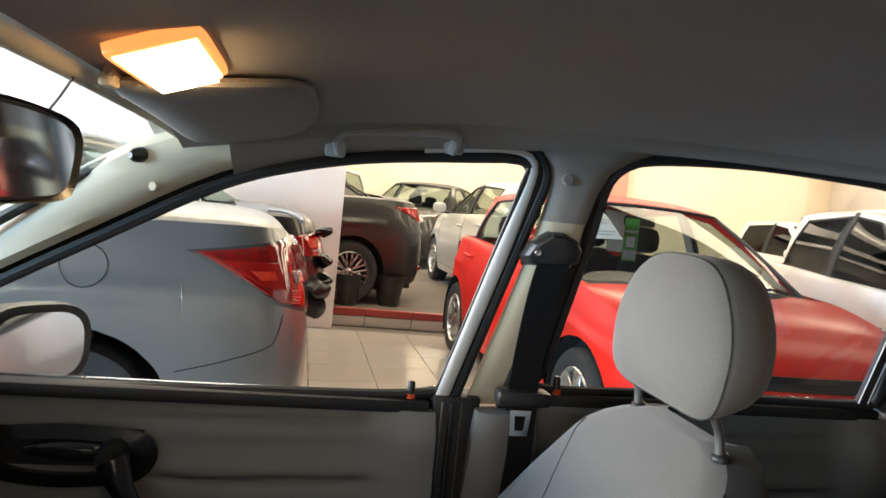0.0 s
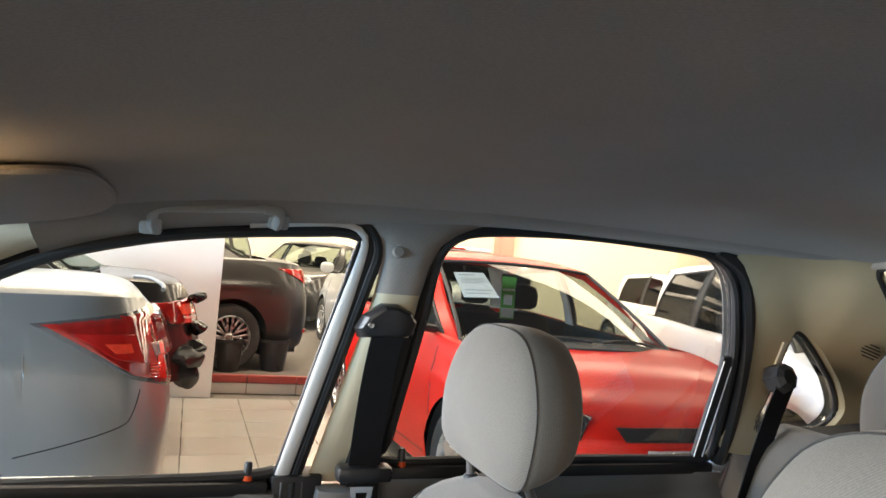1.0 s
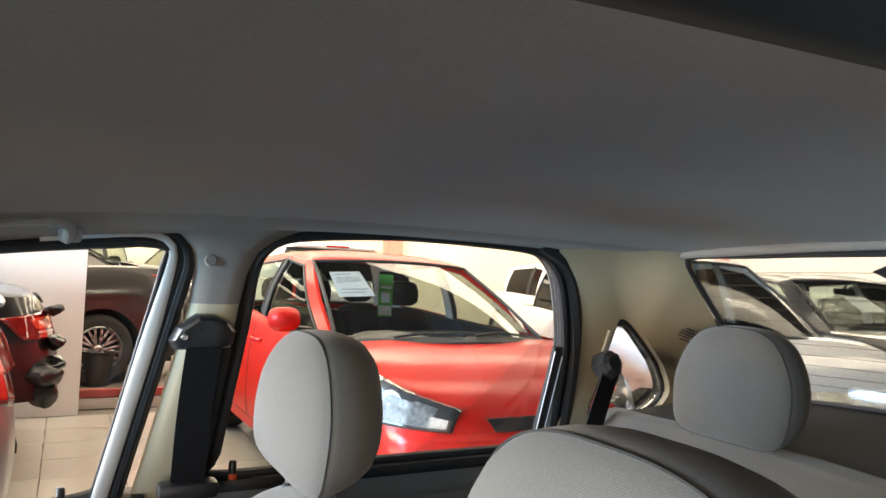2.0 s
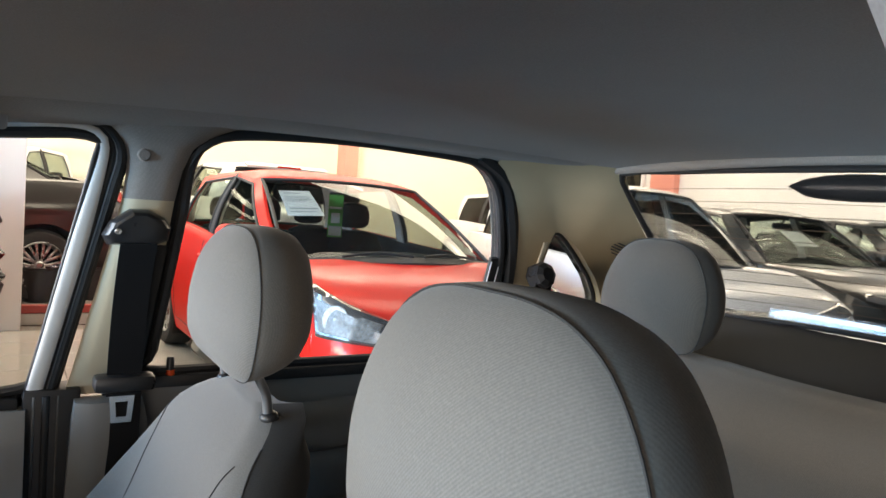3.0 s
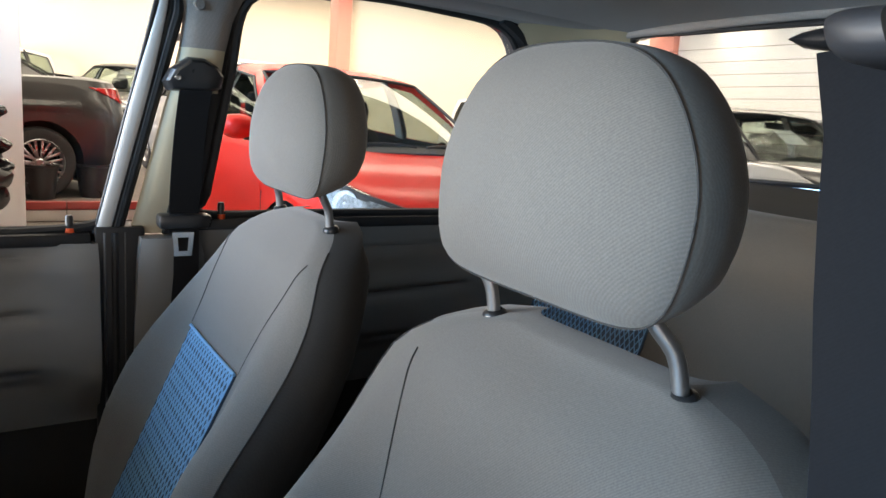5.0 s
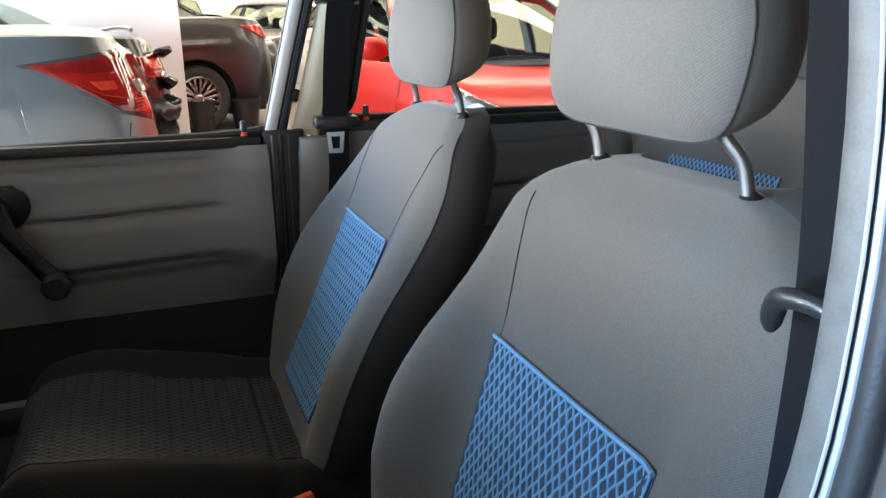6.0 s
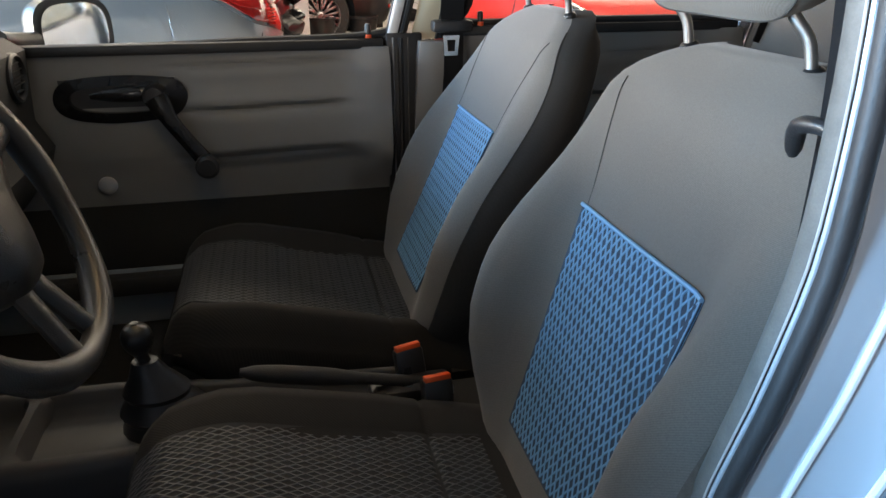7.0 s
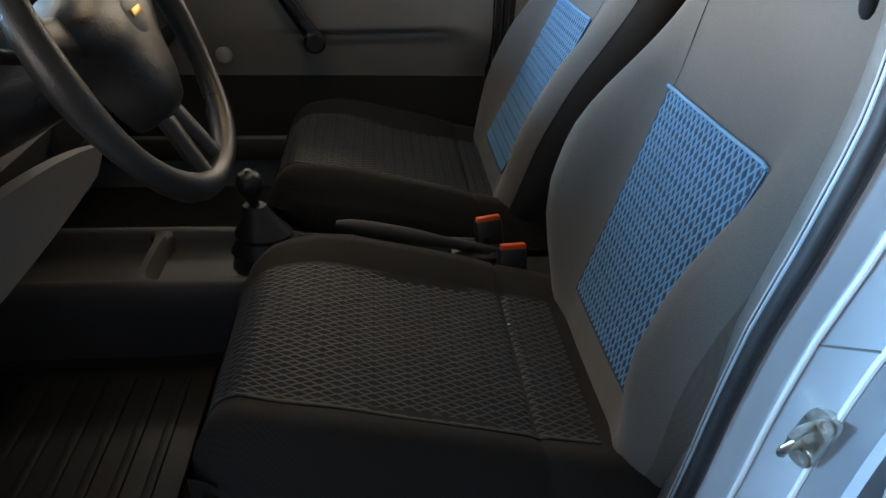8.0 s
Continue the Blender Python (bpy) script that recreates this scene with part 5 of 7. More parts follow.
def headrest_bm(zc, yc, w, h, tilt, back=False, cx=0.0):
    """A pillow: domed face up to the seam, then a gusset that narrows to the back and is cut away below."""
    bm = bmesh.new()
    line = head_line(w, h)
    rings = []
    if not back:
        for f in (0.02, 0.25, 0.45, 0.62, 0.76, 0.86, 0.93, 0.975, 1.0):
            rings.append([(cx + x * f, yc - tilt * z * f + 0.046 * (1 - f**2.3) ** 0.75, zc + z * f) for x, z in line])
    else:
        for f, d in ((1.0, 0.0), (1.010, 0.002), (1.022, 0.011), (1.026, 0.029), (1.005, 0.048), (0.94, 0.065), (0.81, 0.078), (0.5, 0.086), (0.02, 0.088)):
            t = d / 0.088
            rings.append([(cx + x * f, yc - d - tilt * z * f, zc + z * f * (1 - 0.30 * t * smooth01(-z / h, 0.05, 0.45))) for x, z in line])
    loft(bm, rings)
    return bm


def headrest(cx, zc, yc, w, h, tilt, parent, face, flank, label=""):
    hr = part("headrest", headrest_bm(zc, yc, w, h, tilt, False, cx), face, parent, label, 60)
    part("headrest_shell", headrest_bm(zc, yc, w, h, tilt, True, cx), flank, hr, "", 60)
    bm = bmesh.new()
    tube(bm, [(cx + x * 1.008, yc - tilt * z, zc + z * 1.008) for x, z in head_line(w, h)], 0.0009, 6, True)
    part("piping", bm, "seam", hr)
    return hr


def front_seat(cx, label, lean, hx, puff, n0, n1):
    seat = thing("front_seat", label, "car seat", (cx, 0.15, 0.24), "front seats")
    dy = -lean * 0.205 + 0.062  # shift of the top of the backrest
    # backrest as closed rings up its height: bolstered front, rounded sides, flat back
    bm = bmesh.new()
    rings = []
    zs = [0.36, 0.40, 0.44, 0.48, 0.53, 0.58, 0.61, 0.64, 0.67, 0.70, 0.73, 0.77, 0.80, 0.83, 0.855, 0.88, 0.90, 0.918, 0.933, 0.945, 0.954, 0.960, 0.964]
    for z in zs:
        w = back_w(z, lean)
        top = smooth01(z, 0.88, 0.975)
        yb = -0.222 - lean * (z - 0.75) + 0.045 * top * top
        ring = [(w * math.sin(math.pi / 2 * (k / 40 * 2 - 1)), back_y(w * math.sin(math.pi / 2 * (k / 40 * 2 - 1)), z, lean, puff), z) for k in range(41)]
        edge = ring[-1][1]
        for k in range(1, 24):
            a = math.sin(math.pi / 2 * (1 - k / 24 * 2))
            t = max(0.0, (abs(a) - 0.74) / 0.26)
            ring.append((w * a, yb + (edge - yb) * (1 - math.sqrt(max(0, 1 - t * t))), z))
        rings.append(ring)
    loft(bm, rings)
    back = part("backrest", bm, "seat", seat, "grey knit backrest with raised bolsters", 60)
    # sides and back darkened in place of shade, the passenger's more
    back.data.materials.append(M["seat_side" if cx < 0 else "seat_flank_shade"])
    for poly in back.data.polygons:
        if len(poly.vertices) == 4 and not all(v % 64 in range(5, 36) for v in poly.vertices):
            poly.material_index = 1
    for s in (1, -1):
        if cx < 0 and s < 0:
            continue
        bm = bmesh.new()
        line = [(s * back_w(z, lean) * k, back_y(back_w(z, lean) * k, z, lean, puff) + 0.0004, z) for z, k in ((z, 0.924) for z in zs[2:-4])]
        tube(bm, spline(line, 50), 0.0009, 6)
        part("piping", bm, "seam", back)
        bm = bmesh.new()
        line = [(s * (0.134 + 0.030 * smooth01(z, 0.755, 0.93)), back_y(0.134 + 0.030 * smooth01(z, 0.755, 0.93), z, lean, puff) + 0.0006, z) for z in (0.757 + 0.01 * k for k in range(17))]
        tube(bm, line, 0.0008, 6)
        part("stitching", bm, "seam", back)
    f_back = lambda x, t: (x * (1 - 0.10 * (t / 0.30)), back_y(x * (1 - 0.10 * (t / 0.30)), 0.755 - t, lean, puff) + 0.0030, 0.755 - t)
    bm = bmesh.new()
    patch_on(bm, f_back, n0, n1, 0.0, 0.32, 0.001)
    part("insert_backing", bm, "mesh_back", back, "navy backing of the insert")
    bm = bmesh.new()
    net(bm, lambda x, t: f_back(x + (n0 + n1) / 2, t), n1 - n0 - 0.006, 0.316, 0.0131, 0.0105, 0.0026, 0.0022)
    tagged(part("net", bm, "mesh_blue", back, "bright blue diamond net"), kind="stuff")
    bm = bmesh.new()
    tube(bm, [Vector(f_back((n0 + n1) / 2 + (n1 - n0) / 2 * k / 8, -0.001)) + Vector((0, 0.002, 0)) for k in range(-8, 9)], 0.0028, 6)
    part("binding", bm, "mesh_blue", back)
    # cushion
    bm = bmesh.new()
    rings = []
    for y in (-0.10, -0.06, 0.0, 0.06, 0.100, 0.106, 0.112, 0.16, 0.22, 0.28, 0.34, 0.39, 0.43, 0.46, 0.48, 0.495, 0.505, 0.512, 0.515):
        groove = 0.006 * math.exp(-((y - 0.106) / 0.006) ** 2)
        k = 1 - 0.20 * smooth01(y, 0.34, 0.515) ** 2
        low = 0.30 + 0.08 * smooth01(y, 0.30, 0.515)
        ring = [(0.255 * k * math.sin(math.pi / 2 * (i / 18 * 2 - 1)), y, cushion_z(0.255 * math.sin(math.pi / 2 * (i / 18 * 2 - 1)), y) - groove) for i in range(19)]
        ring += [(0.258 * k, y, low + 0.03), (0.245 * k, y, low), (-0.245 * k, y, low), (-0.258 * k, y, low + 0.03)]
        rings.append(ring)
    loft(bm, rings)
    cushion = part("cushion", bm, "seat_dark", seat, "charcoal knit seat cushion", 70)
    f_c = lambda x, t: (x * (1 - 0.20 * smooth01(0.025 + t, 0.34, 0.515) ** 2), 0.025 + t, cushion_z(x, 0.025 + t) + 0.0010 - 0.006 * math.exp(-((0.025 + t - 0.106) / 0.006) ** 2))
    bm = bmesh.new()
    patch_on(bm, f_c, -0.165, 0.160, 0.0, 0.482, 0.0008, 20, 44, 0.003)
    part("insert_backing", bm, "mesh_dark", cushion)
    bm = bmesh.new()
    net(bm, f_c, 0.322, 0.476, 0.0124, 0.0108, 0.0028, 0.0022)
    tagged(part("net", bm, "mesh_grey", cushion, "grey diamond net"), kind="stuff")
    bm = bmesh.new()
    box(bm, (-0.24, -0.12, 0.27), (0.24, 0.44, 0.36), 0.03)
    part("seat_base", bm, "plastic", seat)
    for s in (1, -1):
        bm = bmesh.new()
        box(bm, (s * 0.20, -0.12, 0.228), (s * 0.235, 0.42, 0.28), 0.004)
        part("runner", bm, "rubber", seat)
    # headrest on two posts
    headrest(hx, 1.099, -0.188 + dy, 0.282, 0.195, 0.06, seat, "seat", "seat_gusset", "grey knit headrest")
    for s in (1, -1):
        bm = bmesh.new()
        tube(bm, spline([(hx + s * 0.104, -0.196 + dy, 1.040), (hx * 0.9 + s * 0.105, -0.202 + dy, 1.010), (hx * 0.5 + s * 0.107, -0.214 + dy, 0.985), (hx * 0.3 + s * 0.108, -0.220 + dy, 0.94)], 14), 0.0062, 12)
        post = part("post", bm, "satin", seat, "satin steel headrest post")
        bm = bmesh.new()
        lathe(bm, [(0.0072, 0.005), (0.0095, 0.004), (0.0120, 0.001), (0.0125, -0.004), (0.009, -0.012)], 16, Matrix.Translation((hx * 0.35 + s * 0.108, -0.219 + dy, 0.958)) @ Euler((1.35, 0, 0)).to_matrix().to_4x4())
        part("collar", bm, "plastic", post)
    for c in seat.children:
        c.matrix_parent_inverse = Matrix.Translation((0, -0.15, -0.24))
    return seat


front_seat(-0.343, "grey driver seat with blue net insert and headrest", 0.30, 0.030, 0.090, -0.150, 0.140)
front_seat(0.343, "grey passenger seat with blue net insert and headrest", 0.46, -0.010, 0.055, -0.131, 0.119)


# ---- rear bench ----
bench = thing("rear_bench", "grey rear bench with blue net panel and headrests", "car seat", (0, -0.9, 0.24))


def bench_y(x, z):
    return -0.890 - 0.36 * (z - 0.70) + 0.02 * smooth01(abs(abs(x) - 0.30), 0.12, 0.28)


bm = bmesh.new()
rings = []
for z in (0.42, 0.5, 0.6, 0.7, 0.8, 0.85, 0.92, 0.96, 0.985, 0.997, 1.001):
    top = smooth01(z, 0.92, 1.001)
    rings.append([(0.62 * (k / 24 * 2 - 1), bench_y(0.62 * (k / 24 * 2 - 1), z) - 0.03 * top**2, z) for k in range(25)])
rings += [[(x, y - 0.03, z + 0.004) for x, y, z in rings[-1]], [(x, y - 0.075, z - 0.004) for x, y, z in rings[-1]], [(x, y - 0.085, 0.95) for x, y, z in rings[-1]]]
loft(bm, rings, False, False)
part("backrest", bm, "seat_side", bench, "grey knit bench backrest", 60)
bm = bmesh.new()
sheet(bm, lambda u, v: ((u * 2 - 1) * 0.62, -0.92 + 0.52 * v, 0.44 + 0.02 * math.sin(math.pi * v) - 0.05 * smooth01(v, 0.88, 1.0)), 12, 12, 0.14, (0, 0, -1))
part("cushion", bm, "seat_dark", bench, "charcoal knit bench cushion")
for cx in (0.33,):
    bm = bmesh.new()
    f_b = lambda x, t, cx=cx: (cx + x, bench_y(cx + x, 0.812 - t) + 0.002, 0.812 - t)
    patch_on(bm, f_b, -0.165, 0.165, 0.0, 0.30, 0.001)
    part("insert_backing", bm, "mesh_back", bench)
    bm = bmesh.new()
    net(bm, f_b, 0.32, 0.296, 0.0131, 0.0115, 0.0022, 0.0022)
    tagged(part("net", bm, "mesh_blue", bench, "bright blue diamond net"), kind="stuff")
for cx in (0.295, -0.295):
    headrest(cx, 1.108, -1.015, 0.255, 0.205, 0.10, bench, "seat_side", "seat_side")
here(bench)


# ---- dashboard, wheel, console ----
dash = thing("dashboard", "black moulded dashboard with round vents", "dashboard", (0, 0.95, 0.55))
bm = bmesh.new()
rings = []
for k in range(29):
    x = -0.69 + 1.38 * k / 28
    hood = 0.075 * math.exp(-((x + 0.32) / 0.16) ** 4)
    prof = [(1.16, 0.885), (1.02, 0.900), (0.90, 0.905 + hood * 0.9), (0.825, 0.895 + hood), (0.790, 0.870 + hood), (0.795, 0.80), (0.800, 0.72), (0.770, 0.66), (0.790, 0.60), (0.86, 0.52), (0.98, 0.48), (1.16, 0.48)]
    rings.append([(x, y, z) for y, z in prof])
loft(bm, rings)
part("body", bm, "plastic_soft", dash)
for x in (-0.60, 0.60, -0.06, 0.08):
    bm = bmesh.new()
    m = Matrix.Translation((x, 0.795, 0.825))
    lathe(bm, [(0.050, 0.02), (0.050, -0.008), (0.044, -0.012), (0.040, -0.006), (0.038, 0.01)], 24, m)
    vent = part("vent", bm, "plastic", dash)
    bm = bmesh.new()
    for j in range(5):
        w = math.sqrt(0.038**2 - (0.014 * (j - 2)) ** 2) * 2
        obox(bm, m @ Matrix.Translation((0, -0.002, 0.014 * (j - 2))), (w, 0.012, 0.002))
    part("slats", bm, "plastic", vent)
# grey knee panel under the wheel, instrument face
bm = bmesh.new()
sheet(bm, lambda u, v: (-0.66 + 0.57 * u, 0.705 - 0.01 * math.sin(math.pi * u) + 0.02 * (1 - v), 0.578 + 0.125 * v * (1 - 0.60 * u**2.5)), 12, 8, 0.02, (0, 1, 0))
part("knee_panel", bm, "trim_grey", dash, "grey knee panel below the steering column")
bm = bmesh.new()
sheet(bm, lambda u, v: (-0.32 + 0.26 * (u - 0.5), 0.800 + 0.03 * v, 0.845 + 0.10 * v), 6, 4, 0.01, (0, 1, 0))
part("instrument_face", bm, "plastic", dash)
bm = bmesh.new()
box(bm, (-0.10, 0.768, 0.60), (0.12, 0.80, 0.76), 0.01)
part("centre_panel", bm, "plastic", dash)
here(dash)

wheel = thing("steering_wheel", "worn black steering wheel with a padded hub and gold badge", "steering wheel", (-0.312, 0.80, 0.75))
wc = Vector((-0.312, 0.570, 0.848))
wm = Matrix.Translation(wc) @ Euler((radians(-25.5), 0, 0)).to_matrix().to_4x4()  # local x across, z up the wheel, y along the column
bm = bmesh.new()
tube(bm, [wm @ Vector((0.187 * math.cos(w), 0, 0.187 * math.sin(w))) for w in (2 * math.pi * k / 64 for k in range(64))], [0.0155 + 0.0015 * math.cos(6 * 2 * math.pi * k / 64) for k in range(64)], 12, True, up=wm.to_3x3() @ Vector((0, 1, 0)))
part("rim", bm, "hub_vinyl", wheel, "scuffed black wheel rim")
bm = bmesh.new()
hub = spline([(-0.115, 0, 0.040), (-0.05, 0, 0.062), (0.05, 0, 0.062), (0.115, 0, 0.040), (0.112, 0, 0.012), (0.070, 0, -0.030), (0.050, 0, -0.075), (0.030, 0, -0.100), (0.0, 0, -0.104), (-0.030, 0, -0.100), (-0.050, 0, -0.075), (-0.070, 0, -0.030), (-0.112, 0, 0.012)], 78, True)
loft(bm, [[wm @ Vector((p.x * f, d, p.z * f)) for p in hub] for f, d in ((1.0, 0.040), (1.0, 0.012), (0.97, 0.002), (0.88, -0.009), (0.70, -0.017), (0.45, -0.021), (0.05, -0.022))])
pad = part("hub_pad", bm, "hub_vinyl", wheel, "padded black wheel hub")
bm = bmesh.new()
lathe(bm, [(0, -0.004), (0.022, -0.003), (0.026, 0.0), (0.027, 0.004)], 24, wm @ Matrix.Translation((0.0, -0.020, 0.012)))
badge = part("badge", bm, "trim_grey", pad, "grey round badge with a gold mark")
bm = bmesh.new()
obox(bm, wm @ Matrix.Translation((0.0, -0.0245, 0.012)), (0.030, 0.003, 0.009), 0.001)
part("mark", bm, "gold", badge)
for ang, wd in ((12, 0.044), (168, 0.044), (260, 0.030), (280, 0.030)):
    a = radians(ang)
    bm = bmesh.new()
    rings = []
    for t in (0.0, 0.2, 0.45, 0.7, 0.9, 1.0):
        r = 0.055 + (0.185 - 0.055) * t
        wv = wd * (1.2 - 0.55 * t + 0.25 * t**4)
        c = Vector((r * math.cos(a), 0.016 - 0.014 * t, r * math.sin(a)))
        n = Vector((-math.sin(a), 0, math.cos(a)))
        rings.append([wm @ (c + n * wv / 2 * math.cos(w) + Vector((0, 0.010 * math.sin(w), 0))) for w in (2 * math.pi * i / 12 for i in range(12))])
    loft(bm, rings)
    part("spoke", bm, "hub_vinyl", wheel)
bm = bmesh.new()
tube(bm, [wm @ Vector((0, 0.03, 0)), wm @ Vector((0, 0.12, 0)), wm @ Vector((0, 0.27, 0.0))], [0.050, 0.055, 0.065], 16)
column = part("column_shroud", bm, "plastic", wheel)
for s, l in ((1, 0.17), (-1, 0.17)):
    bm = bmesh.new()
    tube(bm, [wm @ Vector(p) for p in ((s * 0.05, 0.085, 0.02), (s * 0.11, 0.075, 0.035), (s * l, 0.055, 0.05))], [0.007, 0.008, 0.010], 10)
    stalk = part("stalk", bm, "plastic", column)
    if s == 1:
        bm = bmesh.new()
        bmesh.ops.create_uvsphere(bm, u_segments=12, v_segments=8, radius=0.0085, matrix=Matrix.Translation(wm @ Vector((s * l, 0.055, 0.05))))
        part("stalk_tip", bm, "chrome", stalk)
here(wheel)

console = thing("centre_console", "dark grey centre console with an open tray", "console", (-0.02, 0.62, 0.25))
bm = bmesh.new()
rings = []
for y, w, z in ((1.06, 0.108, 0.392), (1.00, 0.110, 0.392), (0.80, 0.110, 0.392), (0.66, 0.110, 0.392), (0.58, 0.108, 0.392), (0.50, 0.100, 0.390), (0.40, 0.085, 0.385), (0.10, 0.075, 0.375)):
    rings.append([(-0.01 + x * w, y, zz) for x, zz in ((-1.06, 0.24), (-1.04, z - 0.06), (-1.01, z - 0.022), (-0.97, z - 0.007), (-0.91, z), (-0.80, z + 0.001), (-0.75, z - 0.004), (-0.71, z - 0.018), (-0.64, z - 0.034), (-0.54, z - 0.040),
                                                   (0.54, z - 0.040), (0.64, z - 0.034), (0.71, z - 0.018), (0.75, z - 0.004), (0.80, z + 0.001), (0.91, z), (0.97, z - 0.007), (1.01, z - 0.022), (1.04, z - 0.06), (1.06, 0.24))])
loft(bm, rings)
part("body", bm, "console_grey", console, "", 60)
for y, half in ((0.70, 0.013), (1.02, 0.03)):
    # low rounded wall across the tray, flared where it meets the rims
    bm = bmesh.new()
    loft(bm, [[(-0.01 + x, y - e, 0.348), (-0.01 + x, y - e * 0.75, 0.380), (-0.01 + x, y - e * 0.45, 0.3915), (-0.01 + x, y + e * 0.45, 0.3915), (-0.01 + x, y + e * 0.75, 0.380), (-0.01 + x, y + e, 0.348)] for x, e in ((-0.086, half + 0.026), (-0.078, half + 0.014), (-0.062, half + 0.004), (-0.04, half), (0.04, half), (0.062, half + 0.004), (0.078, half + 0.014), (0.086, half + 0.026))])
    part("divider", bm, "console_grey", console, "", 60)
here(console)

gear = thing("gear_lever", "black gear lever with a leather boot", "gear lever", (-0.02, 0.49, 0.38))
bm = bmesh.new()
rings = []
for h, r in ((0.375, 0.060), (0.395, 0.052), (0.405, 0.055), (0.43, 0.040), (0.438, 0.042), (0.465, 0.026), (0.49, 0.016)):
    rings.append([(-0.02 + r * math.cos(w), 0.485 + 0.02 * (h - 0.375) / 0.1 + r * 1.2 * math.sin(w), h) for w in (2 * math.pi * i / 20 for i in range(20))])
loft(bm, rings)
part("boot", bm, "plastic", gear)
bm = bmesh.new()
tube(bm, spline([(-0.02, 0.505, 0.48), (-0.020, 0.51, 0.50), (-0.021, 0.512, 0.52), (-0.021, 0.513, 0.548), (-0.021, 0.513, 0.556)], 12), [0.009, 0.009, 0.009, 0.010, 0.014, 0.019, 0.022, 0.023, 0.023, 0.021, 0.016, 0.006], 14)
part("knob", bm, "plastic", gear)
here(gear)

brake_lever = thing("handbrake", "black handbrake lever between the seats", "handbrake", (-0.02, 0.2, 0.38))
bm = bmesh.new()
tube(bm, spline([(-0.03, 0.06, 0.39), (-0.035, 0.16, 0.415), (-0.042, 0.26, 0.440), (-0.048, 0.35, 0.462), (-0.048, 0.37, 0.466)], 16), [0.010] * 7 + [0.012, 0.014, 0.015, 0.015, 0.015, 0.015, 0.014, 0.012, 0.006], 12)
part("grip", bm, "plastic_soft", brake_lever)
bm = bmesh.new()
box(bm, (-0.06, 0.03, 0.37), (0.0, 0.17, 0.40), 0.01)
part("base", bm, "plastic", brake_lever)
here(brake_lever)

for (bx, by, bz), tilt in (((0.012, 0.099, 0.443), 0.25), ((-0.090, 0.070, 0.442), -0.1)):
    bk = thing("belt_buckle", "black belt buckle with an orange release button", "belt buckle", (bx, by - 0.02, 0.33), "belt buckles")
    m = Matrix.Translation((bx, by, bz)) @ Euler((radians(14), tilt * 0.3, radians(100))).to_matrix().to_4x4()
    bm = bmesh.new()
    obox(bm, m @ Matrix.Translation((0, 0, -0.042)), (0.050, 0.026, 0.078), 0.006)
    part("case", bm, "plastic", bk)
    bm = bmesh.new()
    obox(bm, m @ Matrix.Translation((0, 0.004, -0.001)), (0.044, 0.014, 0.010), 0.002)
    part("button", bm, "orange", bk)
    bm = bmesh.new()
    tube(bm, [m @ Vector((0, 0, -0.08)), Vector((bx, by - 0.03, bz - 0.16))], 0.012, 8)
    part("stem", bm, "plastic", bk)
    here(bk)

mat_ = thing("floor_mat", "black ribbed rubber floor mat", "floor mat", (-0.36, 0.80, 0.235))
bm = bmesh.new()
box(bm, (-0.60, 0.58, 0.232), (-0.13, 1.02, 0.240), 0.003)
part("base", bm, "rubber", mat_)
for k in range(9):
    bm = bmesh.new()
    box(bm, (-0.56, 0.615 + 0.045 * k, 0.238), (-0.17, 0.630 + 0.045 * k, 0.246), 0.002)
    part("rib", bm, "rubber", mat_)
here(mat_)
for px, w in ((-0.24, 0.055), (-0.36, 0.07), (-0.47, 0.07)):
    pd = thing("pedal", "black rubber-faced metal pedal", "pedal", (px, 1.02, 0.40), "foot pedals")
    bm = bmesh.new()
    obox(bm, Matrix.Translation((px, 1.0, 0.36)) @ Euler((radians(-35), 0, 0)).to_matrix().to_4x4(), (w, 0.012, 0.06), 0.004)
    part("pad", bm, "rubber", pd)
    bm = bmesh.new()
    tube(bm, [(px, 1.01, 0.37), (px, 1.10, 0.45), (px, 1.14, 0.60)], 0.008, 8)
    part("arm", bm, "rubber", pd)
    here(pd)


# ---- other cars ----
from mathutils.bvhtree import BVHTree


def wheel_bms(r, w, spokes, alloy=True):
    """Tyre and rim about the local x axis, outer side at +x."""
    turn = Euler((0, 0, -math.pi / 2)).to_matrix().to_4x4()
    t = bmesh.new()
    lathe(t, [(r * 0.66, -w * 0.42), (r * 0.80, -w * 0.5), (r * 0.93, -w * 0.48), (r * 0.99, -w * 0.36), (r, -w * 0.2), (r, w * 0.2), (r * 0.99, w * 0.36), (r * 0.93, w * 0.48), (r * 0.80, w * 0.5), (r * 0.66, w * 0.42)], 36, turn)
    m = bmesh.new()
    ri = r * 0.67
    lathe(m, [(ri, w * 0.44), (ri * 0.97, w * 0.47), (ri * 0.92, w * 0.40), (ri * 0.90, -w * 0.2), (ri * 0.88, -w * 0.3), (0, -w * 0.3)], 36, turn)
    lathe(m, [(0, w * 0.42), (ri * 0.14, w * 0.42), (ri * 0.19, w * 0.38), (ri * 0.20, w * 0.10)], 20, turn)
    for k in range(spokes):
        for d in ((-0.055, 0.055) if alloy else (0.0,)):
            a = 2 * math.pi * k / spokes
            p = Matrix.Rotation(a, 4, "X") @ Matrix.Translation((w * 0.34, d * ri * 2, ri * 0.55)) @ Matrix.Rotation(-d * 1.6, 4, "X")
            obox(m, p, (w * 0.10, ri * (0.095 if alloy else 0.42), ri * 0.80), ri * 0.02, 1)
    return t, m


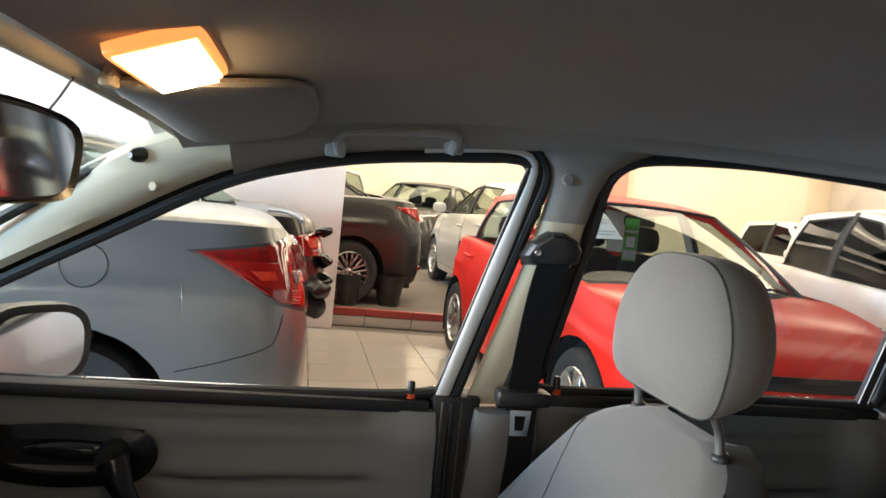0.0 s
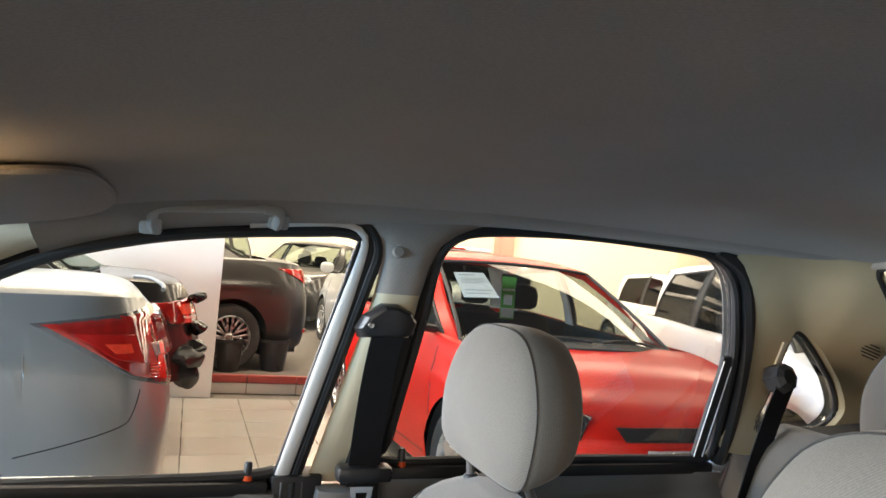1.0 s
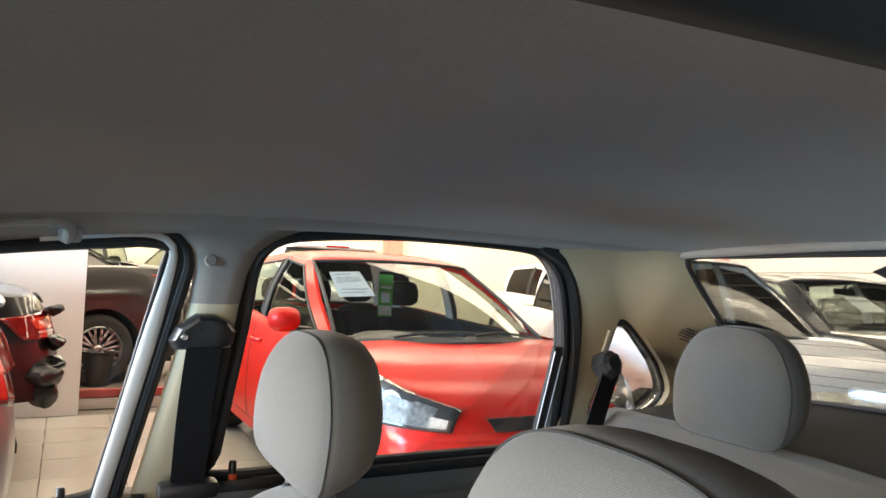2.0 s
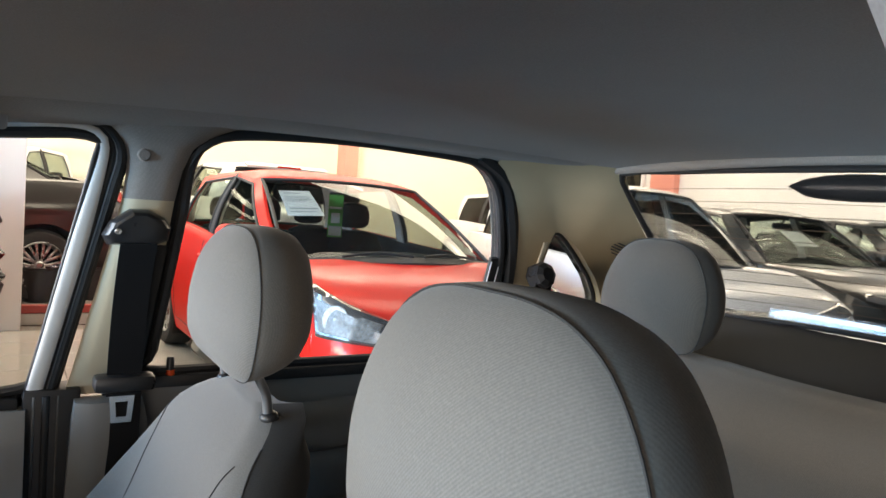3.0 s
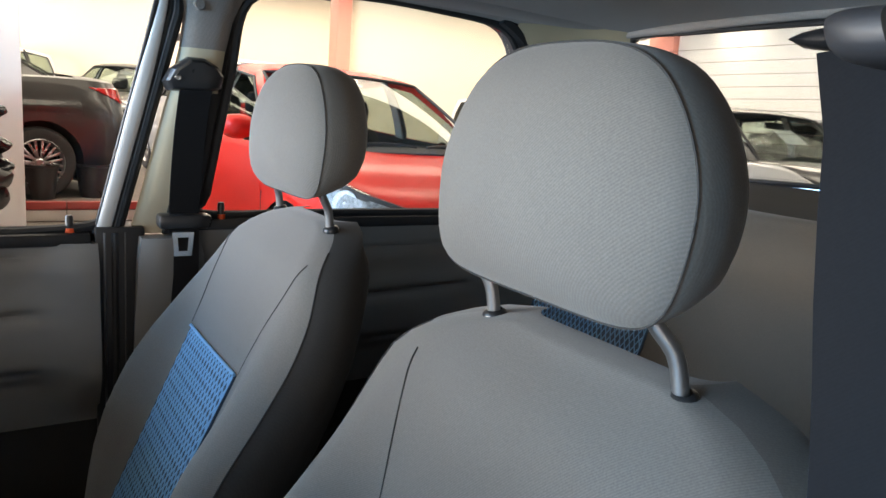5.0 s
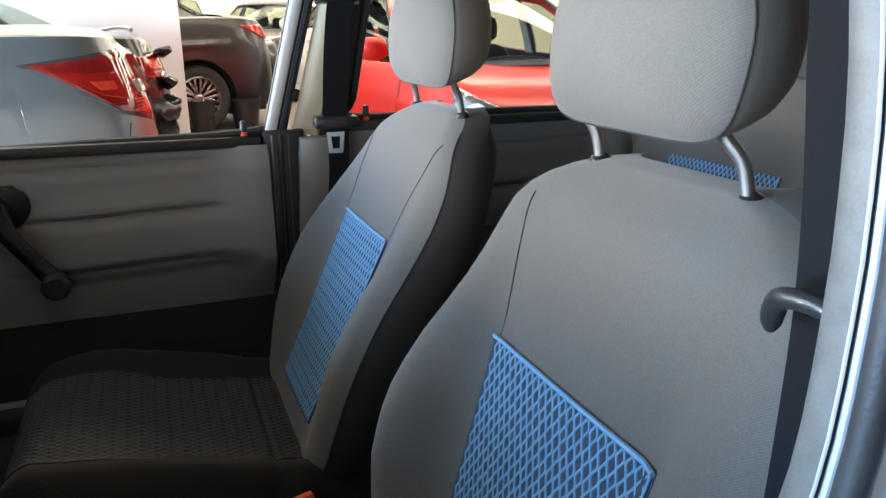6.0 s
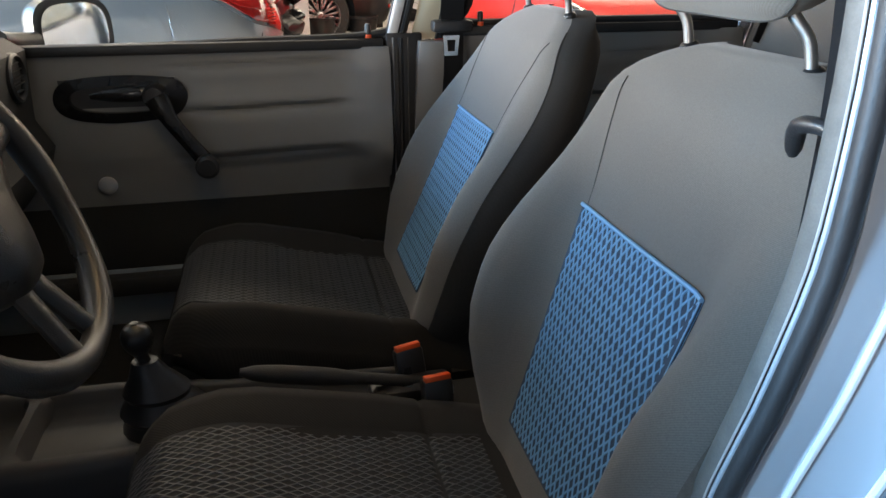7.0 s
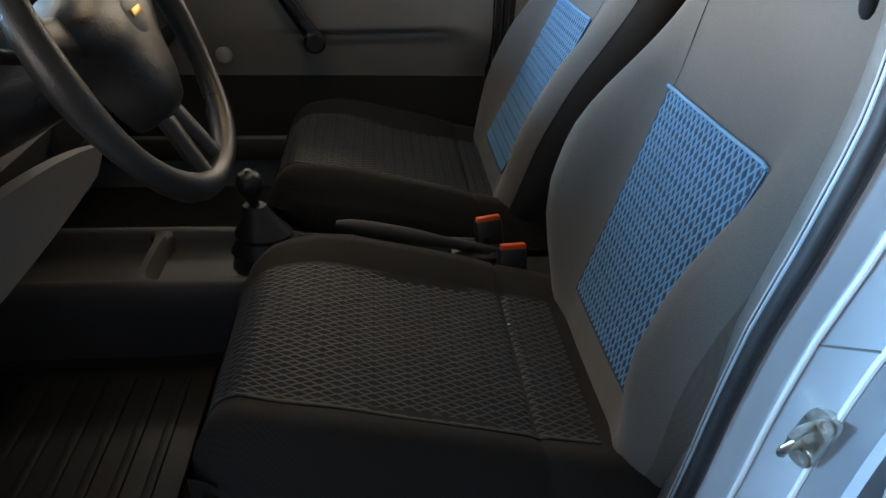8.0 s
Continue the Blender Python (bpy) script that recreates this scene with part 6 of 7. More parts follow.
class CarBody:
    """Lower body as an explicit skin: half width by length and height, decks on top, arches below."""

    def __init__(self, L, W, belt, deck, wheels, r, zlow=0.20, tuck=0.05, front_round=10, rear_round=10, bare_tail=0.0):
        self.L, self.W, self.belt, self.deck, self.wheels, self.r, self.zlow, self.tuck = L, W, belt, deck, wheels, r, zlow, tuck
        self.fr, self.rr, self.bare = front_round, rear_round, bare_tail

    def half(self, y):
        s = min(abs(y) / (self.L / 2), 1.0)
        p = self.fr if y > 0 else self.rr
        return self.W * max(1 - s**p, 0) ** 0.42 * (1 - 0.03 * s * s)

    def low(self, y):
        z = self.zlow + 0.06 * smooth01(abs(y) / (self.L / 2), 0.85, 1.0)
        if self.bare:  # the bumper is off
            z = max(z, self.bare * smooth01(-y, self.L / 2 - 0.52, self.L / 2 - 0.42))
        for wy in self.wheels:
            d = abs(y - wy)
            R = self.r + 0.055
            if d < R:
                z = max(z, self.r + math.sqrt(R * R - d * d))
        return z

    def section(self, y, rows=14, top=9):
        hw, lo = self.half(y), self.low(y)
        zb, zd = lerp(self.belt, y), lerp(self.deck, y)
        s = abs(y) / (self.L / 2)
        pts = []
        for k in range(rows + 1):
            t = k / rows
            z = lo + (zb - lo) * t
            h = (z - self.zlow) / max(zb - self.zlow, 0.1)
            x = hw * (1 - self.tuck * (1 - min(h / 0.35, 1)) ** 2 - 0.065 * max(h - 0.55, 0) ** 1.6 / 0.28)
            x -= 0.006 * math.exp(-((h - 0.70) / 0.02) ** 2) * (1 - s**8)
            x += 0.012 * math.exp(-((h - 0.745) / 0.045) ** 2) * (1 - s**8)
            pts.append([x, z])
        xe = pts[-1][0]
        for k in range(1, top + 1):
            t = k / top
            a = math.pi / 2 * t
            x = xe * math.cos(a) if t < 1 else 0.0
            z = zb + (zd - zb) * math.sin(a) ** 0.42
            pts.append([x, z])
        return pts

    def bulge(self, y, z):
        """Nose and tail lean back above and below the bumper."""
        s = abs(y) / (self.L / 2)
        return y * (1 - 0.055 * ((z - 0.52) / 0.5) ** 2 * s**6)

    def stations(self, cowl, rear):
        h = self.L / 2
        ys = set()
        for k in range(41):
            ys.add(round(-h * 0.90 + 1.8 * h * k / 40, 4))
        for f in (0.93, 0.955, 0.972, 0.984, 0.992, 0.997):
            ys |= {round(f * h, 4), round(-f * h, 4)}
        for wy in self.wheels:
            R = self.r + 0.055
            ys |= {round(wy + R * math.cos(a), 4) for a in [math.pi * k / 14 for k in range(15)]}
            ys |= {round(wy + R + 0.004, 4), round(wy - R - 0.004, 4)}
        ys |= {cowl, rear}
        return sorted(ys)

    def mesh(self, cowl, rear):
        bm = bmesh.new()
        ys = self.stations(cowl, rear)
        grid = []
        for y in ys:
            sec = self.section(y)
            right = [bm.verts.new((x, self.bulge(y, z), z)) for x, z in sec]
            left = [bm.verts.new((-x, self.bulge(y, z), z)) for x, z in sec[:-1]]
            grid.append((y, right, left + [right[-1]]))
        nside = 15
        for (y0, r0, l0), (y1, r1, l1) in zip(grid, grid[1:]):
            cabin = y0 >= rear - 1e-6 and y1 <= cowl + 1e-6
            for k in range(len(r0) - 1):
                if cabin and k >= nside + 1:
                    continue
                bm.faces.new((r0[k], r1[k], r1[k + 1], r0[k + 1]))
                bm.faces.new((l0[k], l0[k + 1], l1[k + 1], l1[k]))
        for y, r, l in (grid[0], grid[-1]):
            for k in range(len(r) - 2):
                bm.faces.new((r[k], r[k + 1], l[k + 1], l[k]))
            bm.faces.new((r[-2], r[-1], l[-2]))
        return bm


def project(bvh, origin, way, off):
    hit, n, _, _ = bvh.ray_cast(Vector(origin), Vector(way))
    if hit is None:
        return None
    if n.dot(Vector(way)) > 0:
        n = -n
    return hit + n * off, n


def stick(bvh, corners, way, off, nu=10, nv=8, thick=0.012, soft=0.0):
    """A curved plate that hugs a body: four corners, thrown along way on to it."""
    bm = bmesh.new()
    c = [Vector(p) for p in corners]
    rows = []
    for i in range(nu + 1):
        row = []
        for j in range(nv + 1):
            u, v = i / nu, j / nv
            p = (c[0] * (1 - u) + c[1] * u) * (1 - v) + (c[3] * (1 - u) + c[2] * u) * v
            rim = min(u, 1 - u, v, 1 - v)
            got = project(bvh, p - Vector(way) * 1.5, way, off * (1 if rim > 0.01 else 0.4))
            row.append(got)
        rows.append(row)
    for i in range(nu):
        for j in range(nv):
            q = (rows[i][j], rows[i + 1][j], rows[i + 1][j + 1], rows[i][j + 1])
            if all(q):
                bm.faces.new([bm.verts.new(p[0]) for p in q])
                if i in (0, nu - 1) or j in (0, nv - 1):
                    pass
    bmesh.ops.remove_doubles(bm, verts=bm.verts[:], dist=1e-5)
    edges = [e for e in bm.edges if e.is_boundary]
    made = bmesh.ops.extrude_edge_only(bm, edges=edges)["geom"]
    vs = [v for v in made if isinstance(v, bmesh.types.BMVert)]
    for v in vs:
        v.co += Vector(way).normalized() * thick
    return bm


def seam_line(bvh, pts, way, r=0.003):
    out = []
    for p in spline(pts, max(12, len(pts) * 6)):
        got = project(bvh, p - Vector(way) * 1.5, way, 0.0)
        if got:
            out.append(got[0])
    bm = bmesh.new()
    if len(out) > 1:
        tube(bm, out, r, 5)
    return bm


def build_car(name, label, paint, spec, place, heading, z0=0.0, glass_mat="glass_car", detail=True):
    car = thing(name, label, "car", (0, 0, 0), "parked cars")
    L, W, r = spec["L"], spec["W"], spec["r"]
    cowl, rear = spec["cowl"], spec["rear"]
    cb = CarBody(L, W, spec["belt"], spec["deck"], spec["wheels"], r, front_round=spec.get("fr", 10), rear_round=spec.get("rr", 10), bare_tail=spec.get("bare_tail", 0.0))
    bm = cb.mesh(cowl, rear)
    bm.normal_update()
    bvh = BVHTree.FromBMesh(bm)
    body = part("body", bm, "paint_" + paint, car, "", 32)
    # cabin ring nodes, right side from windscreen middle to rear middle: base (x, y, z), top (x, y, z)
    wb, wr, H = W * 0.895, spec["wr"], spec["H"]
    yf, yr, yb, yc = spec["roof_f"], spec["roof_r"], spec["b_pillar"], spec["c_pillar"]
    bz = lambda y: lerp(spec["belt"], y) + 0.004
    roofz = lambda y: H - 0.05 * ((y - (yf + yr) / 2) / ((yf - yr) / 2)) ** 2
    N = [((0, cowl + 0.10, lerp(spec["deck"], cowl) - 0.01), (0, yf + 0.05, roofz(yf))),
         ((wb - spec.get("screen", 0.13), cowl - 0.14, bz(cowl) + 0.005), (wr - 0.25 * spec.get("screen", 0.13), yf - 0.03, roofz(yf) - 0.02)),
         ((wb - 0.30 * spec.get("screen", 0.13), cowl - 0.26, bz(cowl - 0.26)), (wr, yf - 0.14, roofz(yf) - 0.035)),
         ((wb, yb + 0.05, bz(yb)), (wr + 0.005, yb + 0.02, roofz(yb) - 0.035)),
         ((wb, yb - 0.05, bz(yb)), (wr + 0.005, yb - 0.05, roofz(yb) - 0.035)),
         ((wb - 0.02, yc, bz(yc)), (wr - 0.005, yc + spec.get("c_lean", 0.10), roofz(yr) - 0.04)),
         ((wb - 0.14, rear + 0.16, bz(rear) + 0.004), (wr - 0.05, yr + 0.04, roofz(yr) - 0.025)),
         ((0, rear - 0.03, lerp(spec["deck"], rear) - 0.005), (0, yr - 0.03, roofz(yr)))]
    kinds = ["windscreen", "pillar", "side_window", "pillar", "side_window", "pillar", "rear_window"]

    def ring_pt(seg, u, v, sx):
        (b0, t0), (b1, t1) = N[seg], N[seg + 1]
        if seg == 0:
            b = (b1[0] * u, b0[1] + (b1[1] - b0[1]) * u**2.2, b0[2] + (b1[2] - b0[2]) * u**2)
            t = (t1[0] * u, t0[1] + (t1[1] - t0[1]) * u**2.2, t0[2] + (t1[2] - t0[2]) * u**2)
        elif seg == 6:
            w = 1 - u
            b = (b0[0] * w, b1[1] + (b0[1] - b1[1]) * w**2.2, b1[2] + (b0[2] - b1[2]) * w**2)
            t = (t0[0] * w, t1[1] + (t0[1] - t1[1]) * w**2.2, t1[2] + (t0[2] - t1[2]) * w**2)
        else:
            b, t = tuple(p + (q - p) * u for p, q in zip(b0, b1)), tuple(p + (q - p) * u for p, q in zip(t0, t1))
        x, y, z = (p + (q - p) * v for p, q in zip(b, t))
        out = 0.030 * math.sin(math.pi * v)
        if 1 <= seg <= 5:
            x += out * 0.9
        elif seg == 0:
            y += out * 0.7
            z += out * 0.3
        else:
            y -= out * 0.7
            z += out * 0.3
        return Vector((sx * x, y, z))

    frame_bm = bmesh.new()
    trim_bm = bmesh.new()
    liner_bm = bmesh.new()
    for sx in (1, -1):
        for seg, kind in enumerate(kinds):
            n = 12 if seg in (0, 6) else 5
            if kind == "pillar":
                mat_bm = trim_bm if seg == 3 else frame_bm
                sheet(mat_bm, lambda u, v: ring_pt(seg, u, v, sx), n, 8, 0.02, (-sx, 0, 0))
                if seg != 1:
                    sheet(liner_bm, lambda u, v: ring_pt(seg, u, v, sx) + Vector((-sx * 0.024, 0, 0)), n, 8, 0.012, (-sx, 0, 0))
                continue
            vt = 0.93 if seg not in (0, 6) else 0.97
            sheet(frame_bm, lambda u, v: ring_pt(seg, u, vt + (1 - vt) * v, sx), n, 2, 0.02, (-sx * 0.5, 0, -0.5))
            # dark gasket round the pane
            g = [(u / 10, 0.01) for u in range(11)] + [(0.99, v / 8) for v in range(1, 8)] + [(u / 10, vt) for u in range(10, -1, -1)] + [(0.01, v / 8) for v in range(7, 0, -1)]
            if seg in (0, 6):
                g = [(u / 10 if seg == 0 else 1 - u / 10, 0.01) for u in range(11)] + [((0.99 if seg == 0 else 0.01), v / 8) for v in range(1, 8)] + [(u / 10 if seg == 0 else 1 - u / 10, vt) for u in range(10, -1, -1)]
                tube(trim_bm, [ring_pt(seg, u, v, sx) for u, v in g], 0.012, 6)
            else:
                tube(trim_bm, [ring_pt(seg, u, v, sx) for u, v in g], 0.010, 6, True)
            if seg in (0, 6):
                if sx == 1:
                    gb = bmesh.new()
                    sheet(gb, lambda u, v: ring_pt(seg, abs(u * 2 - 1) if seg == 0 else 1 - abs(u * 2 - 1), vt * v, 1 if u >= 0.5 else -1), 24, 8, 0.004, (0, 0, -1))
                    pane = part(kind, gb, spec.get("screen_glass", "glass_car") if seg == 0 else glass_mat, car)
                    pane.visible_shadow = False
            else:
                gb = bmesh.new()
                sheet(gb, lambda u, v: ring_pt(seg, u, vt * v, sx), 6, 6, 0.004, (-sx, 0, 0))
                pane = part(kind, gb, glass_mat, car)
                pane.visible_shadow = False
    part("pillars", frame_bm, "paint_" + paint, car)
    if spec.get("wipers"):
        cb_ = bmesh.new()
        sheet(cb_, lambda u, v: ring_pt(0, abs(u * 2 - 1), 0.055 * v - 0.012, 1 if u >= 0.5 else -1) + Vector((0, 0.012, 0.010)), 32, 3, 0.01, (0, 0, -1))
        part("scuttle_panel", cb_, "plastic_soft", car, "black plastic panel below the windscreen")
        for x0, x1 in ((0.05, 0.62), (-0.62, -0.05)):
            wb_ = bmesh.new()
            tube(wb_, [ring_pt(0, abs(x0 + (x1 - x0) * k / 12), 0.040 + 0.03 * math.sin(math.pi * k / 12), 1 if x0 + x1 > 0 else -1) + Vector((0, 0.030, 0.016)) for k in range(13)], 0.008, 6)
            part("wiper", wb_, "plastic", car)
    part("pillar_linings", liner_bm, "handle_grey", car)
    part("window_seals", trim_bm, "rubber", car)
    # roof: the top line drawn in towards its middle, gently domed
    top_line = []
    for sx in (1, -1):
        segs = range(7) if sx == 1 else range(6, -1, -1)
        for seg in segs:
            n = 12 if seg in (0, 6) else 5
            for k in range(n):
                u = k / n if sx == 1 else 1 - k / n
                top_line.append(ring_pt(seg, u, 1.0, sx))
    cen = Vector((0, (yf + yr) / 2, 0))
    rb = bmesh.new()
    rings = []
    for f in (1.0, 0.97, 0.92, 0.82, 0.65, 0.4, 0.12, 0.01):
        rings.append([Vector((p.x * f, cen.y + (p.y - cen.y) * f, p.z + (H + 0.012 - p.z) * (1 - f**3) ** 0.9)) for p in top_line])
    loft(rb, rings, True, False)
    part("roof", rb, "paint_" + paint, car)
    # dark cabin: tub, dashboard, seats, mirror
    ib = bmesh.new()
    box(ib, (-wb + 0.06, rear + 0.1, 0.32), (wb - 0.06, cowl - 0.05, 0.36))
    sheet(ib, lambda u, v: ((u * 2 - 1) * (wb - 0.07), cowl - 0.10 - 0.42 * v, lerp(spec["belt"], cowl) + 0.005 + (lerp(spec["deck"], cowl) - lerp(spec["belt"], cowl)) * (1 - (u * 2 - 1) ** 2) - 0.03 * v + 0.03 * math.sin(math.pi * v)), 16, 6, 0.3, (0, 0, -1))
    for sx in (1, -1):
        sheet(ib, lambda u, v: (sx * (wb - 0.045), rear + 0.2 + (cowl - 0.2 - rear) * u, 0.34 + (bz(rear + 0.2 + (cowl - 0.2 - rear) * u) - 0.33) * v), 10, 2, 0.01, (-sx, 0, 0))
    sheet(ib, lambda u, v: ((u * 2 - 1) * (wb - 0.07), rear + 0.14 + 0.30 * v, lerp(spec["belt"], rear) - 0.03), 6, 4, 0.1, (0, 0, -1))
    part("interior", ib, "well", car)
    for sx in (1, -1):
        for yy, hh in ((yb + 0.05, 0.0), (yb - 0.85, -0.02)):
            sb = bmesh.new()
            loft(sb, [[(sx * 0.36 + w * math.cos(a), yy - 0.25 * (z - 0.45) + t * math.sin(a), z + hh) for a in (2 * math.pi * i / 16 for i in range(16))] for z, w, t in ((0.40, 0.24, 0.10), (0.60, 0.25, 0.10), (0.85, 0.24, 0.085), (0.98, 0.19, 0.06), (1.01, 0.10, 0.03))])
            loft(sb, [[(sx * 0.36 + w * math.cos(a), yy - 0.17 + t * math.sin(a), z + hh) for a in (2 * math.pi * i / 16 for i in range(16))] for z, w, t in ((1.03, 0.08, 0.03), (1.06, 0.13, 0.05), (1.14, 0.135, 0.055), (1.20, 0.11, 0.05), (1.22, 0.05, 0.02))])
            box(sb, (sx * 0.36 - 0.24, yy, 0.36), (sx * 0.36 + 0.24, yy + 0.48, 0.50 + hh), 0.04)
            part("seat", sb, "well", car)
    mb = bmesh.new()
    obox(mb, Matrix.Translation((0, yf - 0.02 + 0.05, H - 0.16)), (0.22, 0.03, 0.065), 0.012)
    tube(mb, [(0, yf + 0.03, H - 0.14), (0, yf + 0.07, H - 0.08)], 0.012, 8)
    part("rear_view_mirror", mb, "plastic", car)
    # wheels and wells
    t_bm, m_bm = wheel_bms(r, 0.205, spec.get("spokes", 7), spec.get("alloy", True))
    t_me, m_me = to_mesh("tyre", t_bm, "tyre"), to_mesh("rim", m_bm, "rim")
    for wy in spec["wheels"]:
        for sx in (1, -1):
            wt = new("tyre", t_me)
            wt.parent = car
            wt.matrix_basis = pose(sx * (W - 0.125), wy, r, 0, 0, 0 if sx == 1 else 180)
            wm_ = new("rim", m_me)
            wm_.parent = wt
        wl = bmesh.new()
        for sx in (1, -1):
            rings = []
            for xx in (W - 0.03, W - 0.30):
                rings.append([(sx * xx, wy + (r + 0.056) * math.cos(a), r + (r + 0.056) * math.sin(a)) for a in [math.pi * (-0.15 + 1.3 * k / 20) for k in range(21)]])
            loft(wl, rings, False, False)
            box(wl, (sx * (W - 0.32), wy - r - 0.05, 0.16), (sx * (W - 0.29), wy + r + 0.05, r * 2 + 0.06))
        part("wheel_wells", wl, "well", car)
    ub = bmesh.new()
    box(ub, (-W * 0.86, -L / 2 + 0.25, 0.17), (W * 0.86, L / 2 - 0.25, 0.23))
    part("underside", ub, "well", car)
    # mirrors, handles
    for sx in spec.get("mirror_sides", (1, -1)):
        mb = bmesh.new()
        cx, cy, cz = sx * (W + 0.060), spec.get("mirror_y", cowl - 0.40), bz(cowl - 0.3) + 0.105
        rings = []
        for f, d in ((0.80, -0.042), (0.97, -0.036), (1.0, 0.0), (0.86, 0.040), (0.55, 0.066), (0.1, 0.075)):
            rings.append([(cx + 0.088 * f * math.copysign(abs(math.cos(a)) ** 0.7, math.cos(a)), cy + d, cz + 0.068 * f * math.copysign(abs(math.sin(a)) ** 0.75, math.sin(a))) for a in (2 * math.pi * i / 24 for i in range(24))])
        loft(mb, rings)
        em = part("exterior_mirror", mb, spec.get("mirror", "paint_" + paint), car)
        mb = bmesh.new()
        tube(mb, [(sx * (wb + 0.00), cy + 0.02, cz - 0.06), (cx - sx * 0.03, cy + 0.01, cz - 0.05)], 0.022, 8)
        part("mirror_foot", mb, "plastic", em)
        for hy in (yb + 0.14, yc + 0.16):
            got = project(bvh, (sx * 2.0, hy, bz(hy) - 0.12), (-sx, 0, 0), 0.004)
            if got:
                hb = bmesh.new()
                p = got[0]
                tube(hb, spline([(p.x, hy - 0.085, p.z), (p.x + sx * 0.030, hy - 0.05, p.z + 0.002), (p.x + sx * 0.034, hy, p.z + 0.003), (p.x + sx * 0.030, hy + 0.05, p.z + 0.002), (p.x, hy + 0.085, p.z)], 14), 0.012, 8, flat=1.2)
                part("door_handle", hb, "paint_" + paint, car)
        # door seams
        for pts in ([(0, yb, 0.30), (0, yb, 0.6), (0, yb, bz(yb) - 0.03)],
                    [(0, cowl - 0.16, 0.30), (0, cowl - 0.20, 0.6), (0, cowl - 0.24, bz(cowl - 0.26) - 0.03)],
                    [(0, spec["wheels"][1] + r + 0.12, 0.30), (0, spec["wheels"][1] + r + 0.10, 0.50), (0, yc + 0.06, 0.75), (0, yc + 0.02, bz(yc) - 0.03)],
                    [(0, cowl - 0.16, 0.29), (0, 0, 0.285), (0, spec["wheels"][1] + r + 0.12, 0.29)]):
            sb = seam_line(bvh, [(sx * 2.0, y, z) for _, y, z in pts], (-sx, 0, 0))
            if len(sb.verts):
                part("door_seam", sb, "rubber", body)
            else:
                sb.free()
    order = 0
    for pts in spec.get("seams", ()):
        sb = seam_line(bvh, [(-2.0, y, z) for y, z in pts], (1, 0, 0), 0.0025)
        part("panel_seam", sb, "rubber", body)
    # front and rear fittings, given as corners in (x, z) for the nose and the tail or (y, z) for the side
    for nm, mat_name, where, corners, lab in spec.get("fit", ()):
        for sx in ((1, -1) if where[-1] == "*" else (1,)):
            if where[0] == "o":
                a = radians(float(where[1:].rstrip("*")))
                way = Vector((-sx * math.sin(a), -math.cos(a), 0))
                e = Vector((sx * math.cos(a), -math.sin(a), 0))
                (u, z), (rad, _) = corners
                got = project(bvh, Vector((sx * W, L / 2, z)) + e * u - way * 0.8, way, 0.014)
                if got:
                    sb = bmesh.new()
                    lathe(sb, [(0, 0.010), (rad * 0.14, 0.009), (rad * 0.18, 0.004), (rad * 0.22, 0.000), (rad * 0.55, 0.002), (rad * 0.85, 0.006), (rad * 0.97, 0.005), (rad, -0.004), (rad * 1.02, -0.03)], 28, Matrix.Translation(got[0]) @ Vector((0, 1, 0)).rotation_difference(got[1] - way * 0.6).to_matrix().to_4x4())
                    part(nm, sb, mat_name, car, lab)
                continue
            if where[0] == "f":
                c, way = [(sx * x, 0, z) for x, z in corners], (0, -1, 0)
                c = [Vector((x, L / 2 + 0.5, z)) for x, _, z in c]
            elif where[0] == "d":
                c, way = [Vector((sx * x, 0, z)) for x, z in corners], Vector((-0.75 * sx, -0.66, 0))
                c = [Vector((0, L / 2 - 0.35, 0)) + Vector((sx * x * 0.66, -x * 0.75, z)) - Vector(way) * 0.6 + Vector((sx * W * 0.55, 0, 0)) for x, z in corners]
            elif where[0] == "r":
                c, way = [Vector((sx * x, -L / 2 - 0.5, z)) for x, z in corners], (0, 1, 0)
            elif where[0] == "s":
                c, way = [Vector((sx * (W + 0.5), y, z)) for y, z in corners], (-sx, 0, 0)
            elif where[0] == "l":
                c, way = [Vector((-(W + 0.5), y, z)) for y, z in corners], (1, 0, 0)
            elif where[0] == "h":
                c, way = [Vector((sx * x, y, 2.0)) for x, y in corners], (0, 0, -1)
            else:
                # oblique from a rear or front corner
                a = radians(float(where[1:].rstrip("*")))
                way = Vector((-sx * math.sin(a), (1 if where[0] == "k" else -1) * math.cos(a), 0))
                e = Vector((sx * math.cos(a), (1 if where[0] == "k" else -1) * math.sin(a), 0))
                o = Vector((sx * W, (-1 if where[0] == "k" else 1) * L / 2, 0)) - way * 0.5
                c = [o + e * u + Vector((0, 0, z)) for u, z in corners]
            order += 1
            sb = stick(bvh, c, way, 0.008 + 0.0015 * order, 24, 16, 0.02)
            if len(sb.verts):
                part(nm, sb, mat_name, car, lab)
            else:
                sb.free()
    if spec.get("boot_lip"):
        bb = bmesh.new()
        tube(bb, [(x * 0.56 / 12, -L / 2 + 0.085 + 0.03 * (x / 12) ** 4, lerp(spec["deck"], -L / 2 + 0.09) + 0.004 - 0.014 * (x / 12) ** 2) for x in range(-12, 13)], 0.009, 8)
        part("boot_lip", bb, "paint_" + paint, car)
    if spec.get("rear_lamp"):
        bb = bmesh.new()
        obox(bb, Matrix.Translation((0, yr - 0.03, roofz(yr) + 0.006)) @ Euler((0.3, 0, 0)).to_matrix().to_4x4(), (0.9, 0.12, 0.03), 0.008)
        part("roof_spoiler", bb, "paint_" + paint, car)
        bb = bmesh.new()
        obox(bb, Matrix.Translation((0, yr - 0.095, roofz(yr) + 0.004)), (0.26, 0.02, 0.022), 0.004)
        part("high_brake_lamp", bb, "lamp_red", car)
    car.matrix_basis = pose(place[0], place[1], z0, 0, 0, heading - 90)
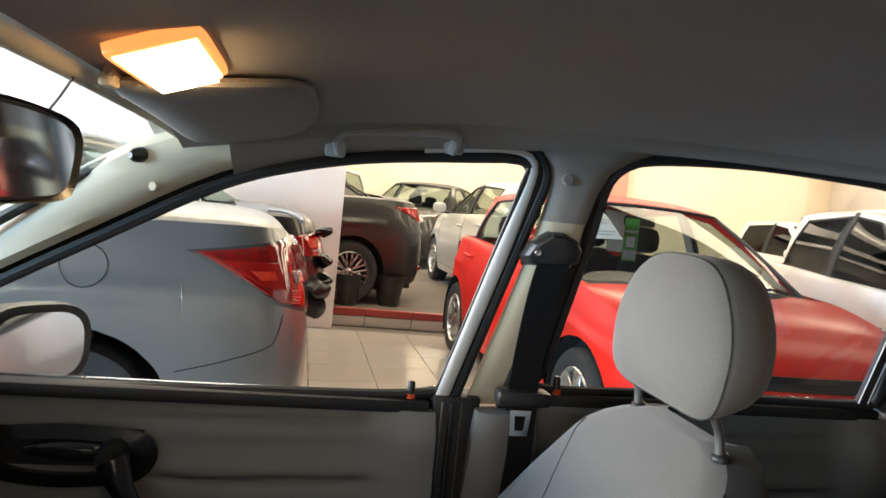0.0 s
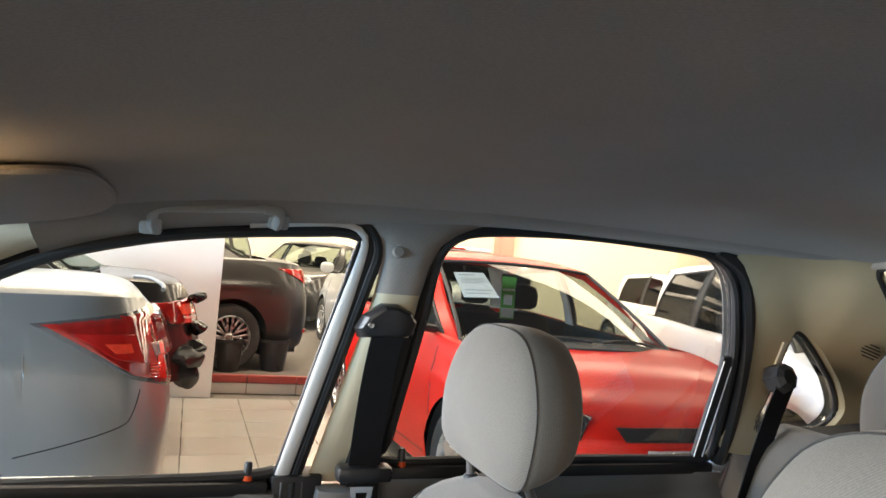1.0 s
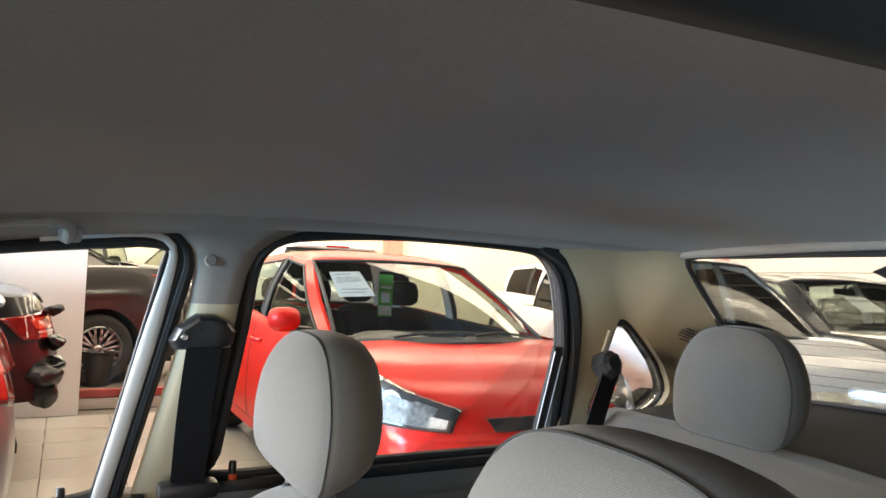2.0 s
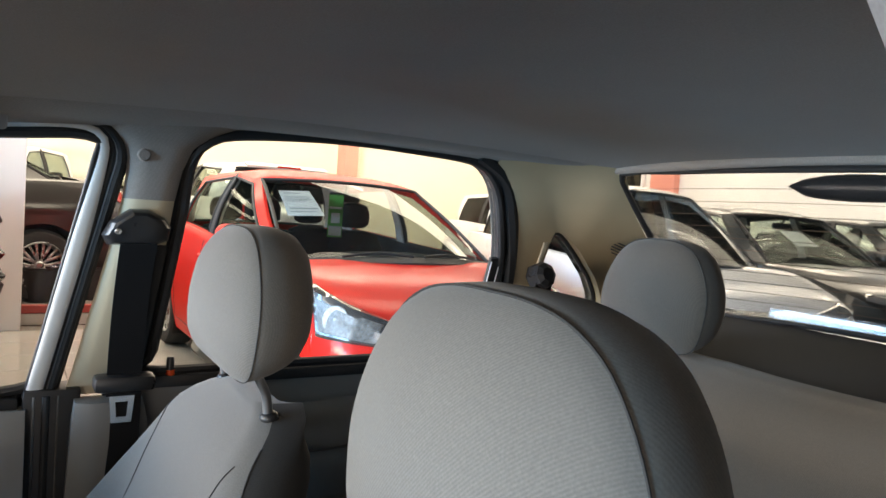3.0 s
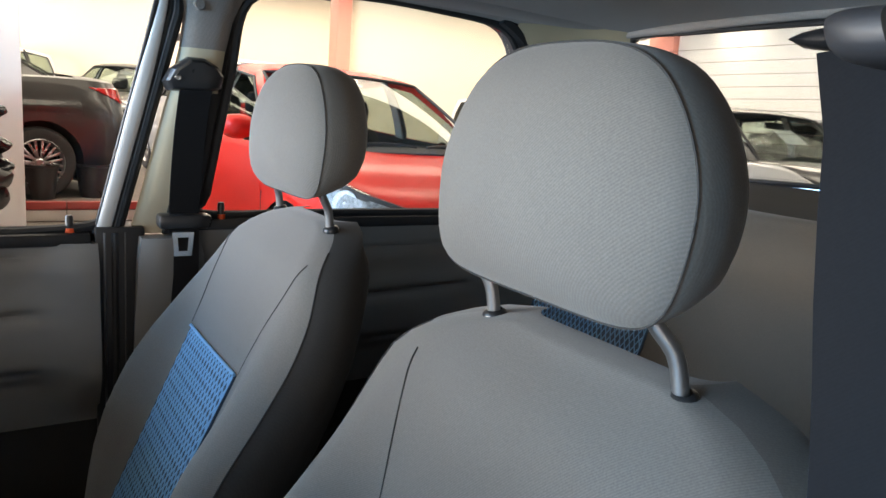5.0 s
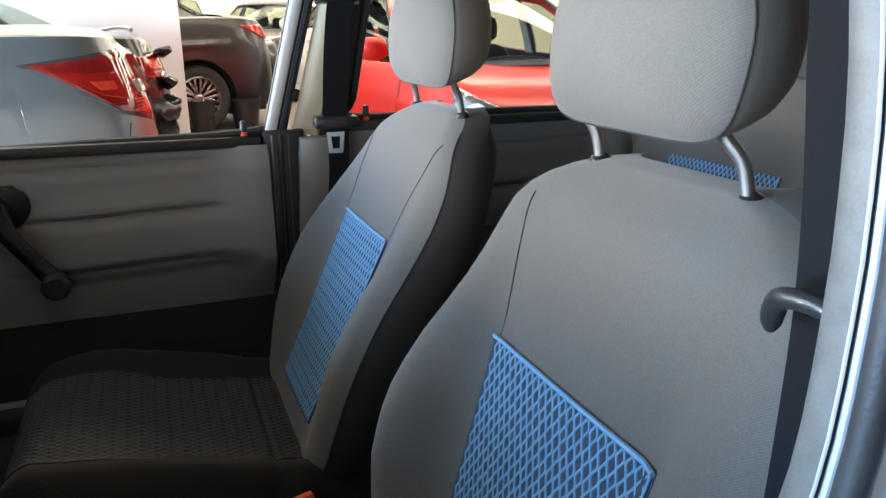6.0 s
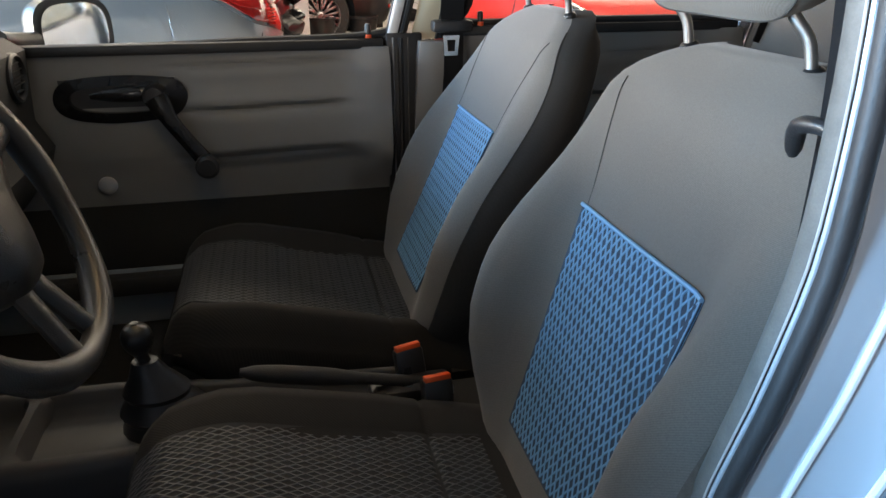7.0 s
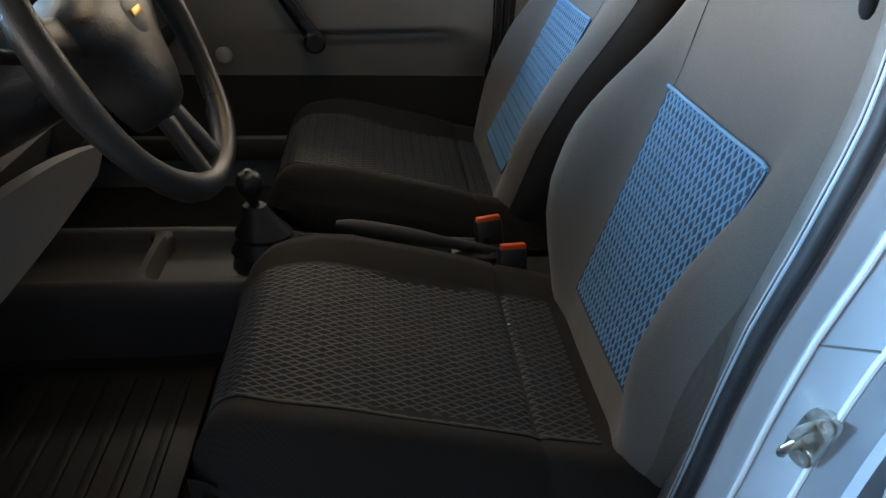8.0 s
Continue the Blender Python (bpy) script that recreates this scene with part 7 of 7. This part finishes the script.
    return car, bvh, N


HATCH = dict(L=3.90, W=0.84, H=1.47, r=0.30, wr=0.575, cowl=1.10, rear=-1.60, roof_f=0.15, roof_r=-1.40, b_pillar=-0.28, c_pillar=-1.12, c_lean=0.04, wheels=(1.22, -1.29), spokes=7, alloy=False,
             belt=[(-1.95, 0.86), (-1.80, 0.98), (-1.2, 1.00), (0.0, 0.945), (1.0, 0.915), (1.35, 0.84), (1.65, 0.735), (1.85, 0.62), (1.95, 0.52)],
             deck=[(-1.95, 0.90), (-1.80, 1.00), (-1.2, 1.02), (0.0, 1.0), (1.10, 0.975), (1.35, 0.915), (1.65, 0.815), (1.85, 0.70), (1.95, 0.58)])
SEDAN = dict(L=4.54, W=0.875, H=1.45, r=0.315, wr=0.58, cowl=1.05, rear=-1.62, roof_f=0.25, roof_r=-0.95, b_pillar=-0.20, c_pillar=-1.10, c_lean=0.22, wheels=(1.33, -1.34), spokes=8,
             belt=[(-2.27, 0.88), (-2.18, 1.00), (-1.6, 1.01), (-0.8, 0.985), (0.0, 0.95), (0.9, 0.93), (1.5, 0.86), (1.95, 0.74), (2.15, 0.62), (2.27, 0.52)],
             deck=[(-2.27, 0.92), (-2.18, 1.075), (-1.9, 1.10), (-1.6, 1.105), (-0.8, 1.06), (0.0, 1.0), (1.05, 0.985), (1.5, 0.935), (1.95, 0.82), (2.15, 0.70), (2.27, 0.58)])
NOSE = [("headlamp", "lamp_clear", "n52*", [(-0.34, 0.70), (0.14, 0.78), (0.16, 0.83), (-0.22, 0.76)], "clear headlamp"),
        ("grille", "plastic", "f", [(-0.30, 0.60), (0.30, 0.60), (0.33, 0.655), (-0.33, 0.655)], "black grille"),
        ("lower_intake", "plastic", "f", [(-0.45, 0.30), (0.45, 0.30), (0.38, 0.44), (-0.38, 0.44)], "black lower intake"),
        ("number_plate", "plate", "f", [(-0.20, 0.47), (0.20, 0.47), (0.20, 0.57), (-0.20, 0.57)], "plain pale plate")]
TAIL = [("tail_lamp", "lamp_red", "k40*", [(-0.22, 0.80), (0.12, 0.84), (0.22, 0.94), (-0.22, 0.97)], "red tail lamp"),
        ("number_plate", "plate", "r", [(-0.20, 0.70), (0.20, 0.70), (0.20, 0.80), (-0.20, 0.80)], "plain pale plate"),
        ("bumper_insert", "plastic", "r", [(-0.45, 0.26), (0.45, 0.26), (0.40, 0.36), (-0.40, 0.36)], "black bumper insert")]

red = dict(HATCH, H=1.415, screen=0.055, mirror_sides=(1,), screen_glass="glass_screen", wipers=True,
           belt=[(-1.95, 0.84), (-1.80, 0.96), (-1.2, 0.975), (0.0, 0.915), (1.0, 0.880), (1.35, 0.82), (1.65, 0.730), (1.85, 0.62), (1.95, 0.52)],
           deck=[(-1.95, 0.88), (-1.80, 0.98), (-1.2, 1.00), (0.0, 0.96), (1.10, 0.928), (1.35, 0.885), (1.65, 0.805), (1.85, 0.70), (1.95, 0.58)], fit=NOSE[1:] + TAIL + [
    ("headlamp_housing", "lamp_black", "n50*", [(0.22, 0.615), (-0.155, 0.598), (-0.175, 0.685), (0.31, 0.83)], "dark headlamp housing"),
    ("headlamp_cover", "lamp_grey", "n50*", [(0.205, 0.630), (-0.075, 0.612), (-0.10, 0.690), (0.27, 0.79)], "smoked headlamp cover"),
    ("headlamp_lens", "lamp_dish", "o50*", [(0.125, 0.698), (0.066, 0)], "round clear headlamp"),
    ("indicator", "lamp_clear", "n50*", [(-0.045, 0.618), (-0.135, 0.612), (-0.14, 0.655), (-0.06, 0.672)], "clear indicator")])
red_car, _, red_nodes = build_car("hatchback", "bright red compact hatchback with papers behind its windscreen", "red", red, (3.96, -1.89), 181.5)

near_sedan = dict(SEDAN, rr=22, boot_lip=True,
                  belt=[(-2.27, 0.91), (-2.18, 1.03), (-1.6, 1.025), (-0.8, 0.985), (0.0, 0.95), (0.9, 0.93), (1.5, 0.86), (1.95, 0.74), (2.15, 0.62), (2.27, 0.52)],
                  deck=[(-2.27, 0.97), (-2.20, 1.105), (-1.9, 1.12), (-1.6, 1.115), (-0.8, 1.06), (0.0, 1.0), (1.05, 0.985), (1.5, 0.935), (1.95, 0.82), (2.15, 0.70), (2.27, 0.58)],
                  seams=[[(-1.70, 0.53), (-1.85, 0.565), (-2.02, 0.615), (-2.06, 0.66), (-2.08, 0.74)], [(-1.38 + 0.075 * math.cos(w), 0.895 + 0.075 * math.sin(w)) for w in [2 * math.pi * k / 16 for k in range(17)]]], fit=[
    ("lamp_edge", "lamp_black", "k65*", [(-0.147, 0.700), (0.17, 0.780), (0.485, 0.970), (-0.147, 1.062)], "dark lamp surround"),
    ("tail_lamp", "lamp_deep", "k65*", [(-0.140, 0.708), (0.165, 0.788), (0.470, 0.968), (-0.140, 1.054)], "large red tail lamp"),
    ("brake_field", "lamp_red", "k65*", [(0.12, 0.825), (0.235, 0.850), (0.385, 0.945), (0.15, 0.940)], "bright red brake lamp field"),
    ("side_field", "lamp_bright", "k65*", [(0.17, 0.868), (0.235, 0.868), (0.275, 0.905), (0.18, 0.905)], "orange-red side lamp field"),
    ("reversing_lamp", "lamp_pink", "k65*", [(-0.115, 0.842), (0.060, 0.848), (0.085, 0.900), (-0.115, 0.915)], "frosted lamp field"),
    ("reversing_bulb", "lamp_clear", "k65*", [(0.005, 0.852), (0.052, 0.854), (0.066, 0.896), (0.012, 0.900)], "clear lamp field"),
    ("upper_lamp", "lamp_pink", "k65*", [(-0.120, 0.930), (-0.045, 0.930), (0.015, 0.990), (-0.120, 1.015)], "frosted upper lamp field"),
    ("upper_bulb", "lamp_clear", "k65*", [(-0.118, 0.940), (-0.090, 0.940), (-0.090, 0.995), (-0.118, 1.000)], "clear upper lamp field"),
    ("plate_bar", "chrome", "r", [(-0.40, 0.90), (0.40, 0.90), (0.40, 0.93), (-0.40, 0.93)], "chrome bar"),
    ("boot_lamp", "lamp_red", "r*", [(0.42, 0.84), (0.60, 0.84), (0.60, 1.0), (0.42, 0.98)], "red boot lamp")] + [
    ("led", "lamp_bright", "k65*", [(0.085, 0.778 + 0.011 * k), (0.098, 0.778 + 0.011 * k), (0.098, 0.783 + 0.011 * k), (0.085, 0.783 + 0.011 * k)], "small bright lamp dot") for k in range(5)] + NOSE)
build_car("sedan", "silver-blue sedan with large red tail lamps", "near_sedan", near_sedan, (2.688, 2.49), 99.4)

graphite = dict(SEDAN, L=4.62, rr=16, rear=-1.70, spokes=10, fit=TAIL[1:] + [
    ("tail_lamp", "lamp_red", "s*", [(-2.22, 0.86), (-2.10, 0.87), (-1.78, 0.995), (-2.22, 1.005)], "slim red tail lamp"),
    ("lamp_strip", "lamp_pink", "k40*", [(-0.16, 0.86), (-0.06, 0.86), (-0.06, 0.99), (-0.16, 0.99)], "pale lamp edge"),
    ("reflector", "lamp_red", "k40*", [(-0.14, 0.36), (-0.02, 0.36), (-0.02, 0.40), (-0.14, 0.40)], "red reflector")] + NOSE)
build_car("sedan", "graphite-grey sedan with alloy wheels on the display floor", "graphite", graphite, (6.75, 1.31), 108.1, 0.162)

plain = dict(SEDAN, fit=NOSE + TAIL)
bare = dict(SEDAN, bare_tail=0.46, rr=16, fit=NOSE + [
    ("tail_lamp", "lamp_deep", "k50*", [(-0.20, 0.79), (0.14, 0.81), (0.24, 0.93), (-0.20, 0.97)], "red tail lamp"),
    ("lamp_field", "lamp_bright", "k50*", [(-0.17, 0.85), (0.06, 0.86), (0.10, 0.92), (-0.17, 0.94)], "bright red lamp field"),
    ("lamp_rim", "lamp_pink", "k50*", [(-0.17, 0.83), (0.05, 0.835), (0.05, 0.848), (-0.17, 0.845)], "pale lamp edge")])
bare_car, _, _ = build_car("sedan", "black sedan with its rear bumper taken off", "black", bare, (4.55, 2.35), 97)
for sx in (1, -1):
    for (x, y, z), (a, b, c), mat_name in (((0.70, -2.12, 0.60), (0.12, 0.11, 0.07), "plastic"), ((0.66, -2.19, 0.66), (0.09, 0.06, 0.035), "gloss"), ((0.70, -2.14, 0.49), (0.07, 0.08, 0.08), "plastic"), ((0.62, -2.19, 0.78), (0.07, 0.05, 0.05), "gloss"), ((0.60, -2.18, 0.97), (0.10, 0.05, 0.035), "gloss")):
        bm = bmesh.new()
        bmesh.ops.create_icosphere(bm, subdivisions=3, radius=1.0)
        for v in bm.verts:
            v.co = Vector((sx * x + a * v.co.x, y + b * v.co.y, z + c * v.co.z))
            v.co += noise.noise_vector(v.co * 14.0) * 0.030
        part("bumper_bracket", bm, mat_name, bare_car, "torn black bumper bracket", 30)
hatch = dict(HATCH, fit=NOSE + TAIL)
tall = dict(hatch, H=1.53, belt=[(y, z + 0.02) for y, z in HATCH["belt"]], deck=[(y, z + 0.02) for y, z in HATCH["deck"]], r=0.31)
build_car("hatchback", "white hatchback with dark windows", "white", dict(tall, mirror_sides=(), screen_glass="glass_screen"), (3.44, -4.11), 164, glass_mat="glass_dark")
slate_car, _, slate_nodes = build_car("sedan", "dark slate sedan with a paper behind its windscreen", "slate", plain, (3.8, -6.5), 165)
build_car("sedan", "dark slate sedan parked in the row", "slate", plain, (3.7, -8.8), 166)
build_car("hatchback", "pale silver hatchback parked behind the red one", "pale", dict(hatch, H=1.415, rear_lamp=True), (8.15, -2.45), 2, 0.162)
build_car("sedan", "black sedan parked at the back", "black", plain, (12.6, -2.0), 150, 0.162)
build_car("hatchback", "white hatchback parked against the back wall", "white", dict(hatch, H=1.62), (13.9, 0.2), 150, 0.162)
build_car("hatchback", "white hatchback with dark windows at the back", "white", dict(hatch, H=1.55), (9.6, -8.0), 175, glass_mat="glass_dark")


# papers behind the red car's windscreen
def in_screen(car, nodes, x, v):
    """A point just inside a car's windscreen, x across and v up it."""
    (b0, t0), (b1, t1) = nodes[0], nodes[1]
    u = abs(x) / b1[0]
    b = Vector((x, b0[1] + (b1[1] - b0[1]) * u**2.2, b0[2] + (b1[2] - b0[2]) * u**2))
    t = Vector((x * t1[0] / b1[0], t0[1] + (t1[1] - t0[1]) * u**2.2, t0[2] + (t1[2] - t0[2]) * u**2))
    return car.matrix_basis @ (b.lerp(t, v) + Vector((0, -0.012, -0.012)) + Vector((0, 0.021, 0.009)) * math.sin(math.pi * v))


def in_red(x, v):
    return in_screen(red_car, red_nodes, x, v)


def card(car, nodes, name, label, x0, x1, v0, v1, mat_name, bars):
    p = thing(name, label, "paper", in_screen(car, nodes, (x0 + x1) / 2, v0))
    bm = bmesh.new()
    sheet(bm, lambda u, v: in_screen(car, nodes, x0 + (x1 - x0) * u, v0 + (v1 - v0) * v), 6, 6, 0.002, (0, 0, -1))
    part("sheet", bm, mat_name, p)
    for a, b, c, d, m in bars:
        bm = bmesh.new()
        sheet(bm, lambda u, v: in_screen(car, nodes, x0 + (x1 - x0) * (a + (b - a) * u), v0 + (v1 - v0) * (c + (d - c) * v)) + car.matrix_basis.to_3x3() @ Vector((0, 0.004, 0.003)), 4, 4, 0.001, (0, 0, -1))
        part("print", bm, m, p)
    return here(p)


BARS = [(0.1, 0.62, 0.86, 0.89, "ink"), (0.1, 0.9, 0.72, 0.735, "ink"), (0.1, 0.84, 0.66, 0.675, "ink"), (0.1, 0.9, 0.60, 0.615, "ink"), (0.1, 0.7, 0.54, 0.555, "ink"), (0.1, 0.9, 0.24, 0.27, "ink"), (0.1, 0.8, 0.12, 0.14, "ink")]
card(red_car, red_nodes, "paper_sheet", "white printed sheet behind the windscreen", 0.60, 0.38, 0.52, 0.84, "paper", BARS)
card(slate_car, slate_nodes, "paper_sheet", "white printed sheet behind a dark car's windscreen", 0.30, 0.08, 0.38, 0.66, "paper", BARS)
tag = thing("hang_tag", "green and white card hanging behind the windscreen", "tag", in_red(0.17, 0.80))
turn = red_car.matrix_basis.to_3x3()
top = in_red(0.17, 0.80) + turn @ Vector((0, -0.03, 0))
for nm, mat_name, x0, x1, z0, z1, d in (("sheet", "green", -0.05, 0.05, -0.27, 0.0, 0.0), ("print", "paper", -0.044, 0.044, -0.26, -0.20, 0.002), ("print", "paper", -0.030, 0.030, -0.18, -0.115, 0.002), ("print", "paper", -0.044, 0.044, -0.09, -0.075, 0.002)):
    bm = bmesh.new()
    sheet(bm, lambda u, v: top + turn @ Vector((x0 + (x1 - x0) * u, d, z0 + (z1 - z0) * v)), 2, 2, 0.0015, turn @ Vector((0, -1, 0)))
    part(nm, bm, mat_name, tag)
here(tag)


# ---- floor tiles, laid last ----
bm = bmesh.new()
box(bm, (-0.2225, -0.2225, -0.008), (0.2225, 0.2225, 0.0), 0.002, 1)
tile_me = to_mesh("floor_tile", bm, "tile")
far_tiles = bmesh.new()
for i in range(-12, 35):
    for j in range(-28, 20):
        x, y = 0.275 + 0.45 * i, -0.09 + 0.45 * j
        if x > 6.1 and y > -2.2:
            continue
        # unseen driver's side left untiled, so the dark slab bounces less light
        if x < -0.85 or x > ROOM[1] - 0.1 or y < ROOM[2] + 0.2 or y > ROOM[3] - 0.2:
            continue
        if 0.9 < x < 6.2 and -3.6 < y < 1.2:
            t = new("floor_tile", tile_me)
            t.location = (x, y, 0)
            t.parent = floor
        else:
            v = [far_tiles.verts.new((x + a * 0.2225, y + b * 0.2225, 0.0)) for a, b in ((-1, -1), (1, -1), (1, 1), (-1, 1))]
            w = [far_tiles.verts.new((p.co.x, p.co.y, -0.007)) for p in v]
            far_tiles.faces.new(v)
            for k in range(4):
                far_tiles.faces.new((v[k], w[k], w[(k + 1) % 4], v[(k + 1) % 4]))
tagged(part("far_tiles", far_tiles, "tile", floor), kind="stuff")
